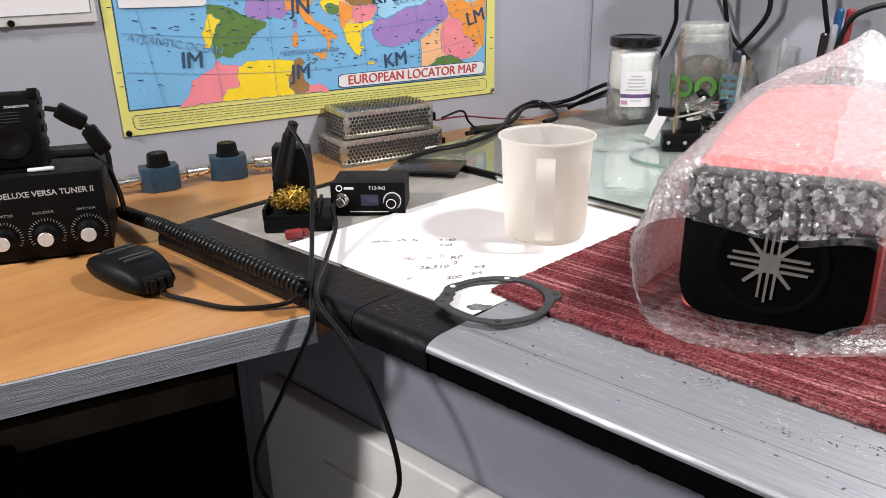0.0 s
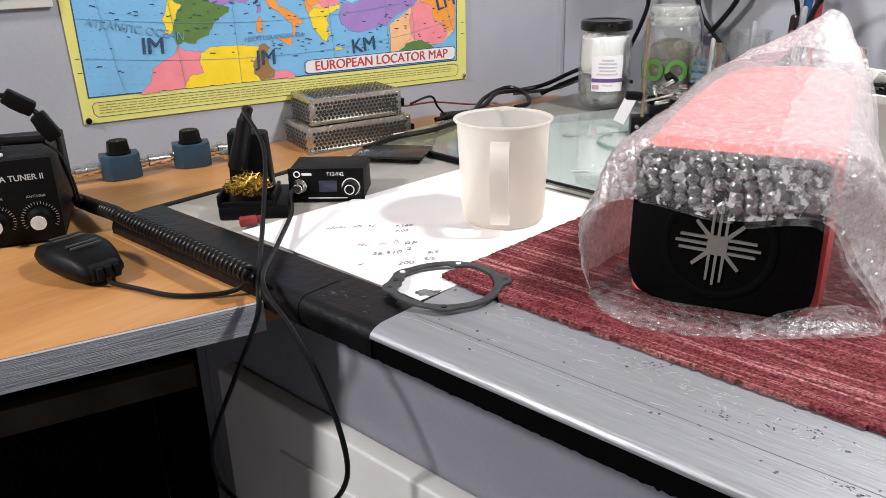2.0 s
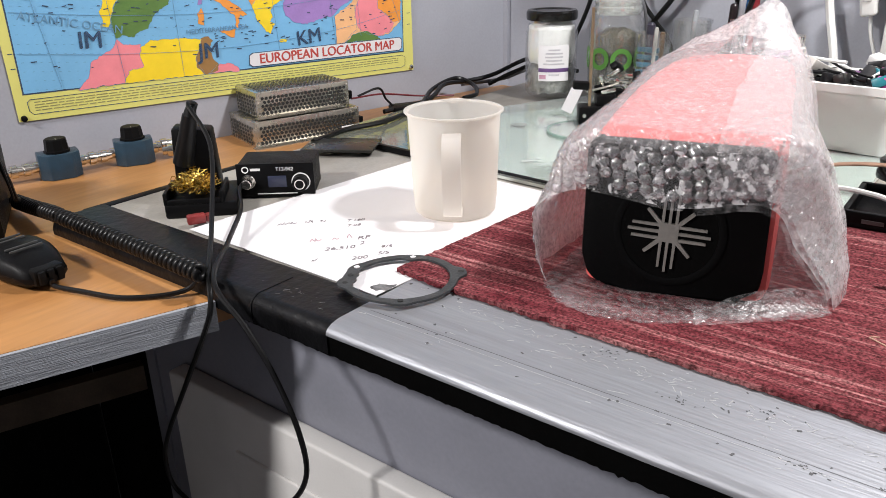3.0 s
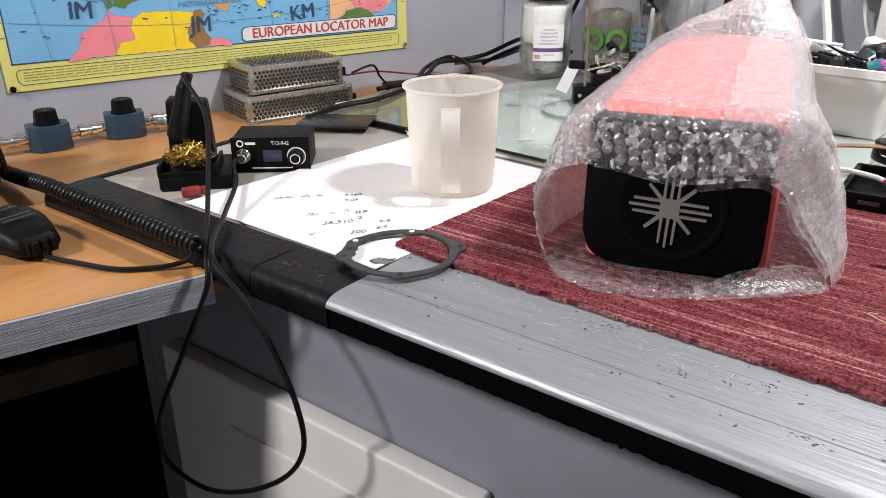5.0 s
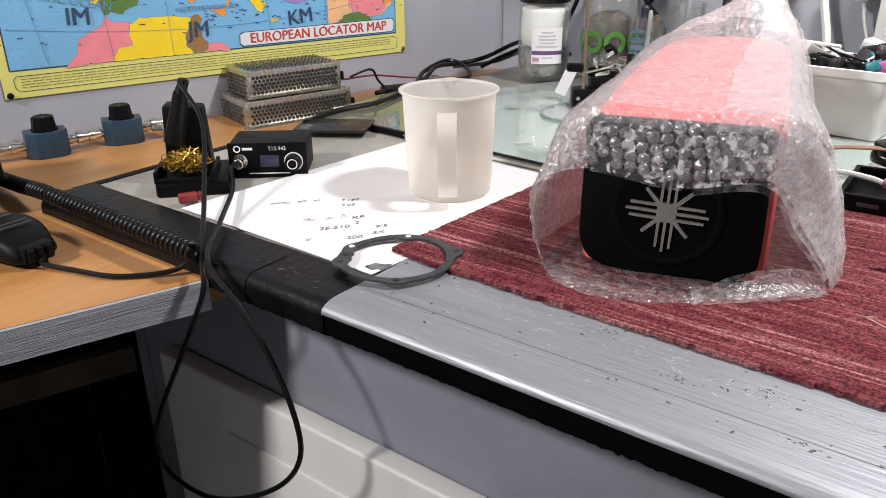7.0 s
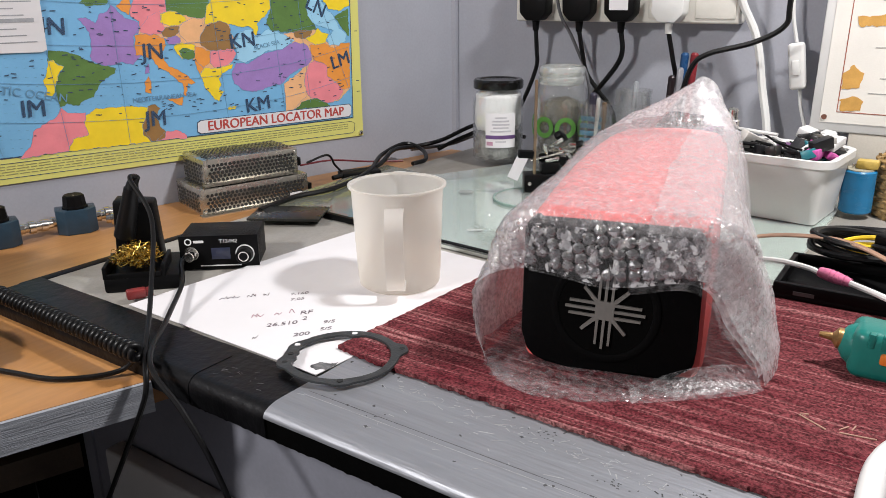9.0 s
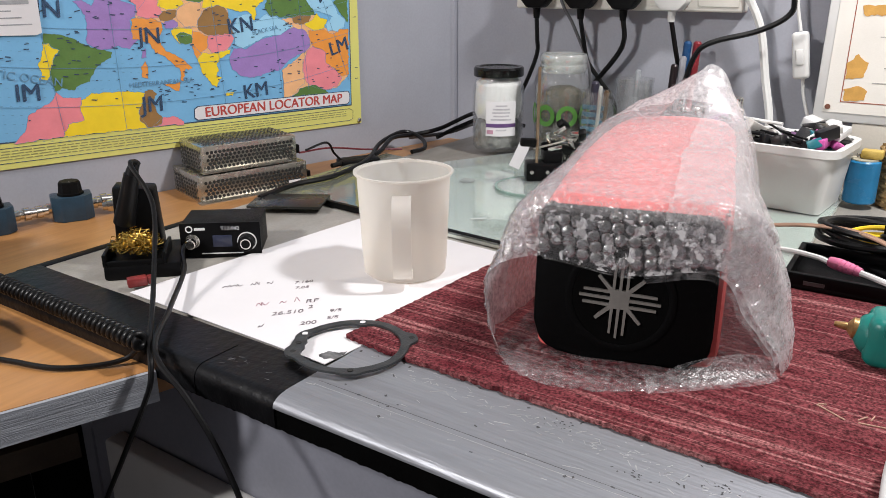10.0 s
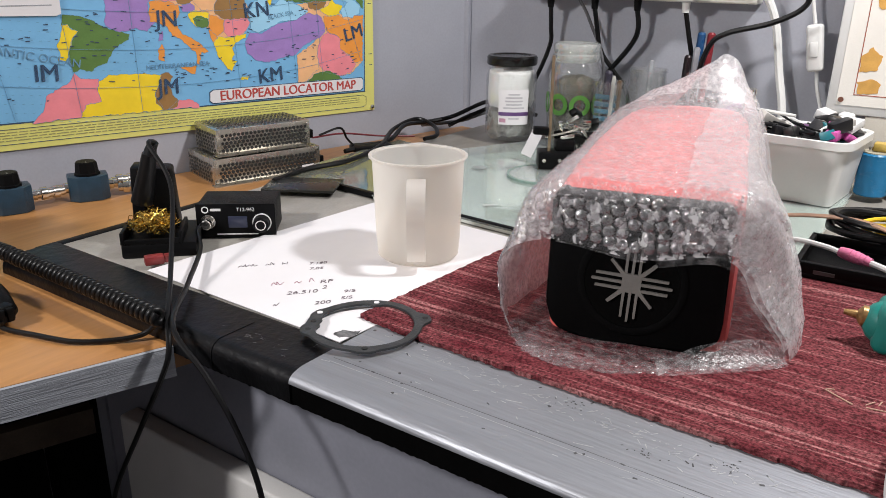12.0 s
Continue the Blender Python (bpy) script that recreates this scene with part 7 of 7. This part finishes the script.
part("trigger", box(0.046, 0.080, -0.0245, -0.020, -0.006, 0.004, 0.002), mat("orange_plastic", (0.75, 0.20, 0.03), 0.35), gun, "orange trigger button")
part("handle", box(0.100, 0.135, -0.020, 0.020, -0.026, 0.020, 0.008, 2), TEAL, gun)
loop = thing("plastic_loop", Matrix.Identity(4), "white rounded plastic loop resting on the mat", "plastic loop")
part("loop", tube([(0.060, 0.425, 0.918), (0.046, 0.455, 0.922), (0.0415, 0.495, 0.926), (0.043, 0.535, 0.928), (0.055, 0.565, 0.928), (0.080, 0.582, 0.926), (0.112, 0.585, 0.921)], 0.0085, 14, 8), WHITEP, loop)
part("end_boss", cyl(0.016, 0, 0.022, 20, 0.003, m=pose(0.118, 0.585, BENCH + 0.0085)), WHITEP, loop)
part("end_boss", cyl(0.016, 0, 0.018, 20, 0.003, m=pose(0.064, 0.418, BENCH + 0.004)), WHITEP, loop)
SPLINT = mat("pale_splinter", (0.48, 0.30, 0.22), 0.6)
for x, y, a, ln in ((-0.009, 0.597, -30, 0.012), (0.022, 0.594, 10, 0.012), (0.012, 0.600, 60, 0.005), (0.018, 0.604, 80, 0.004), (-0.016, 0.606, 20, 0.003)):
    solid("wood_splinter", box(-ln, ln, -0.0004, 0.0004, 0, 0.0007), SPLINT, "tiny pale wood splinter on the mat", "splinter", pose(x, y, BENCH + 0.0087, 0, 0, a), "splinters on the mat")

# ---- below the desk ----
solid("support_rail", prism([(-1.055, -0.26), (-0.797, 0.455), (-0.815, 0.461), (-1.073, -0.254)], 0.652, 0.687), mat("brown_rail", (0.085, 0.060, 0.042), 0.8, var=0.2, scale=20), "dull brown wooden rail under the desk", "rail")
under = thing("black_radio_set", pose(-0.80, -0.10, 0.30, 0, 0, 70), "dark radio set with a silver knob under the desk", "radio set")
part("case", box(0, 0.26, 0, 0.18, 0, 0.37, 0.004), SATIN, under)
part("knob", cyl(0.018, 0, 0.02, 24, 0.002, m=pose(0.22, 0, 0.33, 90, 0, 0)), CHROME, under, "silver tuning knob")
# near-black boards added under the desk; their colour stands for the shade there
part("shade_board", box(-1.6, -0.785, 0.52, 0.54, 0, DESK - 0.03), mat("under_desk_shade", (0.006, 0.006, 0.006), 0.85, spec=0.1), desk, "near-black board added for the shade under the desk")
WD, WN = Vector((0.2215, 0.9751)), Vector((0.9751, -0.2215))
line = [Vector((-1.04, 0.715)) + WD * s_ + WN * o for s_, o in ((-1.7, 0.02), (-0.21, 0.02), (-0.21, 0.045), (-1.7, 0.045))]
part("wall_shade_board", prism([(p.x, p.y) for p in line], 0.0, DESK - 0.03), bpy.data.materials["under_desk_shade"], desk, "near-black board added for the shade along the wall")
